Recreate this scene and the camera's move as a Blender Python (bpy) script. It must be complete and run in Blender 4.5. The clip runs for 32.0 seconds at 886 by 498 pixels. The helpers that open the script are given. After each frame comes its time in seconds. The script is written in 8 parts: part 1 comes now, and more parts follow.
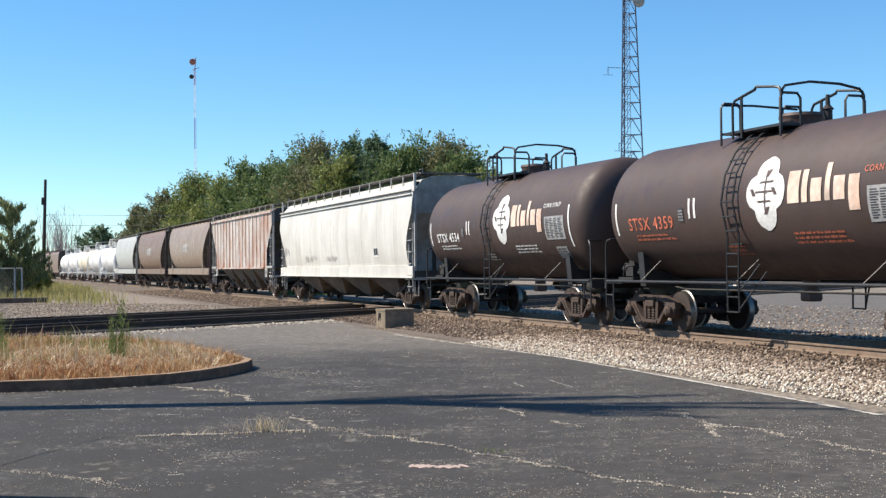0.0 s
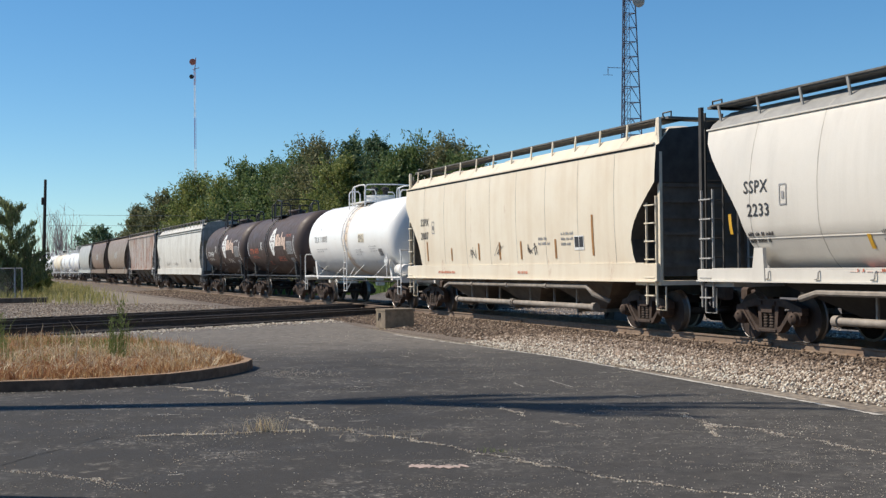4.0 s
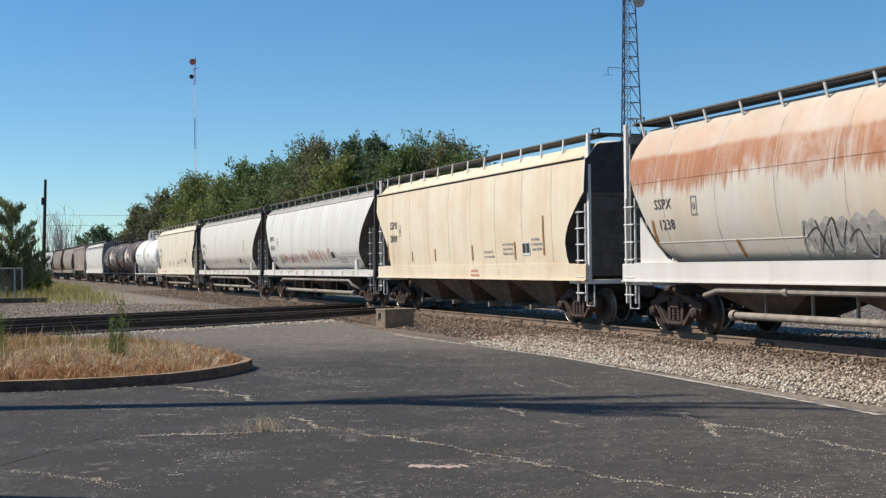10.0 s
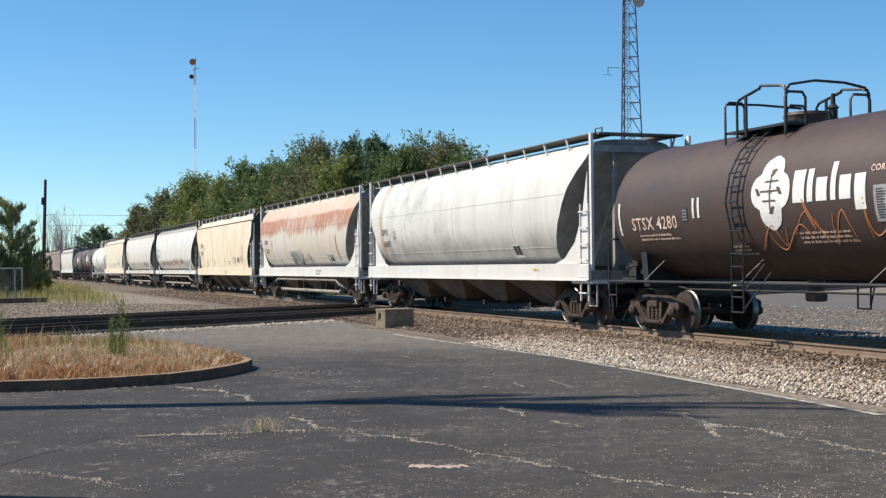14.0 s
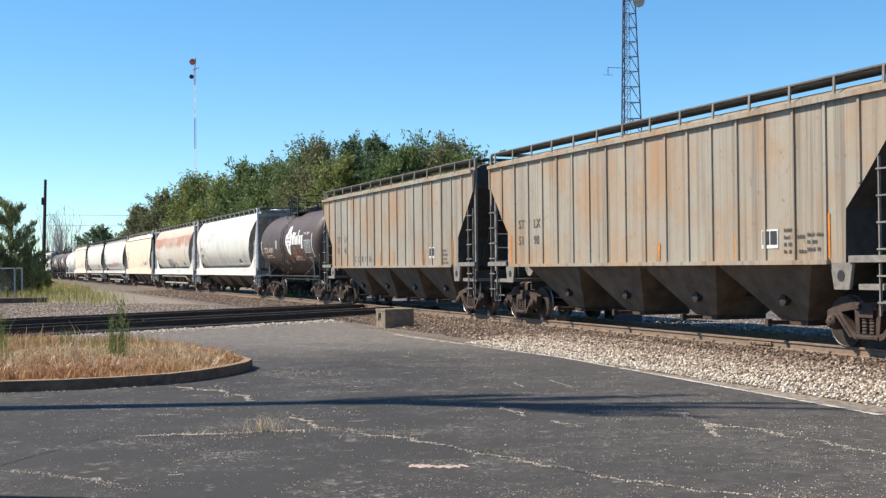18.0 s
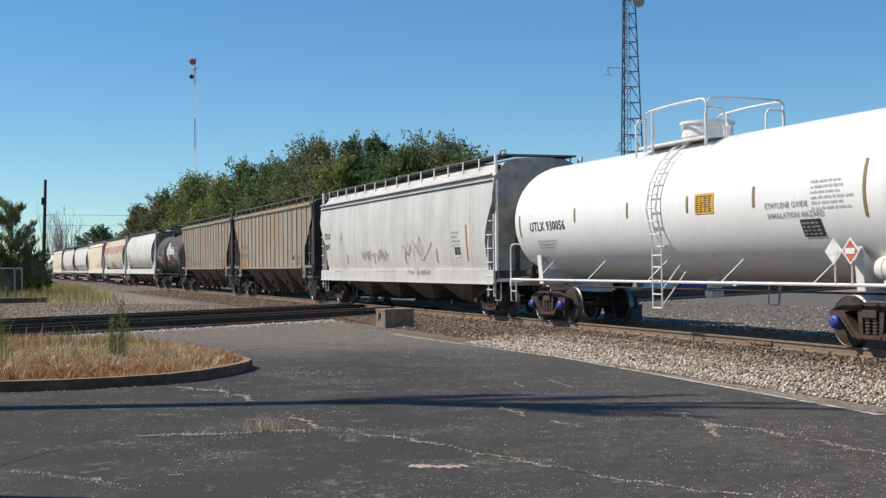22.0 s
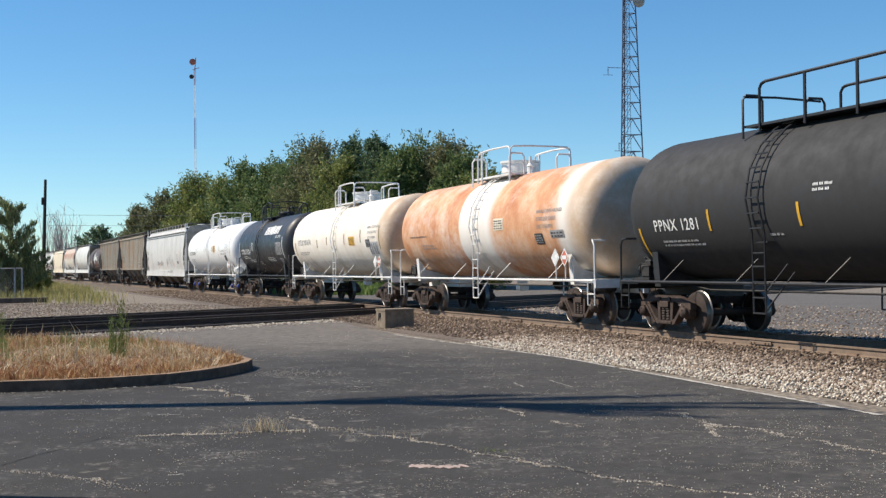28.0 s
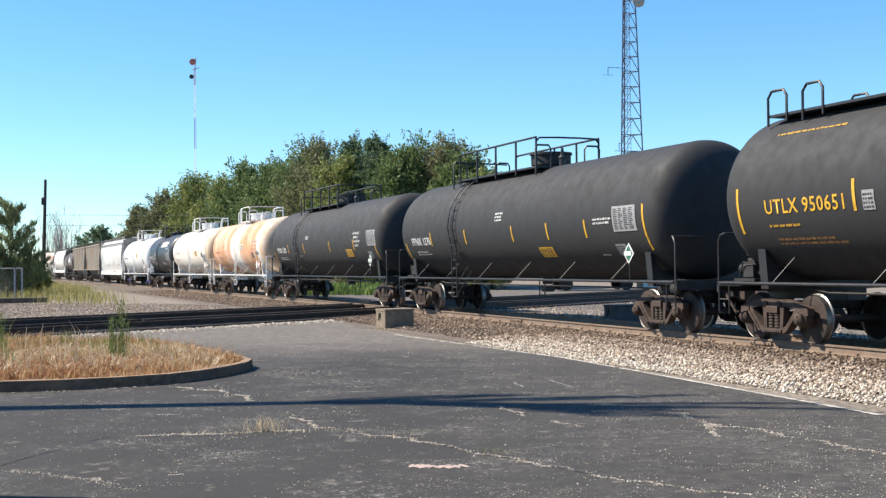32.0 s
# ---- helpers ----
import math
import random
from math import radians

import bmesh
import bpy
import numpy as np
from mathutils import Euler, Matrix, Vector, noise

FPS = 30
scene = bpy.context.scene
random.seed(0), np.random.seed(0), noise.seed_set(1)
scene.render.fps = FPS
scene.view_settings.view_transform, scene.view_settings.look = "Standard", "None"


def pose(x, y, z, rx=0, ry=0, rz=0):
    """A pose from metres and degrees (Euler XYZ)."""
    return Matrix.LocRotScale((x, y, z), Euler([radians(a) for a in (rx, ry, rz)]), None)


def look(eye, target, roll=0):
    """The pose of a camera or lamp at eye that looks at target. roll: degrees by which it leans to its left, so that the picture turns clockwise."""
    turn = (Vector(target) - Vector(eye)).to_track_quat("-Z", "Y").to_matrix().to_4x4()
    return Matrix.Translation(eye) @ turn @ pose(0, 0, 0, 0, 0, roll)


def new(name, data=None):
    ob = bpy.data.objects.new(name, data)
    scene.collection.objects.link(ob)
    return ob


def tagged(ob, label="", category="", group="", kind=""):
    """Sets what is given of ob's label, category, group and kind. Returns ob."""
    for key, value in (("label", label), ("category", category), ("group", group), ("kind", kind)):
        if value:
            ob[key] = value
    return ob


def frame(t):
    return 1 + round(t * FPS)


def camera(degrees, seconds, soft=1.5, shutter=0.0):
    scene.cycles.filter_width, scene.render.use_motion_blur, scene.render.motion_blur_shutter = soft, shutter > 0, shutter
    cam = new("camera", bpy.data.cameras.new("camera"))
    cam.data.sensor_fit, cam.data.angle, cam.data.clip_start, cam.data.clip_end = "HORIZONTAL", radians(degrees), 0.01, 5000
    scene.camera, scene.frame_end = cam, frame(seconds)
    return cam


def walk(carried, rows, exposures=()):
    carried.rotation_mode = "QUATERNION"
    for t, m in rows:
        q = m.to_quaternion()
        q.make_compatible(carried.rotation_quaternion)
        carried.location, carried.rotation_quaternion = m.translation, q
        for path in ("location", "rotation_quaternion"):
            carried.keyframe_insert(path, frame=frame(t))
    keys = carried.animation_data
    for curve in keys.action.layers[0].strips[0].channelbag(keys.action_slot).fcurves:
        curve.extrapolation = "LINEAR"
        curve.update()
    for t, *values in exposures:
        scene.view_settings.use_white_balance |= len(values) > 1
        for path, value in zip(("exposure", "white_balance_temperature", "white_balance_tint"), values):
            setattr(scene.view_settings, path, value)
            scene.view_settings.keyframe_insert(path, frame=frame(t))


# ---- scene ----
cam = camera(39.58, 32.0, soft=1.35)
EYE = (0.0, 0.0, 1.783)
AIM = look(EYE, (0.0, 100.0, 1.783 + 100 * math.tan(radians(0.7905))), -0.6)
walk(cam, [(0.0, AIM), (32.0, AIM)], exposures=[(0.0, 0.61), (1.0, 0.57), (2.0, 0.15), (3.0, 0.13), (6.0, 0.16), (7.0, 0.13), (9.0, 0.12), (11.0, 0.14), (13.0, 0.16), (14.0, 0.36), (15.0, 0.44), (17.0, 0.61), (19.0, 0.61), (20.0, 0.37), (21.0, 0.29), (22.0, 0.09), (23.0, 0.09), (24.0, 0.35), (25.0, 0.25), (27.5, 0.25), (29.0, 0.48), (30.0, 0.61), (31.0, 0.67), (32.0, 0.83)])

# ---- light ----
SUN_AZ, SUN_EL = radians(-81.0), radians(46.0)      # azimuth from +Y towards +X
world = bpy.data.worlds.new("sky")
scene.world = world
world.use_nodes = True
wn = world.node_tree
sky = wn.nodes.new("ShaderNodeTexSky")
sky.sky_type = "NISHITA"
sky.sun_disc = False
sky.sun_elevation, sky.sun_rotation = SUN_EL, SUN_AZ
sky.air_density, sky.dust_density, sky.ozone_density = 1.0, 0.05, 1.3
sky.altitude = 1800.0
wn.nodes["Background"].inputs[1].default_value = 0.115
flat = wn.nodes.new("ShaderNodeGamma")
flat.inputs["Gamma"].default_value = 0.78
deep = wn.nodes.new("ShaderNodeHueSaturation")
deep.inputs["Saturation"].default_value = 1.40
deep.inputs["Hue"].default_value = 0.5
wn.links.new(sky.outputs[0], flat.inputs["Color"])
wn.links.new(flat.outputs[0], deep.inputs["Color"])
blue = wn.nodes.new("ShaderNodeMix")
blue.data_type, blue.blend_type = "RGBA", "MULTIPLY"
blue.inputs[0].default_value = 1.0
blue.inputs[7].default_value = (1.02, 1.31, 1.44, 1)
wn.links.new(deep.outputs[0], blue.inputs[6])
wn.links.new(blue.outputs[2], wn.nodes["Background"].inputs[0])
sun = new("sun", bpy.data.lights.new("sun", "SUN"))
sun.data.energy, sun.data.angle, sun.data.color = 5.0, radians(0.53), (1.0, 0.90, 0.76)
sun.matrix_world = look((0, 0, 60), (0 - math.sin(SUN_AZ) * math.cos(SUN_EL), 0 - math.cos(SUN_AZ) * math.cos(SUN_EL), 60 - math.sin(SUN_EL)))


# ---- materials ----
class Nodes:
    def __init__(self, name):
        self.m = bpy.data.materials.new(name)
        self.m.use_nodes = True
        self.t = self.m.node_tree
        self.bsdf = self.t.nodes["Principled BSDF"]
        self.co = self.t.nodes.new("ShaderNodeTexCoord").outputs["Object"]

    def add(self, kind, **kw):
        n = self.t.nodes.new(kind)
        for k, v in kw.items():
            n.inputs[k.replace("_", " ")].default_value = v
        return n

    def link(self, a, b):
        self.t.links.new(a, b)

    def scaled(self, s):
        n = self.t.nodes.new("ShaderNodeMapping")
        n.inputs["Scale"].default_value = s
        self.link(self.co, n.inputs["Vector"])
        return n.outputs[0]

    def noise(self, scale, detail=4.0, rough=0.6, co=None):
        n = self.add("ShaderNodeTexNoise", Scale=scale, Detail=detail, Roughness=rough)
        self.link(co or self.co, n.inputs["Vector"])
        return n.outputs["Fac"]

    def ramp(self, fac, *stops):
        n = self.t.nodes.new("ShaderNodeValToRGB")
        e = n.color_ramp.elements
        while len(e) < len(stops):
            e.new(0.5)
        for el, (p, c) in zip(e, stops):
            el.position = p
            el.color = (*c, 1) if isinstance(c, tuple) else (c, c, c, 1)
        self.link(fac, n.inputs[0])
        return n.outputs[0]

    def mix(self, fac, a, b, mode="MIX"):
        n = self.t.nodes.new("ShaderNodeMix")
        n.data_type, n.blend_type = "RGBA", mode
        for v, k in ((fac, 0), (a, 6), (b, 7)):
            if isinstance(v, (int, float)):
                n.inputs[k].default_value = v
            elif isinstance(v, tuple):
                n.inputs[k].default_value = (*v, 1)
            else:
                self.link(v, n.inputs[k])
        return n.outputs[2]

    def math(self, op, a, b=0.0):
        n = self.t.nodes.new("ShaderNodeMath")
        n.operation = op
        for v, k in ((a, 0), (b, 1)):
            if isinstance(v, (int, float)):
                n.inputs[k].default_value = v
            else:
                self.link(v, n.inputs[k])
        return n.outputs[0]

    def axis(self, which):
        n = self.t.nodes.new("ShaderNodeSeparateXYZ")
        self.link(self.co, n.inputs[0])
        return n.outputs[which]

    def between(self, v, lo, hi, soft):
        """1 where v is between lo and hi, with soft edges"""
        n = self.t.nodes.new("ShaderNodeMapRange")
        n.interpolation_type = "SMOOTHSTEP"
        self.link(v, n.inputs[0])
        n.inputs[1].default_value, n.inputs[2].default_value = lo - soft, lo + soft
        k = self.t.nodes.new("ShaderNodeMapRange")
        k.interpolation_type = "SMOOTHSTEP"
        self.link(v, k.inputs[0])
        k.inputs[1].default_value, k.inputs[2].default_value = hi - soft, hi + soft
        return self.math("MULTIPLY", n.outputs[0], self.math("SUBTRACT", 1.0, k.outputs[0]))

    def random(self):
        return self.t.nodes.new("ShaderNodeObjectInfo").outputs["Random"]

    def island(self):
        return self.t.nodes.new("ShaderNodeNewGeometry").outputs["Random Per Island"]

    def finish(self, colour, rough=0.6, metal=0.0, bump=None, depth=0.01, strength=0.5, spec=None):
        b = self.bsdf
        for v, k in ((colour, "Base Color"), (rough, "Roughness"), (metal, "Metallic")):
            if isinstance(v, tuple):
                b.inputs[k].default_value = (*v, 1)
            elif isinstance(v, (int, float)):
                b.inputs[k].default_value = v
            else:
                self.link(v, b.inputs[k])
        if spec is not None:
            b.inputs["Specular IOR Level"].default_value = spec
        if bump is not None:
            n = self.t.nodes.new("ShaderNodeBump")
            n.inputs["Distance"].default_value, n.inputs["Strength"].default_value = depth, strength
            self.link(bump, n.inputs["Height"])
            self.link(n.outputs[0], b.inputs["Normal"])
        return self.m


def paint(name, col, dirt=(0.16, 0.13, 0.10), grime=0.35, streak=0.3, rust=0.0, rough=0.45, rustcol=(0.25, 0.085, 0.03), extra=None, wave=1.0):
    """Weathered car paint: cloudy grime, rain streaks down the sides, rust blooms, fine speckle"""
    n = Nodes(name)
    cloud = n.ramp(n.noise(0.55, 5), (0.42, 0.0), (0.72, 1.0))
    drip = n.ramp(n.noise(1.0, 4, 0.65, n.scaled((2.2, 1.5, 0.16))), (0.45, 0.0), (0.75, 1.0))
    fine = n.noise(38, 3)
    c = n.mix(n.math("MULTIPLY", cloud, grime), col, dirt)
    c = n.mix(n.math("MULTIPLY", drip, streak), c, dirt)
    if rust > 0:
        spots = n.ramp(n.noise(1.3, 8, 0.72, n.scaled((1.0, 1.0, 0.35))), (0.62 - rust * 0.3, 0.0), (0.74 - rust * 0.24, 1.0))
        c = n.mix(n.math("MULTIPLY", spots, 0.85), c, n.mix(fine, rustcol, tuple(v * 1.6 for v in rustcol)))
    if extra:
        c = extra(n, c)
    c = n.mix(0.16, c, n.mix(fine, (0.25, 0.25, 0.25), (0.75, 0.75, 0.75)), "OVERLAY")
    wav = n.noise(1.7, 2)
    r = n.ramp(n.noise(3.0, 4), (0.3, rough - 0.08), (0.7, rough + 0.14))
    return n.finish(c, r, 0.0, n.math("ADD", n.math("MULTIPLY", wav, wave), n.math("MULTIPLY", fine, 0.08)), 0.012, 0.35)


def plain(name, col, var=0.35, scale=6.0, rough=0.7, metal=0.0, depth=0.004, dark=None):
    """A small part's surface with grain and stains at two scales"""
    n = Nodes(name)
    a = n.ramp(n.noise(scale, 5), (0.3, tuple(v * (1 - var) for v in col)), (0.7, tuple(min(1, v * (1 + var)) for v in col)))
    b = n.mix(n.ramp(n.noise(scale * 0.22, 3), (0.5, 0.0), (0.75, 0.6)), a, dark or tuple(v * 0.5 for v in col))
    return n.finish(b, rough, metal, n.noise(scale * 7, 4), depth, 0.5)


RUSTY_STEEL = plain("rusty truck steel", (0.056, 0.036, 0.027), 0.5, 5.0, 0.85, 0.0, 0.006, (0.04, 0.026, 0.02))
SPRING = plain("dusty brown coil springs", (0.075, 0.053, 0.041), 0.4, 5.0, 0.8)
DARK_STEEL = plain("dark grimy steel", (0.022, 0.020, 0.019), 0.4, 4.0, 0.75, 0.0, 0.004)
WHEEL_STEEL = plain("wheel steel brown with dirt", (0.040, 0.026, 0.020), 0.5, 4.0, 0.75, 0.1, 0.003)
TREAD = plain("polished wheel tread", (0.22, 0.21, 0.20), 0.15, 9.0, 0.42, 0.8, 0.001)
PIPE = plain("dusty brown-grey pipe", (0.27, 0.235, 0.20), 0.3, 5, 0.7)
BLUE_CAP = plain("blue bearing paint", (0.03, 0.06, 0.32), 0.3, 9, 0.5)
WHITE_PART = plain("white painted steel fittings", (0.74, 0.73, 0.70), 0.1, 6, 0.5, 0.0, 0.002, (0.5, 0.46, 0.42))
DULL_PART = plain("dirty grey steel fittings", (0.20, 0.185, 0.165), 0.3, 6, 0.7, 0.0, 0.003)
GREY_PART = plain("grey painted steel fittings", (0.36, 0.35, 0.33), 0.18, 6, 0.6, 0.0, 0.003)
CREAM_PART = plain("cream painted steel fittings", (0.72, 0.64, 0.50), 0.12, 6, 0.55, 0.0, 0.002)
BROWN_PART = plain("brown painted steel fittings", (0.085, 0.055, 0.048), 0.3, 5, 0.6, 0.0, 0.003)
BLACK_PART = plain("black painted steel fittings", (0.022, 0.022, 0.024), 0.3, 6, 0.5, 0.0, 0.002)
# End steels: the shade on car ends is put into these dark colours.
END_SHEET = plain("grey-brown end sheet with shade in it", (0.12, 0.105, 0.09), 0.35, 3, 0.85, 0.0, 0.004)
END_GREY = plain("grey end steel with shade in it", (0.27, 0.26, 0.235), 0.3, 3, 0.8, 0.0, 0.004)
END_DARK = plain("grimy dark end steel with added shade", (0.045, 0.042, 0.040), 0.35, 4, 0.8, 0.0, 0.004)
ROOF_GREY = plain("weathered grey roof steel", (0.30, 0.295, 0.28), 0.2, 3, 0.75, 0.0, 0.003)
# Bay brown is kept dark to carry some of the underside shade.
BAY_DARK = plain("grimy brown bay steel with underside shade", (0.12, 0.095, 0.075), 0.4, 2.5, 0.85, 0.0, 0.004)
GRATING = plain("galvanised walkway grating", (0.13, 0.125, 0.115), 0.3, 9, 0.8, 0.1, 0.004)
INK_DARK = plain("black stencil paint", (0.035, 0.035, 0.038), 0.3, 14, 0.6)
INK_PALE = plain("pale grey stencil paint", (0.5, 0.5, 0.5), 0.2, 14, 0.6)
INK_GREY = plain("faded grey stencil paint", (0.29, 0.29, 0.29), 0.25, 14, 0.7)
INK_WHITE = plain("white stencil paint", (0.72, 0.72, 0.70), 0.12, 14, 0.6)
INK_SOFT = plain("worn dark stencil paint", (0.085, 0.075, 0.068), 0.35, 12, 0.7)
SEAM = plain("grime along a weld", (0.45, 0.42, 0.37), 0.4, 3, 0.7)
INK_RED = plain("faded red stencil paint", (0.50, 0.13, 0.07), 0.25, 14, 0.6)
INK_ORANGE = plain("orange reflective tape", (0.55, 0.20, 0.03), 0.25, 14, 0.45)
INK_YELLOW = plain("yellow reflective tape", (0.68, 0.38, 0.03), 0.15, 14, 0.45)
INK_BROWN = plain("brown aged tape", (0.33, 0.16, 0.05), 0.3, 14, 0.6)
GRAF_RED = plain("faded red spray paint", (0.42, 0.16, 0.13), 0.3, 10, 0.7)
GRAF_GREY = plain("grey spray paint", (0.20, 0.19, 0.18), 0.35, 6, 0.7)
GRAF_PALE = plain("pale grey spray fill", (0.38, 0.36, 0.34), 0.25, 6, 0.7)
GRAF_ORANGE = plain("orange spray paint", (0.42, 0.15, 0.05), 0.3, 10, 0.7)


# ---- mesh helpers ----
class Geo:
    """Collects vertices and faces of one mesh"""

    def __init__(self):
        self.v, self.f = [], []

    def quadloop(self, rings, closed=True, caps=False):
        n, o = len(rings[0]), len(self.v)
        for r in rings:
            self.v += [tuple(p) for p in r]
        for i in range(len(rings) - 1):
            for k in range(n if closed else n - 1):
                a, b = o + i * n + k, o + i * n + (k + 1) % n
                self.f.append((a, b, b + n, a + n))
        if caps:
            self.f.append(tuple(o + k for k in reversed(range(n))))
            self.f.append(tuple(o + (len(rings) - 1) * n + k for k in range(n)))
        return self

    def box(self, c, d, m=None, ch=0.0):
        """Box about c of size d; ch: chamfer on its long edges"""
        x, y, z = (q / 2 for q in d)
        if ch:
            ring = [(y - ch, -z), (y, ch - z), (y, z - ch), (y - ch, z), (ch - y, z), (-y, z - ch), (-y, ch - z), (ch - y, -z)]
        else:
            ring = [(y, -z), (y, z), (-y, z), (-y, -z)]
        rings = []
        for sx in (-x, x):
            pts = [Vector((sx, p, q)) for p, q in ring]
            rings.append([(m @ p if m else p) + Vector(c) for p in pts])
        return self.quadloop(rings, True, True)

    def rod(self, pts, r, n=6, caps=True):
        """Tube along a polyline"""
        pts = [Vector(p) for p in pts]
        rings, up = [], None
        for i, p in enumerate(pts):
            d = (pts[min(i + 1, len(pts) - 1)] - pts[max(i - 1, 0)]).normalized()
            if up is None:
                up = Vector((0, 0, 1)) if abs(d.z) < 0.9 else Vector((1, 0, 0))
            a = d.cross(up).normalized()
            b = a.cross(d)
            rr = r[i] if isinstance(r, (list, tuple)) else r
            rings.append([p + (a * math.cos(t) + b * math.sin(t)) * rr for t in (2 * math.pi * k / n for k in range(n))])
            up = b
        return self.quadloop(rings, True, caps)

    def turned(self, prof, centre=(0, 0, 0), axis="y", n=24, caps=True):
        """Solid of revolution: prof rows (along, radius)"""
        rings = []
        for s, r in prof:
            ring = []
            for k in range(n):
                t = 2 * math.pi * k / n
                p = {"y": (r * math.cos(t), s, -r * math.sin(t)), "z": (r * math.cos(t), r * math.sin(t), s), "x": (s, r * math.cos(t), r * math.sin(t))}[axis]
                ring.append(tuple(p[i] + centre[i] for i in range(3)))
            rings.append(ring)
        return self.quadloop(rings, True, caps)

    def poly(self, pts, depth):
        """Flat polygon given counter-clockwise with an extrusion vector"""
        d = Vector(depth)
        return self.quadloop([[Vector(p) for p in pts], [Vector(p) + d for p in pts]], True, True)

    def mesh(self, name, *mats, smooth=40, pick=None):
        me = bpy.data.meshes.new(name)
        me.from_pydata(self.v, [], self.f)
        for m in mats:
            me.materials.append(m)
        if pick:
            for p in me.polygons:
                p.material_index = pick(p)
        if smooth:
            me.shade_smooth()
            me.set_sharp_from_angle(angle=radians(smooth))
        me.validate()
        return me


def put(name, me, parent=None, m=None, label=""):
    """Links a mesh as one object, under its thing or part"""
    ob = new(name, me)
    if parent is not None:
        ob.parent = parent
    if m is not None:
        ob.matrix_basis = m
    if label:
        ob["label"] = label
    return ob


def many(name, mat, verts, faces, smooth=False):
    """One mesh from numpy arrays: verts (n,3), faces (m,k)"""
    me = bpy.data.meshes.new(name)
    k = faces.shape[1]
    me.vertices.add(len(verts))
    me.vertices.foreach_set("co", np.ascontiguousarray(verts, dtype=np.float32).ravel())
    me.loops.add(faces.size)
    me.loops.foreach_set("vertex_index", np.ascontiguousarray(faces, dtype=np.int32).ravel())
    me.polygons.add(len(faces))
    me.polygons.foreach_set("loop_start", np.arange(0, faces.size, k, dtype=np.int32))
    me.update(calc_edges=True)
    me.materials.append(mat)
    if smooth:
        me.shade_smooth()
    return me


def lettering(text, size, mat, wrap, bold=0.0, align="LEFT"):
    """Letters as a thin mesh laid on a surface: wrap(x, z) gives the point for a letter's place"""
    cu = bpy.data.curves.new("letters", "FONT")
    cu.body, cu.size, cu.align_x, cu.offset, cu.resolution_u = text, size, align, bold or size * 0.012, 2
    cu.space_character = 1.1
    ob = bpy.data.objects.new("letters", cu)
    scene.collection.objects.link(ob)
    me = bpy.data.meshes.new_from_object(ob)
    bpy.data.objects.remove(ob)
    bpy.data.curves.remove(cu)
    for v in me.vertices:
        v.co = wrap(v.co.x, v.co.y)
    me.materials.clear()
    me.materials.append(mat)
    return me


# ---- the line of the track ----
RZ = 0.25                                             # top of the rails above the car park


def heading(s):
    a = radians(19.9348) + 0.000282 * s
    e = max(min(s, 300.0) - 60, 0.0)
    a -= 0.000406 * e * e / 200
    e = max(min(s, 300.0) - 150, 0.0)
    a += 0.001523 * e * e / 200
    return a + max(s - 300.0, 0.0) * 0.0012


LINE = {0: (15.335854 * math.cos(radians(19.9348)), 15.335854 * math.sin(radians(19.9348)))}
for i in range(0, 620):
    a, p = heading(i + 0.5), LINE[i]
    LINE[i + 1] = (p[0] - math.sin(a), p[1] + math.cos(a))
for i in range(0, -480, -1):
    a, p = heading(i - 0.5), LINE[i]
    LINE[i - 1] = (p[0] + math.sin(a), p[1] - math.cos(a))


def on_track(s, side=0.0, z=0.0):
    """A point s metres along the main track, side metres towards the car park, z above the rails"""
    i = math.floor(s)
    f = s - i
    a, p, q = heading(s), LINE[i], LINE[i + 1]
    return Vector((p[0] * (1 - f) + q[0] * f - side * math.cos(a), p[1] * (1 - f) + q[1] * f - side * math.sin(a), RZ + z))


def travelled(t):
    u = t - 16.0
    return 9.732712 * u - 0.04778 * u * u / 2 + 0.001563 * u ** 3 / 6


# ---- railway trucks ----
WHEEL_R, BASE = 0.457, 0.889


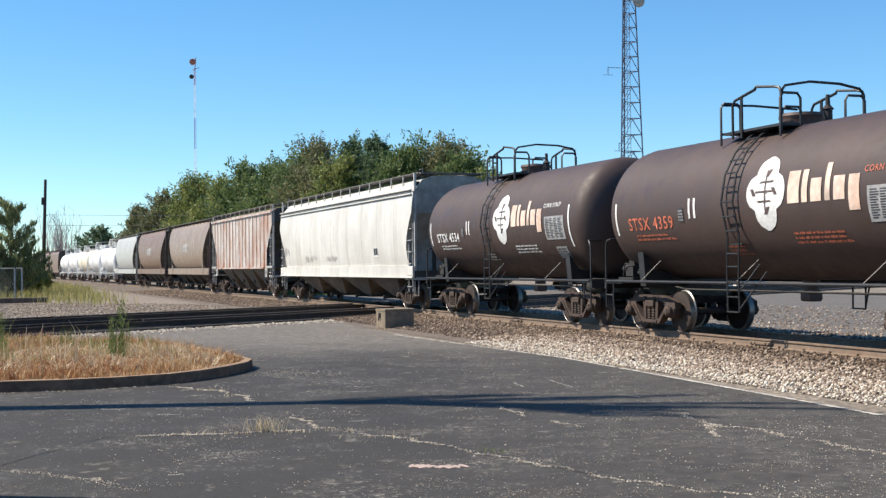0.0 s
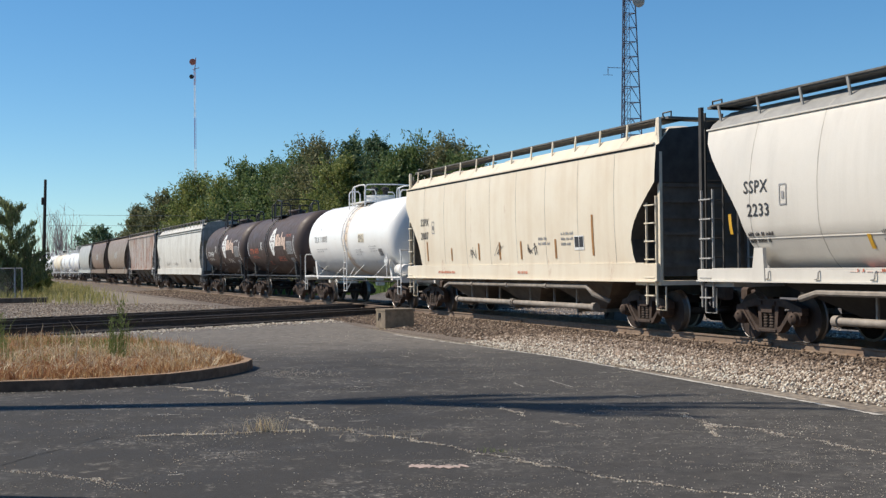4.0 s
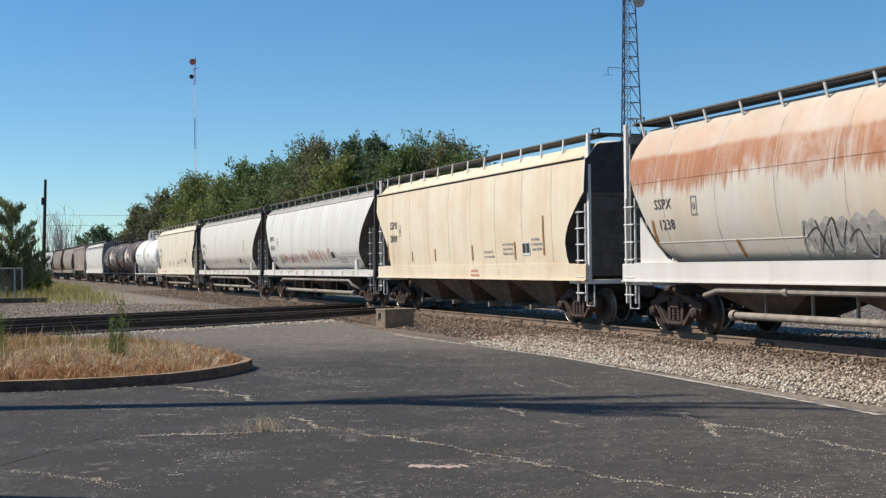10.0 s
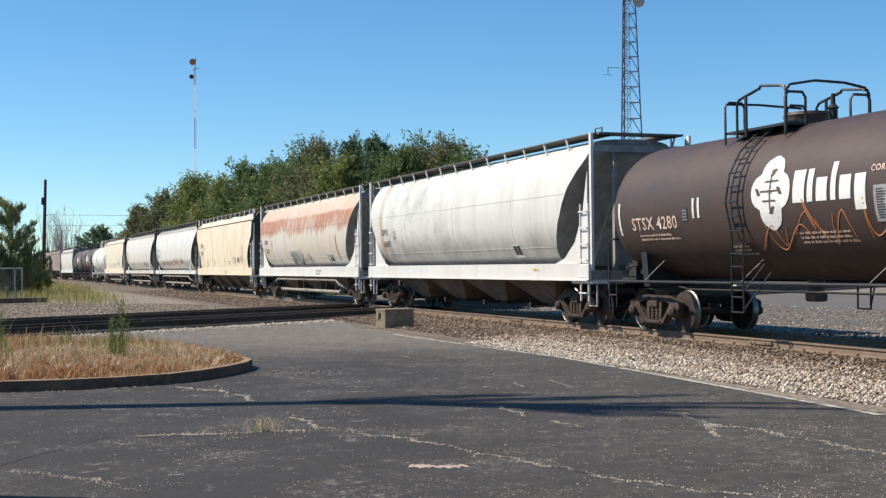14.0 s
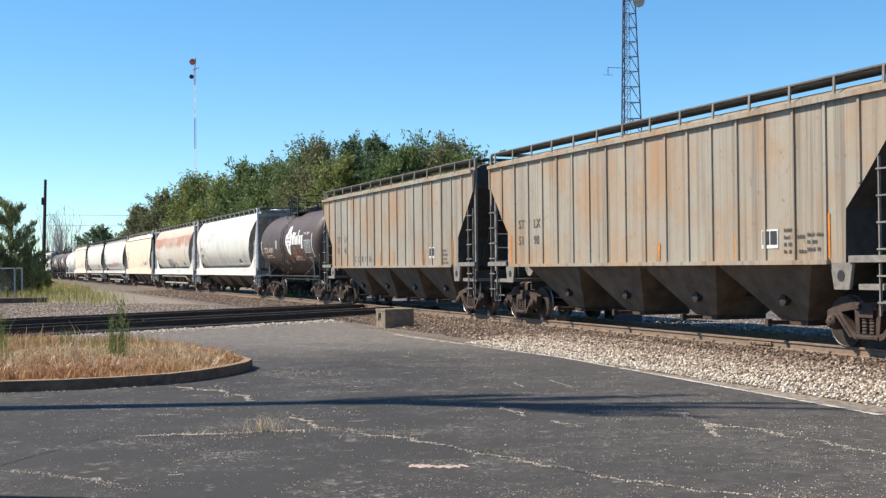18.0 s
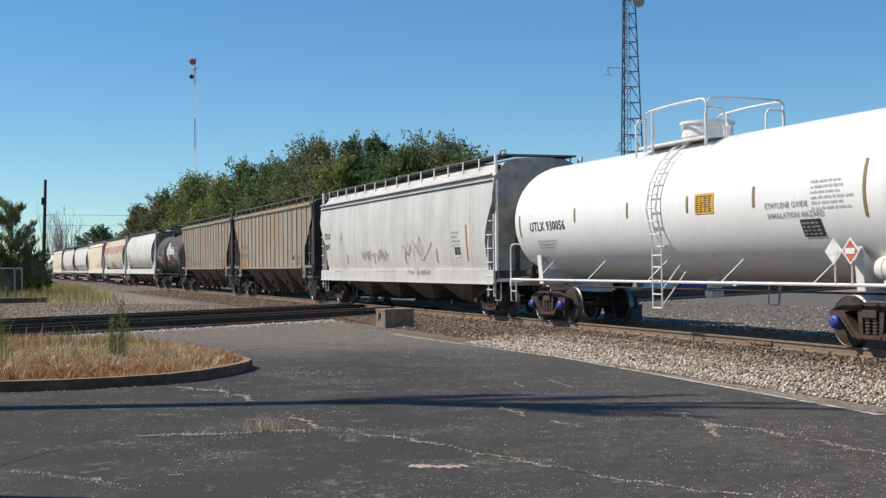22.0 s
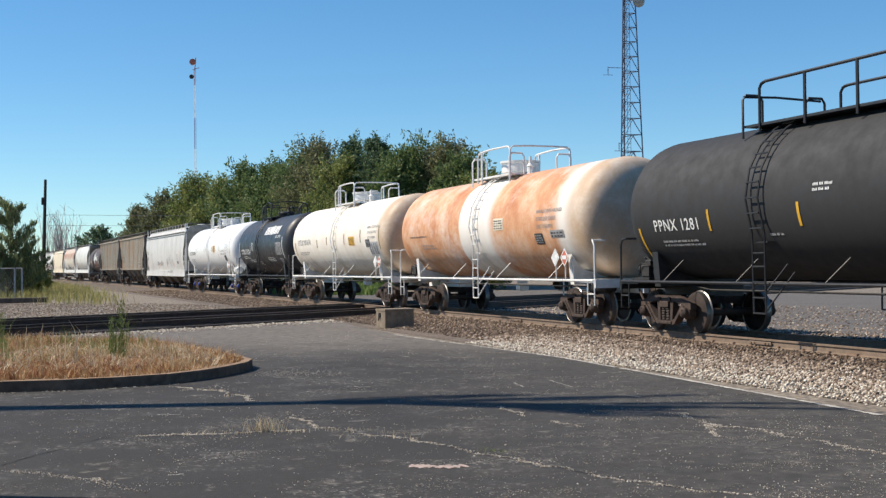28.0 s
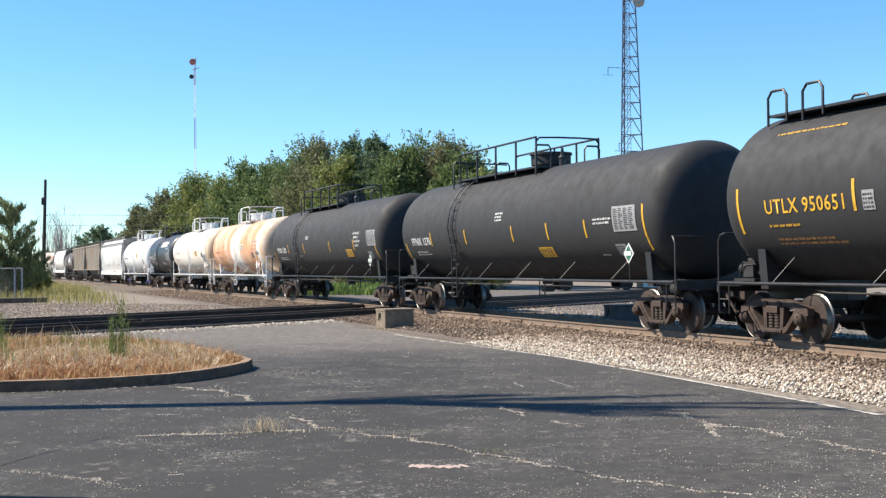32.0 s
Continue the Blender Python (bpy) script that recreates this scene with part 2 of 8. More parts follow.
def make_truck_meshes():
    d = {}
    g = Geo()
    prof = [(-0.84, 0.10), (-0.84, 0.36), (-0.82, 0.445), (-0.83, 0.454), (-0.72, 0.458), (-0.70, 0.485), (-0.685, 0.485), (-0.68, 0.43), (-0.74, 0.37), (-0.76, 0.18), (-0.70, 0.11), (-0.69, 0.085), (0, 0.08)]
    prof = prof + [(-s, r) for s, r in reversed(prof[:-1])]
    g.turned([(-1.0, 0.07), (-0.86, 0.075)] + prof + [(0.86, 0.075), (1.0, 0.07)], (0, 0, 0), "y", 36)

    def face(p):
        r = math.hypot(p.center.x, p.center.z)
        return 1 if r > 0.444 and abs(p.center.y) > 0.6 else 0
    d["wheelset"] = g.mesh("wheelset", WHEEL_STEEL, TREAD, smooth=30, pick=face)
    g = Geo()
    t = 0.16
    top = [(-1.09, 0.53), (-1.08, 0.66), (-0.98, 0.70), (-0.60, 0.79), (-0.40, 0.82), (0.40, 0.82), (0.60, 0.79), (0.98, 0.70), (1.08, 0.66), (1.09, 0.53), (0.98, 0.52), (0.84, 0.585), (0.66, 0.645), (0.40, 0.685), (-0.40, 0.685), (-0.66, 0.645), (-0.84, 0.585), (-0.98, 0.52)]
    bot = [(-0.82, 0.60), (-0.70, 0.46), (-0.44, 0.21), (-0.30, 0.16), (0.30, 0.16), (0.44, 0.21), (0.70, 0.46), (0.82, 0.60), (0.70, 0.645), (0.60, 0.52), (0.40, 0.31), (0.28, 0.26), (-0.28, 0.26), (-0.40, 0.31), (-0.60, 0.52), (-0.70, 0.645)]
    for outline in (top, bot):
        g.poly([(x, -t / 2, z) for x, z in outline], (0, t, 0))
    for x in (-1, 1):
        # column beside the springs, rim of the arm, journal housing, wear lug
        g.poly([(x * 0.25 - 0.045, -t * 0.45, 0.25), (x * 0.25 + 0.045, -t * 0.45, 0.25), (x * 0.29 + 0.06, -t * 0.45, 0.70), (x * 0.29 - 0.06, -t * 0.45, 0.70)], (0, t * 0.9, 0))
        g.poly([(x * 0.80 - 0.03, t / 2, 0.59), (x * 0.80 + 0.03, t / 2, 0.59), (x * 0.42 + 0.03, t / 2, 0.20), (x * 0.42 - 0.03, t / 2, 0.20)], (0, 0.03, 0))
        g.turned([(-0.09, 0.15), (0.07, 0.15), (0.085, 0.135)], (x * 0.889, 0, 0.457), "y", 14)
        g.box((x * 0.889, 0, 0.58), (0.30, t * 0.9, 0.10), None, 0.02)
        g.box((x * 0.22, t * 0.52, 0.735), (0.10, 0.06, 0.10), None, 0.02)
    g.box((0, 0, 0.205), (0.56, t * 1.3, 0.07), None, 0.015).box((0, t * 0.25, 0.62), (0.36, t * 0.9, 0.16), None, 0.02)
    d["side_frame"] = g.mesh("side_frame", RUSTY_STEEL, smooth=25)
    g = Geo()
    prof = []
    for k in range(5):
        prof += [(0.26 + k * 0.058, 0.052), (0.275 + k * 0.058, 0.074), (0.30 + k * 0.058, 0.074)]
    d["spring"] = g.turned(prof, (0, 0, 0), "z", 8).mesh("spring", SPRING)
    g = Geo()
    g.box((0, 0, 0.70), (0.40, 2.12, 0.17), None, 0.03).turned([(0.78, 0.2), (0.90, 0.2)], (0, 0, 0), "z", 14)
    g.box((0, 0, 0.45), (0.06, 1.5, 0.05)).box((0.32, 0, 0.42), (0.08, 1.6, 0.09)).box((-0.32, 0, 0.42), (0.08, 1.6, 0.09))
    d["bolster"] = g.mesh("truck", RUSTY_STEEL, smooth=0)
    g = Geo()
    g.turned([(0.0, 0.125), (0.10, 0.12), (0.13, 0.09), (0.15, 0.05)], (0, 0, 0), "y", 14)
    for k in range(3):
        g.box((0.065 * math.cos(k * 2.1), 0.14, 0.065 * math.sin(k * 2.1)), (0.03, 0.03, 0.03))
    d["cap"] = g.mesh("bearing_cap", RUSTY_STEEL, smooth=35)
    d["cap_blue"] = d["cap"].copy()
    d["cap_blue"].materials.clear()
    d["cap_blue"].materials.append(BLUE_CAP)
    g = Geo()
    g.box((0.35, 0, 0.86), (0.9, 0.16, 0.2), None, 0.03).box((0.84, 0.03, 0.86), (0.22, 0.26, 0.3), None, 0.05).box((0.98, -0.06, 0.86), (0.12, 0.12, 0.28), None, 0.03)
    g.rod([(0.5, -0.25, 0.9), (0.75, -0.3, 0.7), (0.98, -0.28, 0.45), (1.08, -0.28, 0.5)], 0.03)
    d["coupler"] = g.mesh("coupler", RUSTY_STEEL, smooth=25)
    return d


TM = make_truck_meshes()
WHEELS = {1: [], -1: []}                               # wheelsets ahead of and behind their truck's middle


def truck(parent, x, caps="cap"):
    b = put("truck", TM["bolster"], parent, pose(x, 0, 0), "rusty brown cast steel freight truck")
    for sx in (1, -1):
        w = put("wheelset", TM["wheelset"], b, pose(sx * BASE, 0, WHEEL_R))
        WHEELS[sx].append(w)
        for sy in (1, -1):
            put("bearing_cap", TM[caps], b, pose(sx * BASE, sy * 1.06, WHEEL_R, 0, 0, 0 if sy > 0 else 180))
    for sy in (1, -1):
        put("side_frame", TM["side_frame"], b, pose(0, sy * 1.0, 0))
        for x in (-0.095, 0.095):
            put("spring", TM["spring"], b, pose(x, sy * 1.02, 0))
    return b


# ---- surfaces that carry lettering ----
def side_wrap(prof, x0, z0):
    zs, ys = [p[0] for p in prof], [p[1] for p in prof]
    return lambda x, z: Vector((x0 - x, float(np.interp(z0 + z, zs, ys)) + 0.012, z0 + z))


def tank_wrap(radius, axis, x0, z0):
    a0 = math.asin(max(-1, min(1, (z0 - axis) / radius)))
    r = radius + 0.010
    return lambda x, z: Vector((x0 - x, r * math.cos(a0 + z / radius), axis + r * math.sin(a0 + z / radius)))


def decal(wrap, shapes, n=6):
    """Flat painted shapes laid on a surface: rectangles (x0, z0, x1, z1, slant) and ovals (x, z, rx, rz)"""
    g = Geo()
    for s in shapes:
        o = len(g.v)
        if len(s) == 4:
            x, z, rx, rz = s
            rows = []
            for i in range(n + 1):
                q = -1 + 2 * i / n
                w = math.sqrt(max(1 - q * q, 0.02)) * rx
                rows.append([wrap(x - w, z + q * rz), wrap(x, z + q * rz), wrap(x + w, z + q * rz)])
        else:
            x0, z0, x1, z1, sl = s
            rows = []
            for i in range(n + 1):
                q = i / n
                z = z0 + (z1 - z0) * q
                rows.append([wrap(x0 + sl * q, z), wrap(x1 + sl * q, z)])
        g.quadloop(rows, False)
    return g


def scribble(wrap, x0, z0, w, h, seed, r=0.022, loops=7):
    """Meaningless spray-can loops in a row, smooth strokes of a swinging arm"""
    rnd = random.Random(seed)
    g = Geo()
    x = 0.0
    while x < w - 0.2 * h:
        gw = h * rnd.uniform(0.8, 1.3)
        n = rnd.randint(4, 6)
        up = rnd.random() < 0.5
        pts = []
        for i in range(n):
            q = i / (n - 1)
            pts.append((x + gw * (0.9 * q + rnd.uniform(-0.45, 0.45)), h * ((0.62 + 0.38 * rnd.random()) if (i % 2 == 0) == up else 0.36 * rnd.random())))
        path = []
        for i in range(n - 1):
            a, b, c, d = (pts[max(0, min(n - 1, k))] for k in (i - 1, i, i + 1, i + 2))
            for k in range(7):
                u = k / 7
                path.append(tuple(0.5 * (2 * b[m] + (c[m] - a[m]) * u + (2 * a[m] - 5 * b[m] + 4 * c[m] - d[m]) * u * u + (3 * b[m] - a[m] - 3 * c[m] + d[m]) * u ** 3) for m in (0, 1)))
        pos = [wrap(x0 + p, z0 + q) for p, q in path]
        rows = []
        for i, p in enumerate(pos):
            d = (pos[min(i + 1, len(pos) - 1)] - pos[max(i - 1, 0)]).normalized()
            s = d.cross(Vector((0, 1, 0))).normalized() * r * 0.75 * (0.6 + 0.5 * math.sin(math.pi * i / len(pos)))
            rows.append([p - s, p + s])
        g.quadloop(rows, False)
        x += gw * rnd.uniform(0.75, 1.05)
    return g


def small_print(wrap, rows, w, mat_seed, lh=0.07):
    """Writing too small to read, as bars"""
    rnd = random.Random(mat_seed)
    out = []
    for r in range(rows):
        x, z, stop = 0.0, -r * lh * 1.9, w * (0.7 + 0.3 * rnd.random())
        while x < stop:
            for _ in range(rnd.randint(2, 6)):
                l = lh * rnd.uniform(0.35, 0.6)
                out.append((x, z, x + l, z + lh * rnd.choice((0.75, 1.0, 1.0)), 0))
                x += l + lh * 0.22
            x += lh * 0.7
    return decal(wrap, out, 1)


# ---- covered hoppers ----
PROFILE = {
    "P": [(1.50, 1.12), (1.58, 1.25), (1.75, 1.38), (1.95, 1.475), (2.25, 1.55), (2.6, 1.59), (3.1, 1.59), (3.6, 1.535), (4.0, 1.44), (4.3, 1.35), (4.52, 1.25), (4.64, 1.13)],
    "F": [(1.56, 1.50), (1.75, 1.515), (2.1, 1.538), (2.3, 1.548), (2.5, 1.555), (2.7, 1.56), (2.9, 1.564), (3.1, 1.565), (3.35, 1.562), (3.6, 1.555), (4.1, 1.525), (4.17, 1.515), (4.2, 1.45), (4.54, 1.18)],
    "R": [(1.52, 1.47), (2.0, 1.47), (2.45, 1.47), (3.0, 1.47), (3.9, 1.47), (4.2, 1.47), (4.44, 1.47)],
}
PROFILE["Q"] = [(1.50, 0.98), (1.58, 1.10), (1.75, 1.25), (1.95, 1.37), (2.25, 1.48), (2.6, 1.555), (3.1, 1.59), (3.5, 1.56), (3.9, 1.46), (4.2, 1.34), (4.45, 1.18), (4.62, 1.02)]
PROFILE["S"] = [(1.40, 1.06), (1.52, 1.19), (1.7, 1.33), (1.9, 1.44), (2.02, 1.49), (2.05, 1.515), (2.25, 1.56), (2.45, 1.578), (2.65, 1.59), (2.85, 1.594), (3.05, 1.592), (3.25, 1.576), (3.45, 1.553), (3.65, 1.522), (3.85, 1.48), (4.0, 1.44), (4.15, 1.395), (4.28, 1.35), (4.3, 1.33), (4.42, 1.22), (4.54, 1.06)]
PROFILE["G"] = [(1.38, 1.42), (1.6, 1.465), (1.8, 1.50), (2.0, 1.522), (2.2, 1.54), (2.4, 1.552), (2.6, 1.56), (2.8, 1.566), (3.0, 1.57), (3.2, 1.566), (3.4, 1.556), (3.6, 1.545), (4.05, 1.49), (4.17, 1.47), (4.2, 1.40), (4.55, 1.15)]
ROOF = {"P": [(0.8, 4.68), (0.4, 4.71), (0.0, 4.72)], "F": [(0.8, 4.58), (0.4, 4.63), (0.0, 4.64)], "R": [(1.25, 4.58), (0.6, 4.74), (0.0, 4.78)]}

ROOF["Q"] = ROOF["S"] = ROOF["G"] = ROOF["P"]


def inset(kind, z, end=1):
    """How far the end slope sheet stands in from the car's end at height z"""
    if kind == "Q":
        if end > 0:
            return float(np.interp(z, [1.5, 1.85, 2.2, 2.75, 3.3, 3.7, 4.0, 4.2, 4.7], [1.85, 1.55, 1.36, 1.02, 0.64, 0.40, 0.37, 0.45, 0.6]))
        return float(np.interp(z, [1.5, 1.85, 2.33, 3.08, 3.63, 3.95, 4.14, 4.4, 4.7], [2.25, 2.18, 1.88, 1.38, 1.02, 0.70, 0.48, 0.45, 0.6]))
    if kind == "S":
        return float(np.interp(z, [1.4, 1.7, 2.1, 2.5, 2.9, 3.3, 3.7, 4.0, 4.4, 4.7], [2.05, 1.96, 1.84, 1.66, 1.36, 1.0, 0.62, 0.38, 0.24, 0.30]))
    if kind == "P":
        return 0.42 + 2.35 * max(0.0, (4.42 - z) / 2.9) ** 1.2
    if kind == "G":
        return float(np.interp(z, [1.5, 2.3, 3.4, 4.7], [1.05, 1.0, 0.05, 0.0])) if end > 0 else float(np.interp(z, [1.4, 1.8, 2.2, 2.6, 3.0, 3.4, 4.7], [0.42, 0.62, 0.66, 0.54, 0.30, 0.04, 0.0]))
    if kind == "F":
        if end > 0:
            return float(np.interp(z, [1.5, 2.2, 2.6, 3.0, 3.35, 3.6, 4.7], [1.55, 1.32, 1.0, 0.58, 0.22, 0.0, 0.0]))
        return float(np.interp(z, [1.5, 1.75, 2.1, 2.4, 2.7, 3.0, 3.35, 4.7], [0.98, 1.10, 1.16, 1.06, 0.80, 0.46, 0.04, 0.0]))
    return float(np.interp(z, [1.5, 2.45, 3.8, 4.0, 4.7], [1.44, 1.42, 0.08, 0.04, 0.04]))


def ladder_mesh(z0, z1, w, rungs, mat, r=0.018, deep=0.0):
    g = Geo()
    for x in (-w / 2, w / 2):
        g.box((x, 0, (z0 + z1) / 2), (0.03, 0.045, z1 - z0))
    for k in range(rungs):
        z = z0 + (z1 - z0) * (k + 0.5) / rungs
        g.rod([(-w / 2, 0, z), (-w / 2, 0.06, z), (w / 2, 0.06, z), (w / 2, 0, z)], r, 5)
    return g.mesh("ladder", mat, smooth=0)


PALE_SKINS = []


def hopper(front, rear, kind, skin, fit, label, trucks, name="hopper_car", bays=4, pipes=False, marks=(), tape=(), plates=(), ends="post", ribs=0, sill=None, seams=9, post=None, board=4.79, sz=0.0, under=None, low=0.0):
    """A covered hopper car between two places on the train. Returns its base object"""
    c, half = (front + rear) / 2, (front - rear) / 2
    car = tagged(new(name), label, "freight car", "cars of the freight train")
    car["middle"] = c
    under = under or DARK_STEEL
    prof, roof = PROFILE[kind], ROOF[kind]
    ring = [(y, z) for z, y in prof] + [(y, z) for y, z in roof]
    full = ring + [(-y, z) for y, z in reversed(ring[:-1])]
    g = Geo()
    ends_x = [half - inset(kind, z) for y, z in full]
    rear_x = [half - inset(kind, z, -1) for y, z in full]
    g.quadloop([[(-e, y, z) for e, (y, z) in zip(rear_x, full)], [(e, y, z) for e, (y, z) in zip(ends_x, full)]], False)
    n, m = len(full), len(ring)
    for off in (0, n):
        for k in range(m - 1):
            q = (off + k, off + k + 1, off + n - 2 - k, off + n - 1 - k)
            g.f.append(q if len(set(q)) == 4 else q[:3])
    g.f.append((0, n, 2 * n - 1, n - 1))
    put("body", g.mesh("body", skin, END_GREY if kind in "GQ" else END_SHEET if kind in "PS" else END_DARK, ROOF_GREY, smooth=28, pick=lambda p: 1 if abs(p.normal.x) > 0.3 else 2 if kind == "S" and p.center.z > 4.3 else 0), car, None)
    sill_top = 1.415 if kind == "S" else 1.545 + sz
    face = prof if kind == "R" else [(1.0, 1.525), (sill_top - 0.002, 1.525)] + [(sill_top, float(np.interp(sill_top, [p[0] for p in prof], [p[1] for p in prof])))] + [p for p in prof if p[0] > sill_top]
    wrap = lambda x0, z0: side_wrap(face, x0, z0)
    # weld seams or outside posts down both sides
    if ribs:
        for k in range(ribs):
            x = -half + 0.12 + (2 * half - 0.24) * k / (ribs - 1)
            lo = 1.54
            for z in np.arange(1.56, 4.3, 0.06):
                if half - inset(kind, z) < abs(x) + 0.02:
                    lo = z + 0.06
            for s in (1, -1):
                g = Geo().poly([(x - 0.05, s * 1.465, lo), (x + 0.05, s * 1.465, lo), (x + 0.035, s * 1.505, lo), (x - 0.035, s * 1.505, lo)], (0, 0, 4.40 - lo))
                put("side_post", g.mesh("side_post", skin, smooth=0), car)
        for s in (1, -1):
            put("top_chord", Geo().box((0, s * 1.50, 4.42), (2 * half - 0.2, 0.12, 0.10)).mesh("top_chord", skin, smooth=0), car)
            put("side_sill", Geo().box((0, s * 1.50, 1.53), (2 * half - 3.7, 0.12, 0.08)).mesh("side_sill", skin, smooth=0), car)
    elif seams:
        for s in (1, -1):
            for k in range(1, seams):
                g = Geo()
                x = -half + 2 * half * k / seams
                rows = []
                for z, y in prof:
                    if abs(x) < half - inset(kind, z, x):
                        rows.append([(x - 0.010, s * (y + 0.002), z), (x, s * (y + 0.006), z), (x + 0.010, s * (y + 0.002), z)])
                g.quadloop(rows, False)
                put("weld_seam", g.mesh("weld_seam", SEAM if skin in PALE_SKINS else skin, smooth=0), car)
    if kind in "QS":
        for s in (1, -1):
            for z in (2.0, 3.35) if kind == "Q" else (2.0,):
                y, L = float(np.interp(z, [p[0] for p in prof], [p[1] for p in prof])), 2 * half - inset(kind, z) - inset(kind, z, -1) - 0.1
                put("side_seam", Geo().box(((inset(kind, z, -1) - inset(kind, z)) / 2, s * (y + 0.002), z), (L, 0.012, 0.02)).mesh("side_seam", skin, smooth=0), car)
    if kind == "S":
        for s in (1, -1):
            put("eave_rail", Geo().box((0, s * 1.365, 4.29), (2 * half - 0.5, 0.05, 0.03)).mesh("eave_rail", skin, smooth=0), car)
    if kind in "FG" and seams:
        ez = 4.21 if kind == "F" else 4.22
        for s in (1, -1):
            g = Geo().box((0, s * 1.53, ez), (2 * half - 0.15, 0.07, 0.035))
            put("eave_rail", g.mesh("eave_rail", skin, smooth=0), car)
            # dark strip drawn as the shade below the eave rail
            g = Geo().box((0, s * 1.518, ez - 0.04), (2 * half - 0.2, 0.02, 0.045))
            put("eave_gap", g.mesh("eave_gap", END_DARK if kind == "F" else DULL_PART, smooth=0), car)
            if kind == "G":
                put("eave_rail", Geo().box((0, s * 1.535, 4.06), (2 * half - 0.2, 0.05, 0.03)).mesh("eave_rail", skin, smooth=0), car)
                put("eave_gap", Geo().box((0, s * 1.512, 4.03), (2 * half - 0.25, 0.02, 0.025)).mesh("eave_gap", END_DARK if kind == "F" else DULL_PART, smooth=0), car)
    # side sills
    if kind != "R":
        for s in (1, -1):
            zc, zh = (1.29, 0.24) if kind == "S" else (1.34 + sz, 0.40 - low)
            g = Geo().box((0, s * 1.47, zc), (2 * half - 0.1, 0.10, zh), None, 0.015)
            g.box((0, s * 1.49, zc - zh / 2), (2 * half - 0.1, 0.14, 0.03)).box((0, s * 1.42, zc + zh / 2 + 0.005), (2 * half - 1.2, 0.20, 0.03))
            put("side_sill", g.mesh("side_sill", sill or skin, smooth=0), car)
    else:
        for s in (1, -1):
            for e in (1, -1):
                pl = [(e * (half - 1.85), s * 1.42, 1.52), (e * (half - 1.25), s * 1.42, 1.52), (e * (half - 1.35), s * 1.42, 1.05), (e * (half - 1.75), s * 1.42, 1.05)]
                pad = put("jacking_pad", Geo().poly(pl, (0, s * 0.06, 0)).mesh("jacking_pad", fit, smooth=0), car)
                # solid dark disc stands for the shade inside the pad's hole
                put("pad_hole", Geo().turned([(s * 1.40, 0.10), (s * 1.486, 0.10)], (e * (half - 1.56), 0, 1.29), "y", 14).mesh("pad_hole", DARK_STEEL, smooth=0), pad)
            for e in (1, -1):
                put("end_sill_rail", Geo().box((e * (half - 0.65), s * 1.47, 1.58), (1.35, 0.08, 0.12)).mesh("end_sill_rail", fit, smooth=0), car)
    # hopper bays and their outlets
    span = 2 * half - 5.0
    for k in range(bays):
        x = -span / 2 + span * (k + 0.5) / bays
        w = span / bays * 0.49
        zt = 1.5 if kind == "R" else 1.14
        bot = 0.40 if kind in "RFG" else 0.46
        g = Geo()
        wid = 1.36 if kind == "R" else 1.25
        g.quadloop([[(x - w, -wid, zt), (x + w, -wid, zt), (x + w, wid, zt), (x - w, wid, zt)], [(x - 0.42, -0.62, bot), (x + 0.42, -0.62, bot), (x + 0.42, 0.62, bot), (x - 0.42, 0.62, bot)]], True, True)
        bay = put("hopper_bay", g.mesh("hopper_bay", under if kind not in "RFGQ" else BAY_DARK, smooth=0), car)
        if kind == "R":
            g = Geo().turned([(0.86, 0.11), (0.98, 0.11), (0.99, 0.05)], (x - 0.12, 0, 0.80), "y", 12).box((x - 0.12, 0.93, 0.80), (0.34, 0.05, 0.05))
            put("bay_hatch", g.mesh("bay_hatch", DARK_STEEL, smooth=0), bay)
        g = Geo().box((x, 0, bot - 0.05), (0.85, 1.25, 0.09)).rod([(x + 0.2, -1.0, bot - 0.04), (x + 0.2, 1.05, bot - 0.04)], 0.045, 8)
        g.box((x + 0.2, 1.08, bot - 0.04), (0.1, 0.1, 0.14))
        put("outlet_gate", g.mesh("outlet_gate", RUSTY_STEEL if kind == "R" else DARK_STEEL if kind in "GSQ" else DULL_PART, smooth=0), bay)
    put("centre_sill", Geo().box((0, 0, 0.95), (2 * half - 0.3, 0.36, 0.26)).mesh("centre_sill", under, smooth=0), car)
    if pipes:
        L = half - 3.3
        g = Geo()
        g.rod([(-L - 0.2, 1.05, 0.62), (-L + 0.1, 1.36, 0.80), (-L + 0.3, 1.42, 0.98), (L - 0.6, 1.42, 0.98), (L, 1.35, 0.86)], 0.06, 8)
        for x in (-L * 0.5, 0.0, L * 0.5):
            g.rod([(x - 0.06, 1.42, 0.98), (x + 0.06, 1.42, 0.98)], 0.085, 8)
        put("side_pipe", g.mesh("side_pipe", PIPE), car)
        for x0, x1 in ((-L + 0.3, 0.1), (0.1, L - 0.8)):
            g = Geo().rod([(x0, 1.2, 0.47), (x1, 1.2, 0.47)], 0.075, 10).rod([(x0 - 0.05, 1.2, 0.47), (x0 + 0.12, 1.2, 0.47)], 0.11, 10).rod([(x1 - 0.12, 1.2, 0.47), (x1 + 0.02, 1.2, 0.47)], 0.11, 10)
            for x in (x0 + 1.2, (x0 + x1) / 2, x1 - 1.0):
                g.box((x, 1.1, 0.72), (0.05, 0.05, 0.5))
            put("unloading_pipe", g.mesh("unloading_pipe", PIPE), car)
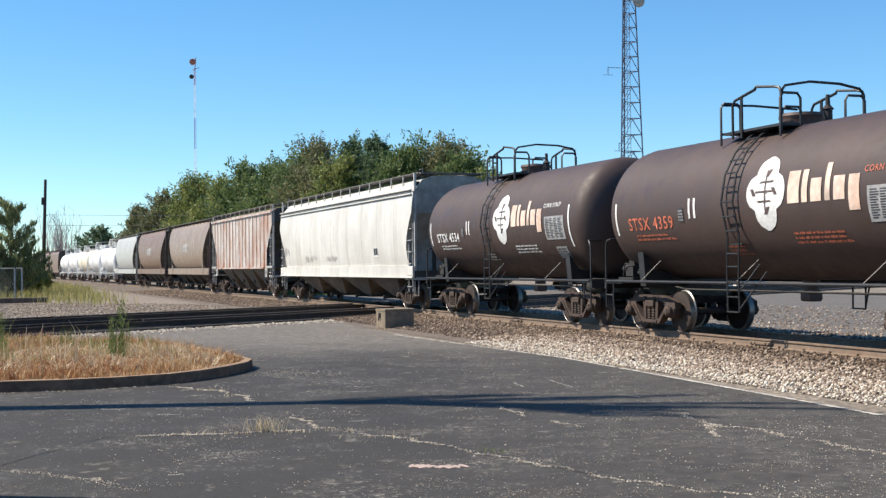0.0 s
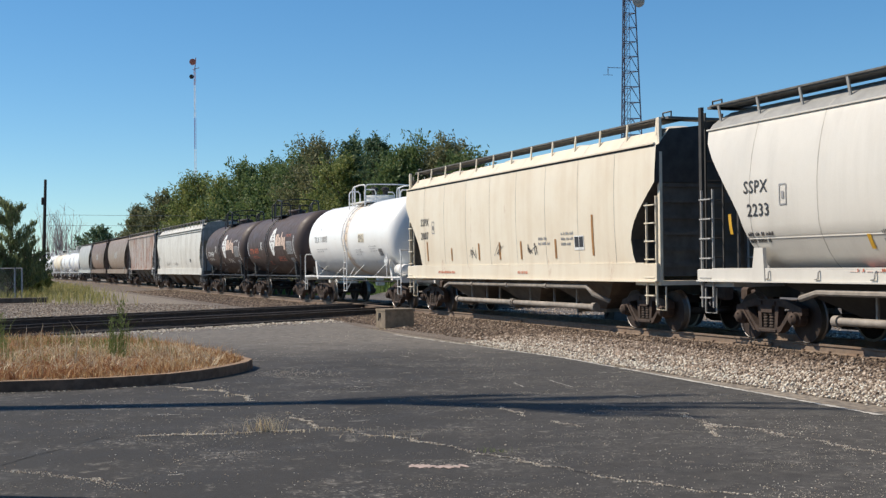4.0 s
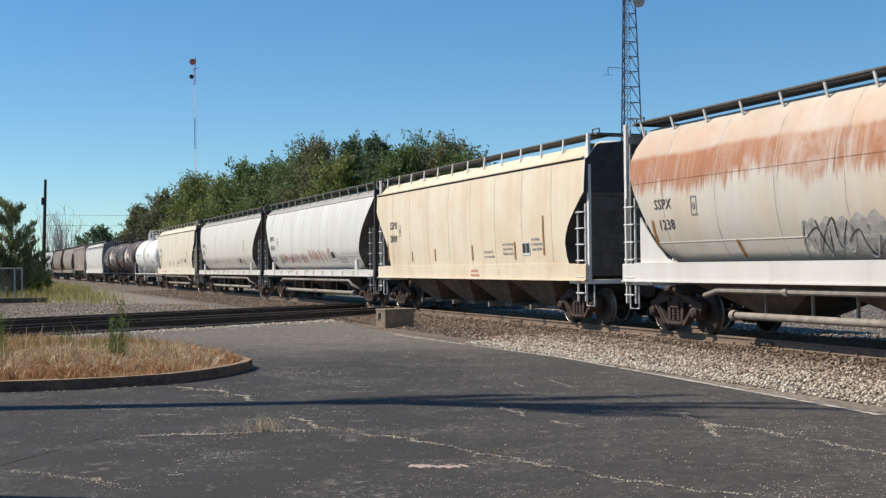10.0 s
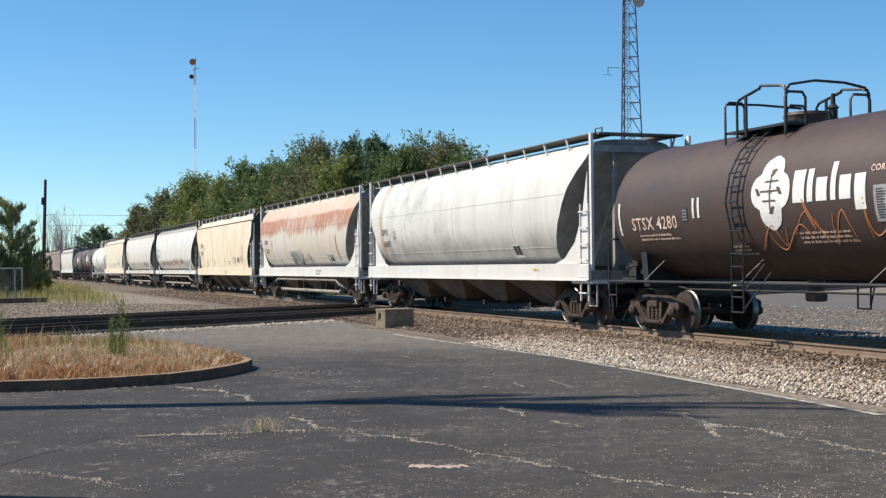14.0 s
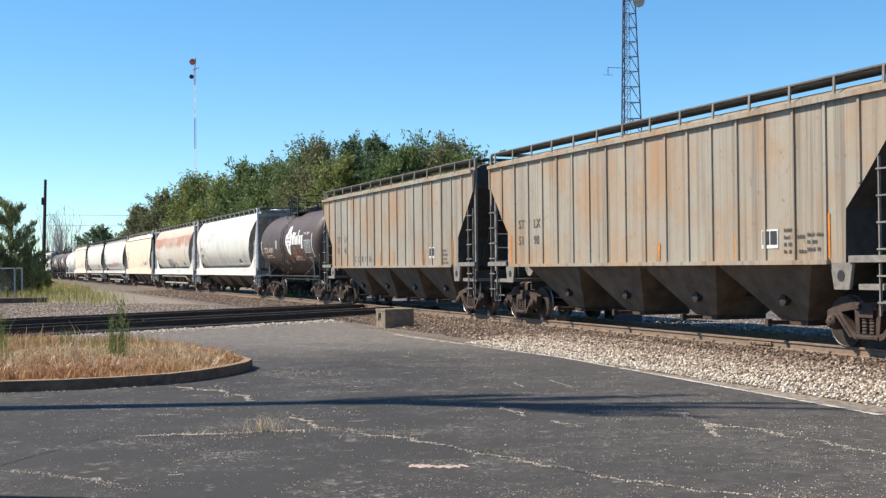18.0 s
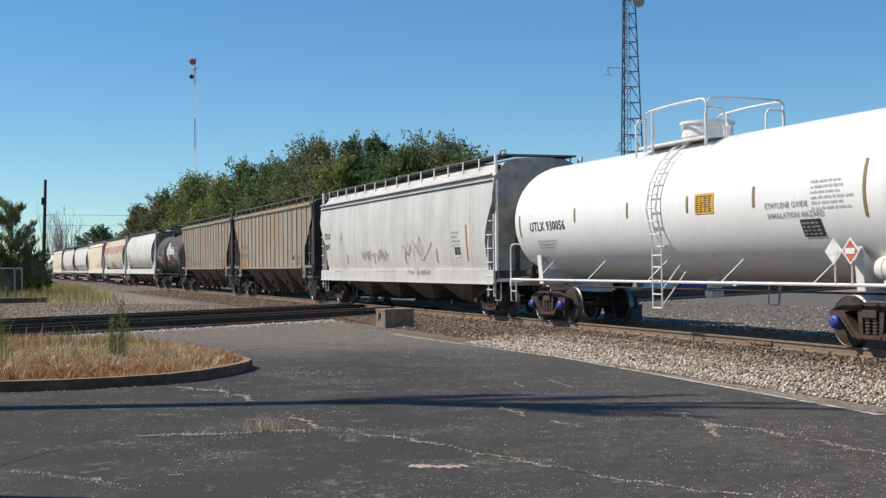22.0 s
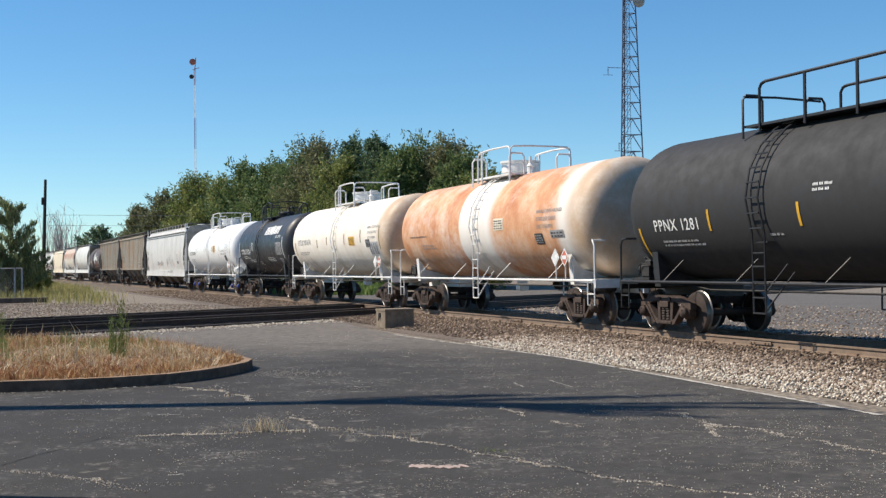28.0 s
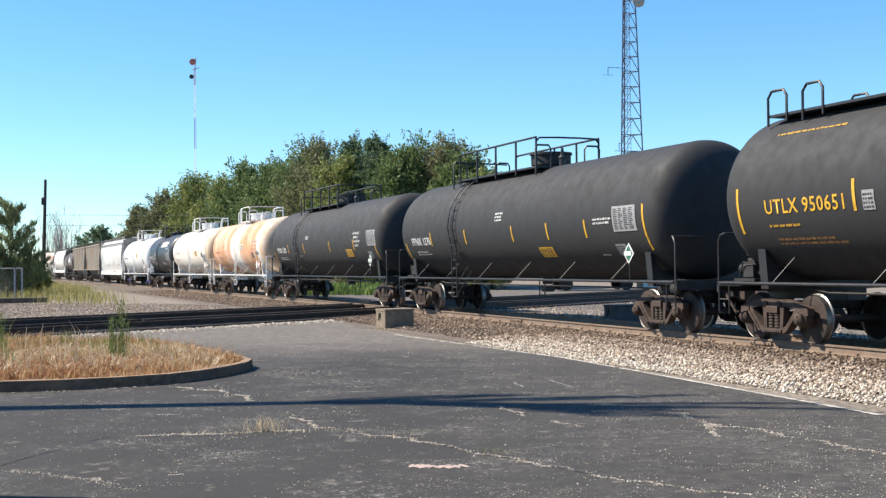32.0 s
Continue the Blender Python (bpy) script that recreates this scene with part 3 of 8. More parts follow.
    # running boards, their brackets, hatches
    for s in (1, -1):
        out = 1.42 if kind == "R" else 1.22
        g = Geo().box((0, s * (out - 0.30), board), (2 * half - 0.3, 0.56, 0.05))
        g.rod([(-half + 0.15, s * out, board + 0.02), (half - 0.15, s * out, board + 0.02)], 0.025, 5)
        put("running_board", g.mesh("running_board", GRATING, smooth=0), car)
        k = int(2 * half / 1.35)
        for i in range(k + 1):
            x = -half + 0.45 + (2 * half - 0.9) * i / k
            b = Geo().poly([(x - 0.03, s * (out + 0.02), board + 0.03), (x + 0.03, s * (out + 0.02), board + 0.03), (x + 0.03, s * (min(prof[-1][1] + 0.10, 1.46)), 4.42), (x - 0.03, s * (min(prof[-1][1] + 0.10, 1.46)), 4.42)], (0, -0.03 * s, 0))
            put("board_bracket", b.mesh("board_bracket", fit, smooth=0), car)
    k = max(4, int(half * 0.55))
    for i in range(k):
        x = -half + 1.6 + (2 * half - 3.2) * i / (k - 1)
        put("roof_hatch", Geo().turned([(4.60, 0.42), (4.72, 0.42), (4.78, 0.25), (4.80, 0.02)], (x, 0, 0), "z", 12).mesh("roof_hatch", fit, smooth=30), car)
    for e in (1, -1):
        g = Geo()
        g.box((e * (half - 0.22), 0, board), (0.44, 2.4, 0.05)).rod([(e * (half - 0.4), 1.1, board + 0.02), (e * (half - 0.4), 1.1, board + 0.14), (e * (half - 0.05), 1.1, board + 0.14), (e * (half - 0.05), 1.1, board + 0.02)], 0.02, 5)
        put("end_platform", g.mesh("end_platform", GRATING, smooth=0), car)
    # end posts, ladders, end sheets
    for e in (1, -1):
        for s in (1, -1):
            g = Geo().box((e * (half - 0.07), s * 1.40, (1.05 + board) / 2), (0.10, 0.07, board - 1.05))
            put("corner_post", g.mesh("corner_post", post or fit, smooth=0), car)
            if kind == "Q":
                out = ((0.78, 1.5), (0.78, 2.6), (1.15, 2.25), (1.55, 1.9), (1.95, 1.65), (2.5, 1.5)) if e > 0 else ((0.22, 1.5), (0.22, 3.85), (0.48, 2.8), (0.92, 2.1), (1.5, 1.7), (2.3, 1.5))
                tri = [(e * (half - i), s * 1.42, z) for i, z in out]
                put("end_panel", Geo().poly(tri, (0, s * 0.03, 0)).mesh("end_panel", sill or skin, smooth=0), car)
            elif kind in "PS":
                tri = [(e * (half - 2.45), s * 1.46, 1.15), (e * (half - 2.0), s * 1.46, 1.15), (e * (half - 2.12), s * 1.46, 1.82), (e * (half - 2.4), s * 1.46, 1.82)]
                put("jacking_bracket", Geo().poly(tri, (0, s * 0.08, 0)).mesh("jacking_bracket", sill or skin, smooth=0), car)
            lad = ladder_mesh(0.62, 3.05 if kind != "R" else 3.3, 0.42, 6, fit)
            put("ladder", lad, car, pose(e * (half - 0.36), s * 1.46, 0, 0, 0, 0 if s > 0 else 180))
        lad = ladder_mesh(1.05, board - 0.1, 0.42, 9, post or GREY_PART)
        put("ladder", lad, car, pose(e * half, 1.05 * e, 0, 0, 0, -90 * e))
        g = Geo()
        if ends == "sheet":
            x = e * (half - 0.13)
            g.box((x, 0, 2.9), (0.04, 2.72, 3.3))
            for z in np.arange(1.5, 4.5, 0.36):
                g.box((x + e * 0.04, 0, z), (0.06, 2.7, 0.09), None, 0.015)
        else:
            g.box((e * (half - 0.12), 0, 4.42), (0.06, 2.7, 0.16)).box((e * (half - 0.12), 0, 1.25), (0.2, 2.9, 0.26))
            for s in (1, -1):
                g.box((e * (half - 0.3), s * 0.62, 2.8), (0.12, 0.10, 3.2)).rod([(e * (half - 1.6), s * 0.62, 1.5), (e * (half - 0.25), s * 0.62, 3.4)], 0.05, 6)
        put("end_frame", g.mesh("end_frame", END_SHEET if ends == "sheet" else END_GREY if kind == "Q" else END_DARK, smooth=0), car)
        g = Geo().box((e * (half - 0.6), 0, 1.10), (1.2, 2.8, 0.10)).rod([(e * (half - 0.02), 1.3, 1.02), (e * (half - 0.02), 1.3, 0.5), (e * (half - 0.42), 1.3, 0.5), (e * (half - 0.42), 1.3, 1.02)], 0.02, 5)
        put("end_deck", g.mesh("end_deck", fit, smooth=0), car)
        put("coupler", TM["coupler"], car, pose(e * (half - 0.55), 0, 0, 0, 0, 0 if e > 0 else 180))
        truck(car, e * trucks)
    g = Geo().turned([(-0.35, 0.28), (-0.3, 0.3), (0.3, 0.3), (0.35, 0.28)], (half - 1.15, 0.35, 1.5), "y", 14)
    put("air_reservoir", g.mesh("air_reservoir", fit), car)
    put("brake_wheel", Geo().turned([(-0.03, 0.30), (0.03, 0.30), (0.03, 0.26), (-0.03, 0.26)], (half - 0.02, -0.55, 2.6), "x", 18, False).box((half - 0.02, -0.55, 2.6), (0.03, 0.56, 0.04)).box((half - 0.02, -0.55, 2.6), (0.03, 0.04, 0.56)).mesh("brake_wheel", fit), car)
    for text, x, z, size, ink in marks:
        put("lettering", lettering(text, size, ink, wrap(x, z + (0.13 if kind != "R" else 0.0))), car)["kind"] = "stuff"
    if kind == "S":
        for k in range(10):
            x = -half + 2.6 + (2 * half - 5.2) * k / 9
            put("sill_hook", Geo().rod([(x, 1.53, 1.38), (x, 1.56, 1.34), (x, 1.56, 1.24), (x + 0.12, 1.54, 1.22)], 0.016, 5).mesh("sill_hook", GREY_PART), car)
    for x, z0, z1, ink in tape:
        put("reflector_strip", decal(wrap(x, 0), [(0, z0, 0.10, z1, 0)]).mesh("reflector_strip", ink, smooth=0), car)
    for kindp, *a in plates:
        if kindp == "print":
            x, z, rows, w, seed, ink = a
            put("small_print", small_print(wrap(x, z), rows, w, seed).mesh("small_print", ink, smooth=0), car)["kind"] = "stuff"
        elif kindp == "plate":
            x, z = a
            p = put("data_plate", decal(wrap(x, z), [(0, 0, 0.52, 0.36, 0)], 3).mesh("data_plate", INK_WHITE, smooth=0), car)
            w2 = lambda q, r, f=wrap(x, z): f(q, r) + Vector((0, 0.004, 0))
            put("plate_field", decal(w2, [(0.03, 0.07, 0.25, 0.33, 0), (0.28, 0.07, 0.49, 0.33, 0)], 2).mesh("plate_field", INK_DARK, smooth=0), p)
        elif kindp == "frame":
            x, z = a
            put("stencil_frame", decal(wrap(x, z), [(0, 0, 0.025, 0.4, 0), (0.2, 0, 0.225, 0.4, 0), (0, 0, 0.22, 0.025, 0), (0, 0.375, 0.22, 0.4, 0), (0.07, 0.12, 0.15, 0.26, 0)], 2).mesh("stencil_frame", INK_GREY, smooth=0), car)
        elif kindp == "graffiti":
            x, z, w, h, seed, ink, r = a
            put("graffiti", scribble(wrap(x, z), 0, 0, w, h, seed, r, max(4, int(w * 2.2))).mesh("graffiti", ink, smooth=0), car)
        elif kindp == "blobs":
            x, z, seed = a
            rnd = random.Random(seed)
            f = wrap(x, z)
            put("graffiti", decal(f, [(0.25 + 0.42 * i, 0.35 + 0.08 * rnd.random(), 0.26, 0.30 + 0.08 * rnd.random()) for i in range(5)]).mesh("graffiti", GRAF_PALE, smooth=0), car)
            f2 = lambda q, r, f=f: f(q, r) + Vector((0, 0.004, 0))
            put("graffiti", scribble(f2, 0, 0, 2.2, 0.75, seed, 0.02, 6).mesh("graffiti", INK_DARK, smooth=0), car)
    CARS.append((car, c))
    return car


# ---- tank cars ----
def tank(c, half, radius, skin, fit, label, trucks, plat, ladder=0.0, top=(-1.3, 1.5), rail="cage", dome="low", rails=None, marks=(), tape=(), plates=(), caps="cap", name="tank_car", drop=0.0, arch=0.03):
    """A tank car about the place c of the train; half: half the barrel's length"""
    axis = 1.18 + radius
    car = tagged(new(name), label, "tank car", "cars of the freight train")
    rails = rails or fit
    wrap = lambda x0, z0: tank_wrap(radius, axis, x0, z0 - drop)
    prof = [(-half - radius * 0.43 * math.sin(t) ** 0.8, radius * math.cos(t) ** 0.72) for t in np.radians([88, 75, 60, 46, 33, 21, 10])] + [(-half, radius)]
    prof += [(-half + 0.05, radius)] + [(-half + 2 * half * k / 6, radius) for k in range(1, 6)] + [(half - 0.05, radius)]
    prof += [(-s, r) for s, r in reversed(prof[:8])]
    put("tank_shell", Geo().turned(prof, (0, 0, axis), "x", 56).mesh("tank_shell", skin, smooth=50), car)
    for x in np.linspace(-half, half, 7)[0:]:
        g = Geo().turned([(-0.03, radius - 0.004), (0.0, radius + 0.0025), (0.03, radius - 0.004)], (x, 0, axis), "x", 56, False)
        put("weld_seam", g.mesh("weld_seam", SEAM if skin in PALE_SKINS else skin, smooth=60), car)
    for e in (1, -1):
        # saddle over the truck, stub sill, end deck, coupler
        g = Geo().box((e * (trucks + 0.3), 0, 0.96), (plat - trucks + 2.2 - 0.7, 0.44, 0.30))
        g.poly([(e * trucks - 0.12, -1.25, 1.02), (e * trucks - 0.12, 1.25, 1.02), (e * trucks - 0.12, 1.32, 1.80), (e * trucks - 0.12, 1.05, 1.42), (e * trucks - 0.12, 0, 1.16), (e * trucks - 0.12, -1.05, 1.42), (e * trucks - 0.12, -1.32, 1.80)], (0.24, 0, 0))
        put("saddle", g.mesh("saddle", fit if fit is WHITE_PART else BLACK_PART, smooth=0), car)
        put("end_deck", Geo().box((e * (plat - 0.42), 0, 1.12), (0.85, 2.86, 0.09)).box((e * (plat - 0.02), 0, 1.06), (0.06, 2.86, 0.22)).mesh("end_deck", rails, smooth=0), car)
        for s in (1, -1):
            y = s * 1.42
            hoop = [(e * (plat - 0.05), y, 1.12), (e * (plat - 0.05), y, 1.98), (e * (plat - 0.12), y, 2.1), (e * (plat - 0.22), y * 0.98, 2.13), (e * (plat - 0.3), y * 0.35, 2.13)]
            put("grab_rail", Geo().rod(hoop, 0.026, 6).mesh("grab_rail", rails), car)
            st = [(e * (plat - 0.06), y, 1.08), (e * (plat - 0.06), y, 0.52), (e * (plat - 0.42), y, 0.52), (e * (plat - 0.42), y, 1.08)]
            put("step", Geo().rod(st, 0.022, 6).rod([(e * (plat - 0.06), y, 0.8), (e * (plat - 0.42), y, 0.8)], 0.018, 5).mesh("step", rails), car)
        put("coupler", TM["coupler"], car, pose(e * (plat - 0.42), 0, 0, 0, 0, 0 if e > 0 else 180))
        truck(car, e * trucks, caps)
        if e > 0:
            x = plat - 0.62
            g = Geo().box((x, 0.95, 1.36), (0.34, 0.30, 0.30), None, 0.04).box((x - 0.05, 0.95, 1.56), (0.24, 0.22, 0.14), None, 0.03)
            g.turned([(-0.16, 0.10), (0.16, 0.11), (0.20, 0.06)], (x + 0.22, 0.98, 1.42), "x", 12).turned([(-0.14, 0.09), (0.14, 0.09), (0.17, 0.04)], (x - 0.26, 0.92, 1.34), "x", 12)
            g.box((x, 0.95, 1.19), (0.7, 0.5, 0.06)).rod([(x + 0.3, 1.1, 1.25), (x + 0.1, 1.15, 1.55), (x - 0.25, 1.1, 1.5), (x - 0.35, 0.6, 1.2)], 0.018, 5).rod([(x - 0.2, 1.0, 1.62), (x + 0.1, 1.05, 1.70), (x + 0.3, 0.7, 1.4)], 0.015, 5)
            put("brake_valve", g.mesh("brake_valve", DARK_STEEL, smooth=35), car, None, "grimy dark brake valve on the end deck")
    for s in (1, -1):
        y = s * 1.43
        put("side_rail", Geo().rod([(-plat + 0.1, y, 1.13), (plat - 0.1, y, 1.13)], 0.032, 8).mesh("side_rail", rails), car)
        k = max(3, int(half / 1.4))
        for i in range(k):
            x = -half + 1.7 + (2 * half - 3.0) * i / (k - 1)
            a = radians(-47)
            put("rail_brace", Geo().rod([(x + 0.32, y, 1.13), (x, s * radius * 0.92 * math.cos(a) * 1.08, axis + radius * 1.0 * math.sin(a) * 0.98)], 0.013, 5).mesh("rail_brace", rails), car)
        # ladder up the barrel
        g = Geo()
        arc = [radians(q) for q in (-24, 0, 20, 38, 54, 68, 76)]
        for dx in (-0.2, 0.2):
            pts = [(ladder + dx, s * 1.52, 0.55), (ladder + dx, s * 1.53, 1.3)] + [(ladder + dx, s * (radius + 0.10) * math.cos(q), axis + (radius + 0.10) * math.sin(q)) for q in arc]
            g.rod(pts, 0.022, 5)
        for k in range(11):
            q = radians(-30 + k * 10.2)
            yy, zz = s * (radius + 0.10) * math.cos(q), axis + (radius + 0.10) * math.sin(q)
            g.rod([(ladder - 0.2, yy, zz), (ladder + 0.2, yy, zz)], 0.018, 5)
        for z in (0.56, 0.86, 1.16, 1.46, 1.72):
            g.rod([(ladder - 0.2, s * 1.53, z), (ladder + 0.2, s * 1.53, z)], 0.018, 5)
        put("ladder", g.mesh("ladder", rails), car)
        g = Geo().rod([(ladder - 0.2, s * 1.52, 0.6), (ladder - 0.75, s * 1.25, 1.35)], 0.018, 5).rod([(ladder - 0.2, s * 1.52, 0.95), (ladder - 0.6, s * 1.3, 1.5)], 0.018, 5)
        put("ladder_brace", g.mesh("ladder_brace", rails), car)
    # top platform with its railing
    zt = axis + radius
    x0, x1 = top
    g = Geo()
    for s in (1, -1):
        g.box(((x0 + x1) / 2, s * 0.72, zt - 0.06), (x1 - x0, 0.5, 0.05))
    put("top_walkway", g.mesh("top_walkway", rails, smooth=0), car)
    h = zt + (0.64 if dome == "valves" else 0.77)
    for s in (1, -1):
        y = s * 0.98
        g = Geo()
        if rail == "cage":
            g.rod([(x1 - 0.40, y, zt - 0.2), (x1 - 0.40, y, h - arch - 0.12), (x1 - 0.48, y, h - arch - 0.03), (x1 - 0.62, y, h - arch), (x1 - 1.2, y, h - 0.3 * arch), ((x0 + x1) / 2 - 0.2, y, h), (x0 + 0.2, y, h - 0.5 * arch), (x0 + 0.05, y, h - 0.55 * arch - 0.03), (x0, y, h - 0.6 * arch - 0.12), (x0, y, zt - 0.2)], 0.03, 6)
            g.rod([(x1 - 0.72, y, zt - 0.2), (x1 - 0.72, y, h - arch)], 0.036, 6)
        elif rail == "long":
            g.rod([(x1 - 0.55, y, zt - 0.2), (x1 - 0.55, y, h - 0.12), (x1 - 0.62, y, h - 0.03), (x1 - 0.75, y, h), (x0, y, h), (x0, y, zt - 0.2)], 0.032, 6)
            for x in (x1 - 2.0, x1 - 3.5, x1 - 5.0):
                g.rod([(x, y, zt - 0.2), (x, y, h)], 0.034, 6)
        elif rail == "hoops":
            for x in (x1, x1 - 1.1):
                g.rod([(x, y, zt - 0.25), (x, y, zt + 0.3), (x - 0.12, y, zt + 0.42), (x - 0.5, y, zt + 0.42), (x - 0.6, y, zt + 0.3), (x - 0.6, y, zt - 0.2)], 0.028, 6)
        put("railing", g.mesh("railing", rails), car)
    if rail in ("cage", "long"):
        for x, hh in ((x0, h - 0.22), (x1, h - 0.18)):
            for s in (1, -1):
                put("railing_end", Geo().rod([(x, s * 1.0, zt - 0.3), (x, s * 1.0, hh - 0.1), (x, s * 0.93, hh), (x, s * 0.6, hh), (x, s * 0.53, hh - 0.1), (x, s * 0.53, zt - 0.1)], 0.028, 6).mesh("railing_end", rails), car)
        put("railing_end", Geo().rod([(x0, 0.98, h - 0.6 * arch - 0.1), (x0, 0.88, h - 0.5 * arch), (x0, 0.3, h + 0.1 * arch), (x0, -0.4, h), (x0, -0.88, h - 0.5 * arch), (x0, -0.98, h - 0.6 * arch - 0.1)], 0.028, 6).mesh("railing_end", rails), car)
        if rail == "long" or arch > 0.1:
            put("railing_end", Geo().rod([(x1, 0.98, h - 0.22), (x1, 0.2, h - 0.20), (x1, -0.9, h - 0.24)], 0.026, 6).mesh("railing_end", rails), car)
    dm = {"low": [(zt - 0.1, 0.42), (zt + 0.12, 0.42), (zt + 0.18, 0.46), (zt + 0.24, 0.44), (zt + 0.28, 0.1)], "drum": [(zt - 0.2, 0.50), (zt + 0.06, 0.52), (zt + 0.08, 0.58), (zt + 0.36, 0.58), (zt + 0.37, 0.62), (zt + 0.43, 0.62), (zt + 0.47, 0.1)], "valves": [(zt - 0.2, 0.55), (zt + 0.16, 0.58), (zt + 0.18, 0.62), (zt + 0.24, 0.62), (zt + 0.25, 0.1)]}[dome]
    dx = (x0 + x1) / 2 - (0.35 if arch > 0.1 else 0.0) if rail == "cage" else -0.3
    put("dome", Geo().turned(dm, (dx, 0, 0), "z", 24).mesh("dome", fit if dome != "drum" else (skin if fit is BLACK_PART else fit), smooth=35), car)
    parts = []
    if dome == "valves":
        for k in range(4):
            a = k * 1.57 + 0.4
            parts.append(Geo().turned([(zt + 0.2, 0.09), (zt + 0.42, 0.09), (zt + 0.45, 0.15), (zt + 0.55, 0.15), (zt + 0.60, 0.05)], (dx + 0.32 * math.cos(a), 0.32 * math.sin(a), 0), "z", 10))
    else:
        parts.append(Geo().turned([(zt - 0.05, 0.09), (zt + 0.2, 0.09), (zt + 0.22, 0.12), (zt + 0.30, 0.05), (zt + 0.5, 0.04)], (dx - 0.95, 0.1, 0), "z", 10))
        parts.append(Geo().turned([(zt - 0.05, 0.07), (zt + 0.22, 0.07), (zt + 0.24, 0.09), (zt + 0.28, 0.03)], (dx + 0.85, -0.15, 0), "z", 10))
    for g in parts:
        put("valve", g.mesh("valve", DARK_STEEL if dome != "drum" else fit, smooth=35), car)
    g = Geo().turned([(-0.5, 0.16), (-0.45, 0.2), (0.45, 0.2), (0.5, 0.16)], (-half + 0.2, 0.75, 0.98), "x", 12)
    g.box((half - 0.1, 0.6, 1.2), (0.3, 0.4, 0.3), None, 0.04).rod([(half + 0.3, 0.5, 1.15), (half - 1.6, 0.6, 0.95), (-half + 1, 0.5, 0.95)], 0.022, 5)
    put("brake_gear", g.mesh("brake_gear", DARK_STEEL), car)
    if skin in (WHITE_TANK, TILX_TANK):
        xr = -trucks - 0.75
        g = Geo().turned([(-0.46, 0.10), (-0.42, 0.19), (-0.36, 0.215), (0.36, 0.215), (0.42, 0.19), (0.46, 0.10)], (xr, 1.08, 1.41), "x", 18)
        for x in (-0.22, 0.22):
            g.turned([(-0.025, 0.228), (0.025, 0.228)], (xr + x, 1.08, 1.41), "x", 18).box((xr + x, 1.08, 1.18), (0.05, 0.25, 0.10))
        put("air_reservoir", g.mesh("air_reservoir", fit), car)
    g = Geo().turned([(-0.05, 0.16), (0.35, 0.18)], (0.0, 0.0, 1.02), "z", 12).box((0, 0, 0.85), (0.3, 0.3, 0.2), None, 0.04)
    put("bottom_outlet", g.mesh("bottom_outlet", fit), car)
    for text, x, z, size, ink in marks:
        put("lettering", lettering(text, size, ink, wrap(x, z)), car)["kind"] = "stuff"
    for x, z0, z1, ink in tape:
        f = wrap(x, z0)
        put("reflector_strip", decal(f, [(0, 0, 0.075, z1 - z0, 0)]).mesh("reflector_strip", ink, smooth=0), car)
    for kindp, *a in plates:
        if kindp == "print":
            x, z, rows, w, seed, ink = a
            put("small_print", small_print(wrap(x, z), rows, w, seed, 0.05).mesh("small_print", ink, smooth=0), car)["kind"] = "stuff"
        elif kindp == "panel":
            x, z, w, hh, ink, lines = a
            p = put("notice_panel", decal(wrap(x, z), [(0, 0, w, hh, 0)]).mesh("notice_panel", ink, smooth=0), car)
            f = lambda q, r, f=wrap(x, z): f(q, r) + Vector((0, 0.004, 0))
            rnd = random.Random(3)
            put("panel_print", decal(f, [(w * (0.06 + 0.22 * q), hh * (0.1 + 0.42 * i / lines), w * (0.06 + 0.22 * q + rnd.uniform(0.1, 0.2)), hh * (0.1 + 0.42 * (i + 0.5) / lines), 0) for i in range(2 * lines) for q in range(4)], 1).mesh("panel_print", INK_DARK if ink is not INK_DARK else INK_GREY, smooth=0), p)["kind"] = "stuff"
        elif kindp == "diamond":
            x, z, ink = a
            g = Geo().poly([(x, 1.47, z - 0.24), (x + 0.24, 1.47, z), (x, 1.47, z + 0.24), (x - 0.24, 1.47, z)], (0, 0.012, 0))
            p = put("placard", g.mesh("placard", INK_WHITE, smooth=0), car, None, "diamond hazard placard on a bracket")
            g = Geo().poly([(x, 1.484, z - 0.19), (x + 0.19, 1.484, z), (x, 1.484, z + 0.19), (x - 0.19, 1.484, z)], (0, 0.004, 0))
            put("placard_field", g.mesh("placard_field", ink, smooth=0), p)
            put("placard_text", Geo().box((x, 1.492, z), (0.26, 0.004, 0.10)).mesh("placard_text", INK_WHITE, smooth=0), p)
            put("placard_post", Geo().rod([(x, 1.45, 1.13), (x, 1.45, z)], 0.02, 5).mesh("placard_post", fit), p)
        elif kindp == "shapes":
            x, z, shapes, ink = a
            for shape in shapes:
                put("emblem", decal(wrap(x, z), [shape], 8).mesh("emblem", ink, smooth=0), car)
        elif kindp == "top_shapes":
            x, z, shapes, ink, lift = a
            f = lambda q, r, f=wrap(x, z): f(q, r) * 1.0 + Vector((0, lift, 0))
            for shape in shapes:
                put("emblem_detail", decal(f, [shape], 8).mesh("emblem_detail", ink, smooth=0), car)
        elif kindp == "graffiti":
            x, z, w, hh, seed, ink, r = a
            put("graffiti", scribble(wrap(x, z), 0, 0, w, hh, seed, r, max(4, int(w * 2.2))).mesh("graffiti", ink, smooth=0), car)
    CARS.append((car, c))
    return car


CARS = []


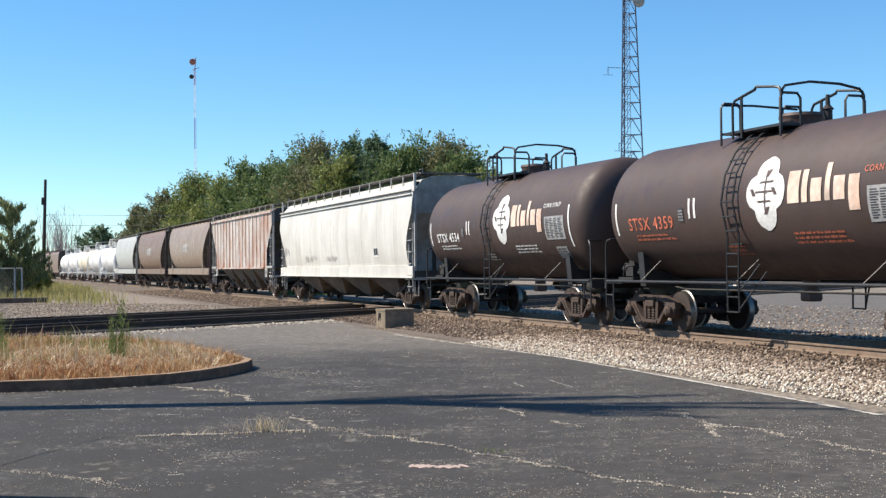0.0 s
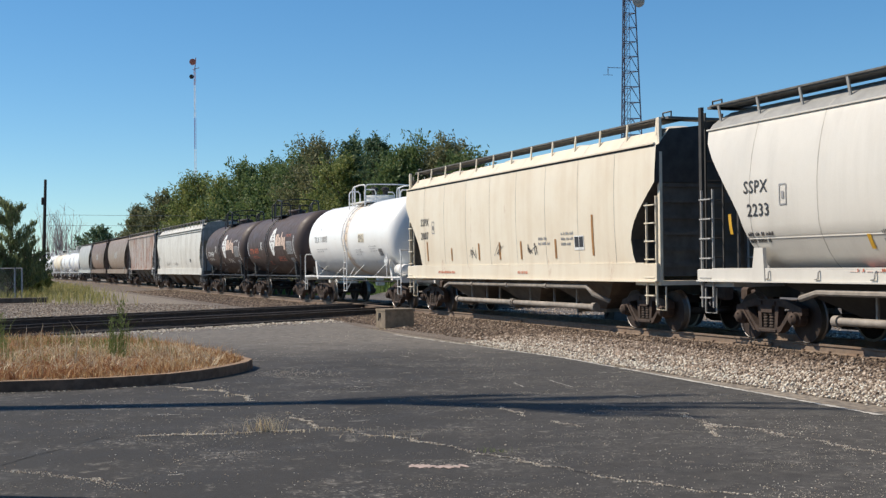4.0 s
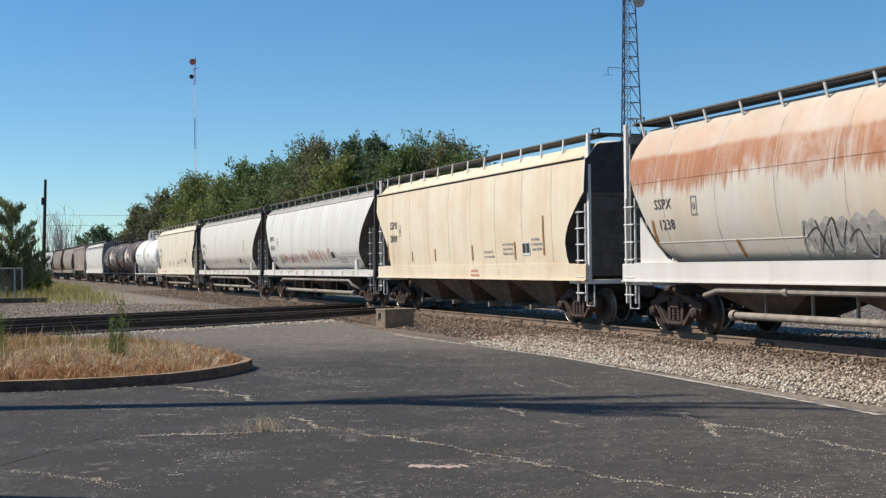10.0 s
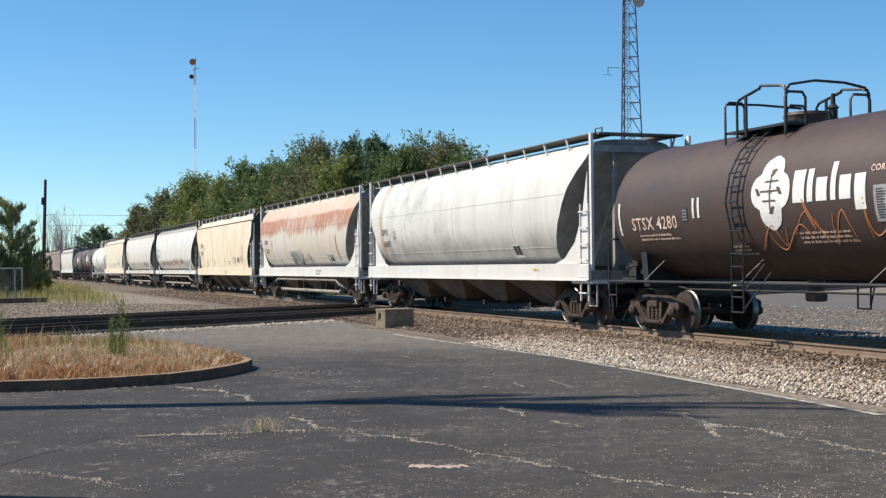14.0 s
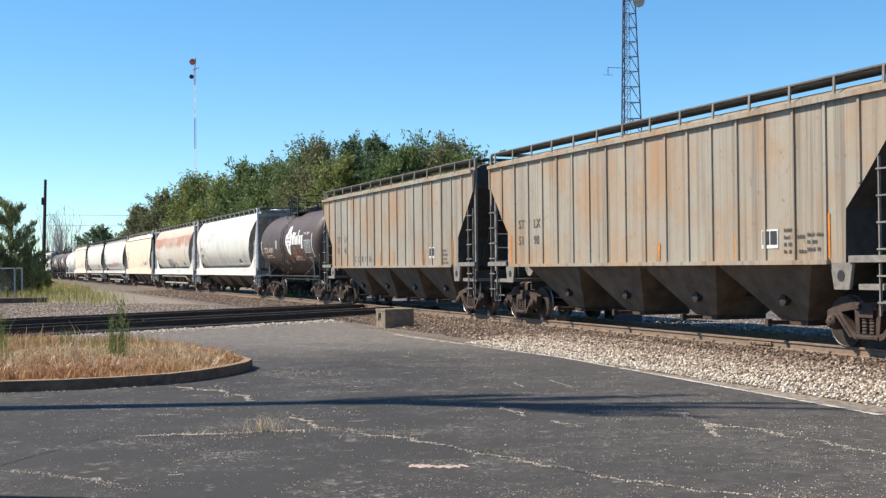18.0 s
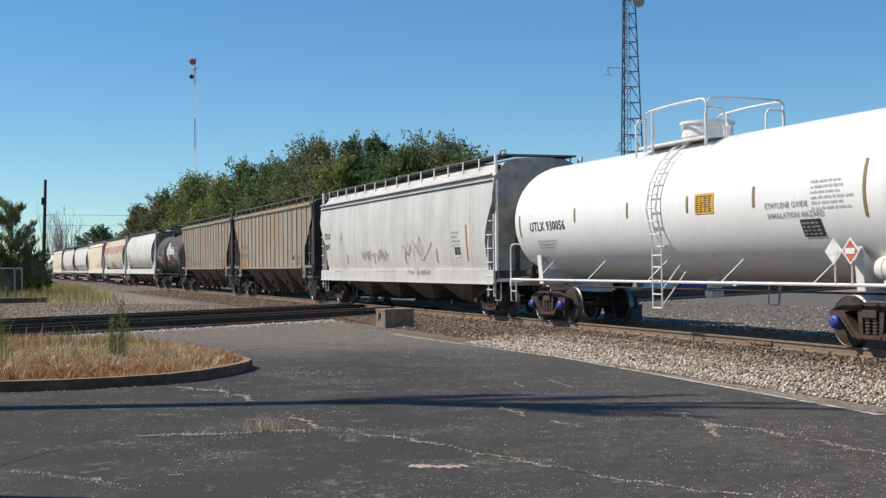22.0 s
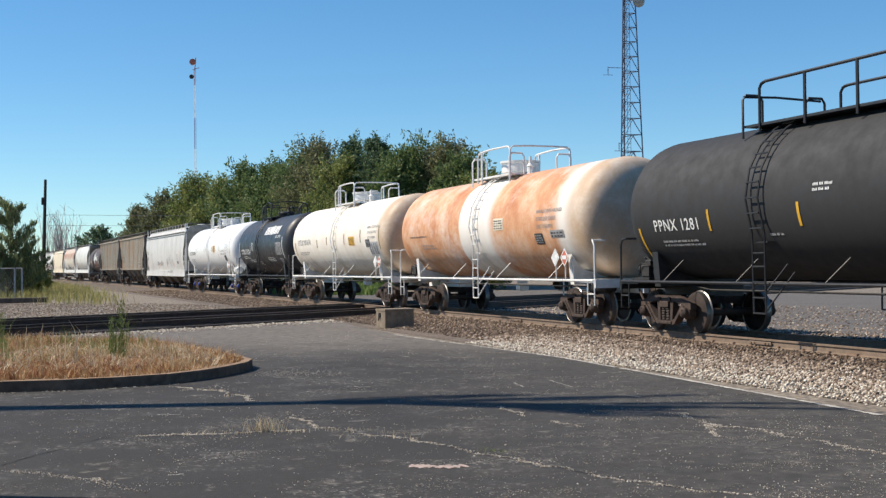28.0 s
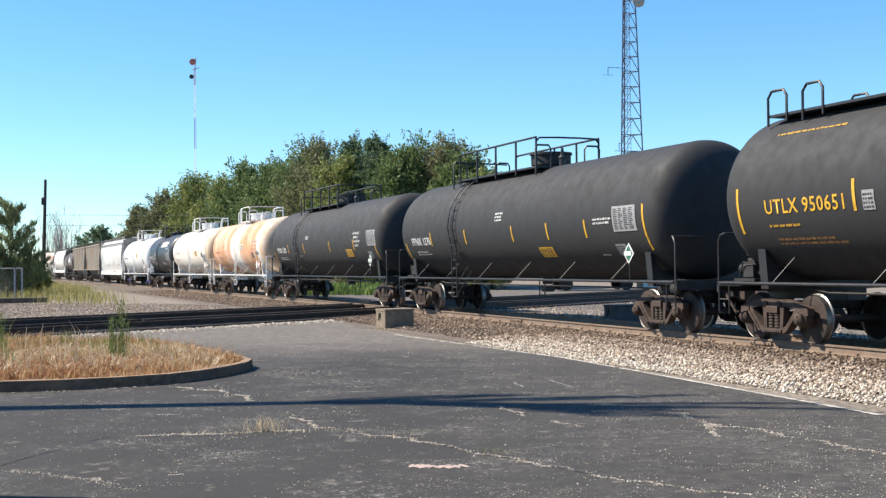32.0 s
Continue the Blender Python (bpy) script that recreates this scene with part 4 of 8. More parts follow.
# ---- car paints ----
def rust_bands(n, c):
    """Rust band with a firm upper edge that runs out in thin drips below, a pinkish wash above"""
    z = n.axis(2)
    slow = n.math("SUBTRACT", n.noise(0.5, 4, 0.6, n.scaled((1.0, 1.0, 0.1))), 0.5)
    fine = n.math("SUBTRACT", n.noise(1.0, 6, 0.75, n.scaled((5.0, 1.0, 0.08))), 0.5)
    pink = n.math("MULTIPLY", n.between(z, 3.75, 4.5, 0.2), n.ramp(n.noise(0.9, 7, 0.75, n.scaled((1.2, 1, 0.5))), (0.34, 0.3), (0.66, 0.8)))
    c = n.mix(pink, c, (0.56, 0.345, 0.20))
    warm = n.math("MULTIPLY", n.between(z, 1.9, 3.2, 0.5), n.ramp(n.noise(0.7, 6, 0.7, n.scaled((1.4, 1, 0.4))), (0.40, 0.0), (0.66, 0.6)))
    c = n.mix(warm, c, (0.60, 0.47, 0.31))
    low = n.math("ADD", z, n.math("ADD", n.math("MULTIPLY", slow, 0.9), n.math("MULTIPLY", fine, 1.7)))
    top = n.math("ADD", z, n.math("MULTIPLY", slow, 0.3))
    band = n.math("MULTIPLY", n.between(low, 3.2, 9.0, 0.14), n.between(top, -1.0, 3.92, 0.07))
    drips = n.ramp(n.noise(1.0, 7, 0.75, n.scaled((5.5, 1, 0.12))), (0.34, 0.45), (0.52, 1.0))
    gone = n.ramp(n.noise(0.5, 6, 0.75, n.scaled((1, 1, 0.6))), (0.34, 0.35), (0.50, 0.95))
    c = n.mix(n.math("MULTIPLY", n.math("MULTIPLY", band, drips), gone), c, (0.38, 0.145, 0.05))
    thin = n.ramp(n.noise(1.0, 6, 0.7, n.scaled((8.0, 1, 0.1))), (0.60, 0.0), (0.68, 0.8))
    return n.mix(n.math("MULTIPLY", thin, n.between(z, 3.1, 3.9, 0.15)), c, (0.20, 0.085, 0.04))


def rib_weather(n, c):
    """Chalky grey faces, rust washing down from the roof in broad patches, dark drips and spots"""
    chalk = n.ramp(n.noise(0.45, 7, 0.75, n.scaled((1.5, 1, 0.5))), (0.40, 0.0), (0.60, 0.8))
    c = n.mix(chalk, c, (0.335, 0.305, 0.245))
    broad = n.ramp(n.noise(0.22, 5, 0.7, n.scaled((1.0, 1, 1.2))), (0.42, 0.0), (0.54, 1.0))
    wash = n.math("MULTIPLY", broad, n.ramp(n.noise(1.0, 7, 0.75, n.scaled((3.5, 1, 0.2))), (0.36, 0.15), (0.60, 1.0)))
    c = n.mix(n.math("MULTIPLY", wash, 0.8), c, (0.36, 0.195, 0.08))
    spots = n.ramp(n.noise(5.0, 6, 0.75), (0.60, 0.0), (0.68, 0.7))
    c = n.mix(spots, c, (0.17, 0.11, 0.07))
    drip = n.ramp(n.noise(1.0, 5, 0.7, n.scaled((7.0, 1, 0.10))), (0.50, 0.0), (0.64, 0.7))
    return n.mix(drip, c, (0.15, 0.12, 0.085))


def soot(n, c):
    x = n.axis(0)
    m = n.math("MULTIPLY", n.between(x, 0.5, 6.6, 1.6), n.ramp(n.noise(0.7, 7, 0.72, n.scaled((1.0, 1, 0.9))), (0.46, 0.0), (0.66, 0.45)))
    c = n.mix(m, c, (0.14, 0.13, 0.12))
    low = n.math("MULTIPLY", n.between(n.math("ADD", n.axis(2), n.math("MULTIPLY", n.noise(0.6, 6, 0.7), 1.3)), 1.0, 3.0, 0.4), n.ramp(n.noise(0.8, 7, 0.75, n.scaled((1.2, 1, 0.6))), (0.32, 0.25), (0.66, 0.8)))
    c = n.mix(low, c, (0.22, 0.205, 0.185))
    return n.mix(n.math("MULTIPLY", n.between(x, 7.2, 7.6, 0.15), n.ramp(n.noise(2.0, 4), (0.35, 0.0), (0.6, 0.7))), c, (0.42, 0.18, 0.06))


def orange_bands(n, c):
    x = n.math("ADD", n.axis(0), n.math("MULTIPLY", n.math("SUBTRACT", n.noise(1.1, 5), 0.5), 0.22))
    blot = n.ramp(n.noise(0.6, 7, 0.75), (0.34, (0.46, 0.165, 0.06)), (0.52, (0.62, 0.32, 0.165)), (0.72, (0.74, 0.55, 0.41)))
    m = n.math("MAXIMUM", n.between(x, 1.35, 7.6, 0.05), n.between(x, -5.6, -1.15, 0.3))
    m = n.math("MULTIPLY", m, n.ramp(n.noise(0.5, 8, 0.78), (0.30, 0.35), (0.50, 1.0)))
    return n.mix(m, c, blot)


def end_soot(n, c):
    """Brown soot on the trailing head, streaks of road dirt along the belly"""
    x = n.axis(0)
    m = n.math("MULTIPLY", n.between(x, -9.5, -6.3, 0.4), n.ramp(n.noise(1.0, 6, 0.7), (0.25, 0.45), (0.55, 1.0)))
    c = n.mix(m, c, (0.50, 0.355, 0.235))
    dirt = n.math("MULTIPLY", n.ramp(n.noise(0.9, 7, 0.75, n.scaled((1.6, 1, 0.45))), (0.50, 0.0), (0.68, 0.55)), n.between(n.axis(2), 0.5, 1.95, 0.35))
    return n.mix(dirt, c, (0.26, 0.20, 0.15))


def tank_drips(n, c):
    x = n.axis(0)
    m = n.math("MULTIPLY", n.between(x, -0.45, 0.25, 0.08), n.ramp(n.noise(2.0, 5, 0.7, n.scaled((2.5, 1, 0.4))), (0.4, 0.0), (0.6, 0.7)))
    return n.mix(m, c, (0.62, 0.36, 0.12))


WHITE_CAR = paint("white hopper paint", (0.64, 0.62, 0.57), (0.34, 0.30, 0.25), 0.4, 0.45)
SILL_WHITE = paint("white sill paint", (0.68, 0.665, 0.625), (0.42, 0.38, 0.32), 0.3, 0.3)
CREAM_CAR = paint("cream hopper paint", (0.74, 0.665, 0.53), (0.55, 0.42, 0.28), 0.35, 0.35, 0.05)
CREAM_OLD = paint("aged cream hopper paint", (0.76, 0.67, 0.51), (0.60, 0.40, 0.22), 0.45, 0.4, 0.06)
PALE_CAR = paint("pale grey hopper paint", (0.64, 0.605, 0.54), (0.42, 0.39, 0.34), 0.25, 0.3)
PALE_CAR2 = paint("off-white hopper paint", (0.67, 0.65, 0.60), (0.40, 0.38, 0.34), 0.25, 0.35)
RUST_CAR = paint("pale hopper paint with rust", (0.60, 0.56, 0.50), (0.38, 0.33, 0.28), 0.3, 0.3, 0.0, extra=rust_bands)
SOOT_CAR = paint("off-white hopper paint with soot", (0.64, 0.63, 0.58), (0.32, 0.30, 0.26), 0.2, 0.3, 0.0, extra=soot)
GREY_RIB = paint("dusty tan-grey hopper paint", (0.30, 0.265, 0.215), (0.20, 0.16, 0.115), 0.35, 0.5, 0.05, 0.5, (0.30, 0.19, 0.11), rib_weather)
GREY_RIB2 = paint("rust-streaked tan-grey hopper paint", (0.315, 0.275, 0.22), (0.26, 0.18, 0.11), 0.35, 0.5, 0.18, 0.5, (0.33, 0.18, 0.085), rib_weather)
RIB_RUST = paint("white and rust ribbed hopper paint", (0.55, 0.50, 0.46), (0.28, 0.15, 0.09), 0.5, 0.7, 0.5)
BROWN_CAR = paint("brown hopper paint", (0.20, 0.125, 0.085), (0.13, 0.085, 0.06), 0.5, 0.4)
TAUPE_CAR = paint("taupe hopper paint", (0.27, 0.20, 0.15), (0.16, 0.11, 0.08), 0.5, 0.4)
GREY_CAR = paint("light grey hopper paint", (0.42, 0.42, 0.40), (0.26, 0.24, 0.2), 0.3, 0.45)
STLX_CAR = paint("dingy white hopper paint", (0.60, 0.585, 0.56), (0.36, 0.335, 0.30), 0.45, 0.45)
BROWN_TANK = paint("dark brown tank paint", (0.062, 0.038, 0.032), (0.035, 0.024, 0.020), 0.5, 0.35, 0.0, 0.55, wave=0.3)
BLACK_TANK = paint("glossy black tank paint", (0.020, 0.022, 0.027), (0.035, 0.035, 0.036), 0.15, 0.2, 0.0, 0.44, wave=0.25)
SATIN_TANK = paint("satin black tank paint", (0.021, 0.0213, 0.0225), (0.030, 0.028, 0.027), 0.10, 0.12, 0.0, 0.72, wave=0.03)
WHITE_TANK = paint("clean white tank paint", (0.82, 0.82, 0.81), (0.55, 0.52, 0.48), 0.12, 0.15, 0.0, 0.32)
TILX_TANK = paint("white tank paint with rusty drips", (0.82, 0.82, 0.80), (0.6, 0.54, 0.46), 0.15, 0.2, 0.0, 0.35, extra=tank_drips)
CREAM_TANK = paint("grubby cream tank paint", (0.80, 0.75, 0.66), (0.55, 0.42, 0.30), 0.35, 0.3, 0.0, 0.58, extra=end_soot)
ORANGE_TANK = paint("orange and white tank paint", (0.80, 0.76, 0.70), (0.6, 0.45, 0.3), 0.3, 0.2, 0.0, 0.6, extra=lambda n, c: end_soot(n, orange_bands(n, c)))
FAR_CREAM = paint("cream stained tank paint", (0.78, 0.70, 0.55), (0.6, 0.45, 0.28), 0.5, 0.3)

PALE_SKINS += [WHITE_CAR, CREAM_CAR, CREAM_OLD, PALE_CAR, PALE_CAR2, RUST_CAR, SOOT_CAR, STLX_CAR, GREY_CAR]

# ---- the train, from its head to its tail ----
for k in range(3):
    hopper(424 - 18 * k, 407.2 - 18 * k, "F", BROWN_CAR, BROWN_PART, "brown covered hopper car far along the train", 6.9, seams=0)
for k, (skin, dome) in enumerate(((WHITE_TANK, "low"), (WHITE_TANK, "low"), (FAR_CREAM, "valves"), (WHITE_TANK, "drum"), (WHITE_TANK, "drum"))):
    tank(363.0 - 14.8 * k, 5.7, 1.45, skin, WHITE_PART, "cream stained white tank car" if k == 2 else "white tank car with a top platform", 5.4, 6.85, dome=dome)
hopper(295.3, 279.0, "P", GREY_CAR, GREY_PART, "light grey curved covered hopper car", 6.6)
hopper(278.0, 261.8, "P", BROWN_CAR, BROWN_PART, "brown curved-side covered hopper car", 6.6, marks=(), plates=[("blobs", 1.2, 2.6, 4)])
hopper(260.2, 243.1, "P", TAUPE_CAR, BROWN_PART, "faded brown curved-side covered hopper car", 6.9, plates=[("blobs", 1.2, 2.6, 4)])
hopper(242.1, 225.3, "R", RIB_RUST, GREY_PART, "rust-streaked white ribbed covered hopper car", 6.9, ribs=19)
hopper(223.4, 203.5, "G", WHITE_CAR, GREY_PART, "bright white covered hopper car with pale graffiti", 8.1, seams=10, plates=[("graffiti", 9.0, 2.0, 1.1, 0.6, 3, GRAF_GREY, 0.02), ("graffiti", 5.0, 1.75, 2.0, 0.35, 5, GRAF_PALE, 0.02), ("graffiti", 1.5, 1.75, 1.6, 0.3, 6, GRAF_PALE, 0.02), ("plate", -5.5, 1.9)])


def syrup_tank(c, skin, fit, label, number, ink, emblem, extra=()):
    """A short corn syrup tank car with its painted emblem"""
    p = [("print", 4.4, 2.15, 2, 1.7, 7, ink), ("print", 0.9, 1.85, 3, 0.7, 8, ink), ("print", -1.4, 2.05, 3, 1.5, 9, ink),
         ("panel", -3.6, 2.2, 1.15, 0.62, INK_GREY, 6), ("panel", -3.95, 1.72, 0.62, 0.36, INK_GREY, 2), ("panel", 2.45, 2.42, 0.2, 0.3, INK_DARK if skin is not BLACK_TANK else INK_GREY, 2)]
    t = [(5.25, 2.2, 2.95, INK_WHITE), (2.05, 2.48, 2.9, INK_WHITE), (1.85, 2.48, 2.9, INK_WHITE), (-5.0, 2.0, 3.1, INK_WHITE)]
    if emblem == "round":
        p += [("shapes", -0.15, 2.85, [(0.55, 0.40, 0.34, 0.34), (0.55, -0.34, 0.34, 0.38), (0.28, 0.03, 0.34, 0.36), (0.82, 0.03, 0.34, 0.36), (0.55, 0.03, 0.42, 0.42)], INK_WHITE)]
        pin = [(0.55 + 0.34 * math.cos(q) - 0.05, 0.03 + 0.36 * math.sin(q) - 0.07, 0.55 + 0.34 * math.cos(q) + 0.05, 0.03 + 0.36 * math.sin(q) + 0.07, 0.10 * (1 if k % 2 else -1)) for k, q in enumerate(np.radians([0, 90, 180, 270]))]
        arms = [(0.53, -0.40, 0.565, 0.46, 0.0), (0.24, 0.015, 0.86, 0.05, 0.0), (0.34, 0.20, 0.76, 0.235, 0.05), (0.34, -0.17, 0.76, -0.135, -0.05)]
        p += [("top_shapes", -0.15, 2.85, pin + arms, BROWN_PART, 0.006)]
        word = [(0.0, 0.0, 0.34, 0.60, 0.0), (0.42, 0.0, 0.58, 0.60, 0.0), (0.68, 0.0, 0.98, 0.42, 0.0), (1.08, 0.0, 1.22, 0.68, 0.0), (1.32, 0.0, 1.62, 0.42, 0.0), (1.72, -0.2, 2.0, 0.42, 0.0)]
        p += [("shapes", -1.4, 2.62, word, INK_WHITE if extra else INK_RED_WHITE)]
    else:
        word = [(0.35 * i, 0.0, 0.35 * i + 0.25, 0.46, 0.08) for i in range(9) if i != 4] + [(1.54, 0.25, 0.2, 0.3)]
        p += [("shapes", -0.85, 3.25, word, INK_WHITE)]
        p += [("print", 3.0, 1.95, 2, 1.3, 12, ink)]
    return tank(c, 5.3, 1.55, skin, fit, label, 4.5, 6.05, rails=BLACK_PART, arch=0.16, ladder=0.45, top=(-0.45, 1.6), dome="low", marks=[(number, 4.66, 2.30, 0.40, ink)] + ([("CORN SYRUP", -3.5, 3.05, 0.16, ink)]), tape=t, plates=p + list(extra))


INK_RED_WHITE = plain("white paint worn to orange", (0.68, 0.52, 0.42), 0.35, 3.0, 0.6, 0.0, 0.001, (0.55, 0.22, 0.08))
syrup_tank(196.3, BROWN_TANK, BROWN_PART, "dark brown tank car with a white emblem", "STSX 4534", INK_WHITE, "round")
syrup_tank(183.5, BROWN_TANK, BROWN_PART, "dark brown tank car with orange-edged emblem", "STSX 4359", INK_RED, "round")
tank(169.75, 5.65, 1.53, TILX_TANK, WHITE_PART, "white tank car with rusty ladder drips", 5.35, 6.95, ladder=-0.1, top=(-1.2, 1.0), dome="valves", marks=[("TILX 110095", 4.75, 2.62, 0.36, INK_GREY)], plates=[("print", 4.6, 2.3, 2, 1.7, 2, INK_PALE), ("panel", -1.95, 2.5, 0.75, 0.34, CREAM_PART, 3), ("print", -1.3, 2.2, 3, 0.9, 4, INK_PALE), ("print", -3.2, 2.3, 3, 1.0, 5, INK_PALE), ("panel", -4.3, 1.95, 0.45, 0.3, INK_GREY, 2), ("diamond", -5.35, 1.75, INK_PALE)])

HB = dict(seams=9)
hopper(161.85, 144.68, "F", CREAM_CAR, CREAM_PART, "cream covered hopper car with small dark graffiti", 7.2, ends="sheet", bays=3, pipes=True, marks=[("SSPX", 6.98, 2.75, 0.34, INK_DARK), ("2007", 6.98, 2.3, 0.34, INK_DARK)], tape=[(6.45, 1.7, 2.35, INK_BROWN), (4.2, 1.7, 2.1, INK_BROWN), (1.9, 1.7, 2.2, INK_BROWN), (0.3, 1.7, 2.2, INK_BROWN), (-1.2, 1.7, 2.2, INK_BROWN), (-3.4, 1.7, 2.2, INK_BROWN), (-5.5, 1.75, 2.75, INK_BROWN)], plates=[("plate", -4.55, 1.9), ("frame", 5.9, 2.6), ("graffiti", 2.7, 1.75, 0.8, 0.4, 11, INK_DARK, 0.015), ("graffiti", 0.6, 1.75, 0.5, 0.5, 12, INK_DARK, 0.015), ("graffiti", -1.6, 1.75, 0.9, 0.4, 13, INK_DARK, 0.015), ("print", -2.4, 2.2, 2, 0.8, 14, INK_GREY), ("print", -3.8, 2.3, 3, 0.6, 15, INK_GREY), ("print", 5.4, 1.3, 1, 1.6, 16, INK_RED), ("print", -1, 1.3, 1, 0.8, 17, INK_RED)], **HB)
SILL_RED = [("print", 4.4, 1.36, 1, 1.6, 21, INK_RED), ("print", 0.9, 1.36, 1, 1.0, 22, INK_RED)]
hopper(143.1, 124.45, "S", PALE_CAR, GREY_PART, "pale grey curved covered hopper car with yellow tape", 7.45, bays=3, pipes=True, post=END_DARK, sill=PALE_CAR, marks=[("SSPX", 7.45, 2.75, 0.34, INK_DARK), ("2233", 7.35, 2.3, 0.34, INK_DARK)], tape=[(8.0, 2.1, 2.5, INK_YELLOW), (4.0, 1.75, 2.0, INK_YELLOW), (-0.6, 1.75, 2.1, INK_YELLOW), (-3.4, 1.7, 2.1, INK_YELLOW), (-5.4, 2.5, 3.1, INK_YELLOW)], plates=[("plate", -3.8, 1.75), ("frame", 6.3, 2.6), ("print", 7.4, 2.05, 2, 0.8, 23, INK_DARK), ("print", 3.6, 2.0, 2, 0.9, 24, INK_GREY), ("print", -4.6, 1.9, 2, 0.9, 25, INK_GREY)] + SILL_RED, **HB)
hopper(123.6, 104.5, "S", PALE_CAR2, GREY_PART, "off-white covered hopper car with red graffiti scrawl", 7.6, bays=3, pipes=True, post=END_DARK, sill=PALE_CAR2, marks=[("BBFX", 7.65, 2.75, 0.33, INK_SOFT), ("76070", 7.6, 2.28, 0.33, INK_SOFT)], plates=[("plate", -3.6, 1.85), ("frame", 6.2, 2.6), ("graffiti", 6.0, 1.75, 3.6, 0.5, 31, GRAF_RED, 0.022), ("graffiti", 2.2, 1.7, 1.5, 0.5, 32, GRAF_RED, 0.022), ("graffiti", 0.3, 1.72, 3.4, 0.65, 33, GRAF_RED, 0.024), ("print", 7.4, 2.0, 2, 0.9, 34, INK_DARK), ("print", -4.6, 1.85, 2, 1.2, 35, INK_GREY)] + SILL_RED, **HB)
hopper(103.9, 86.75, "F", CREAM_OLD, WHITE_PART, "cream covered hopper car with brown tape", 7.2, ends="sheet", marks=[("SSPX", 6.9, 2.75, 0.36, INK_DARK), ("2009", 6.9, 2.28, 0.36, INK_DARK)], tape=[(7.25, 1.75, 2.4, INK_BROWN), (4.6, 1.7, 2.05, INK_BROWN), (2.3, 1.7, 2.1, INK_BROWN), (-1.0, 1.7, 2.15, INK_BROWN), (-4.2, 1.7, 2.2, INK_BROWN), (-6.1, 1.8, 2.85, INK_BROWN)], plates=[("plate", -4.75, 1.8), ("frame", 5.9, 2.6), ("print", -2.0, 1.9, 2, 0.8, 41, INK_GREY), ("print", -3.4, 2.1, 3, 0.7, 42, INK_GREY), ("print", -5.4, 2.2, 3, 0.6, 43, INK_GREY), ("print", -0.9, 1.35, 2, 0.7, 44, INK_RED)], **HB)
hopper(84.96, 66.69, "Q", RUST_CAR, WHITE_PART, "pale covered hopper car with broad rust band", 7.5, bays=3, pipes=True, sill=SILL_WHITE, marks=[("SSPX", 7.5, 2.6, 0.31, INK_SOFT), ("1238", 7.4, 2.15, 0.31, INK_SOFT)], tape=[(7.7, 1.9, 2.5, INK_BROWN), (4.6, 1.65, 2.0, INK_BROWN), (-1.2, 1.65, 2.1, INK_BROWN), (-4.2, 1.65, 2.1, INK_BROWN), (-5.9, 1.8, 2.9, INK_BROWN)], plates=[("plate", -4.5, 1.72), ("frame", 6.0, 2.55), ("blobs", 2.3, 1.62, 51), ("graffiti", 0.1, 1.55, 1.4, 0.75, 52, INK_GREY, 0.03), ("graffiti", 2.4, 1.5, 2.0, 0.8, 57, INK_GREY, 0.045), ("print", -2.6, 1.35, 2, 0.8, 54, INK_GREY)], **HB)
hopper(65.42, 46.86, "Q", SOOT_CAR, WHITE_PART, "sooty off-white curved covered hopper car", 7.6, bays=4, sill=SILL_WHITE, marks=[("GPFX", 7.4, 2.55, 0.31, INK_SOFT), ("10697", 7.3, 2.12, 0.31, INK_SOFT)], plates=[("plate", -4.4, 1.75), ("frame", 6.0, 2.4), ("print", -6.0, 1.38, 1, 0.4, 62, INK_YELLOW)], seams=4)
syrup_tank(40.0, BROWN_TANK, BROWN_PART, "dark brown tank car with orange graffiti", "STSX 4280", INK_RED_WHITE, "round", [("graffiti", -0.2, 1.75, 0.8, 0.7, 71, GRAF_ORANGE, 0.015), ("graffiti", -1.5, 1.85, 1.9, 0.9, 72, GRAF_ORANGE, 0.016)])
RB = dict(ribs=20, bays=4)
hopper(33.22, 15.56, "R", GREY_RIB, DULL_PART, "dusty tan ribbed covered hopper car", 7.45, marks=[("ST", 6.5, 2.55, 0.34, INK_SOFT), ("LX", 5.5, 2.55, 0.34, INK_SOFT), ("51", 6.5, 2.1, 0.34, INK_SOFT), ("43", 5.5, 2.1, 0.34, INK_SOFT), ("C  O  R  O  N  A", 4.0, 1.72, 0.34, INK_SOFT)], tape=[(5.15, 1.6, 2.1, INK_ORANGE), (0.75, 1.6, 2.0, INK_ORANGE), (-0.9, 1.6, 2.05, INK_ORANGE), (-4.2, 1.6, 2.05, INK_ORANGE), (-6.9, 1.6, 2.4, INK_ORANGE)], plates=[("plate", -4.75, 1.8), ("print", -5.9, 2.0, 4, 0.5, 81, INK_SOFT)], **RB)
hopper(14.44, -3.13, "R", GREY_RIB2, DULL_PART, "rust-streaked tan ribbed covered hopper car", 7.4, marks=[("ST", 6.6, 2.55, 0.34, INK_SOFT), ("LX", 5.6, 2.55, 0.34, INK_SOFT), ("51", 6.6, 2.1, 0.34, INK_SOFT), ("98", 5.6, 2.1, 0.34, INK_SOFT)], tape=[(7.2, 1.6, 2.4, INK_ORANGE), (-6.85, 1.6, 2.4, INK_ORANGE), (-4.0, 1.6, 2.1, INK_ORANGE), (-1.0, 1.6, 2.0, INK_ORANGE)], plates=[("plate", -4.9, 1.8), ("print", -5.6, 2.1, 4, 0.5, 82, INK_SOFT), ("print", -6.3, 2.0, 3, 0.4, 83, INK_SOFT)], **RB)
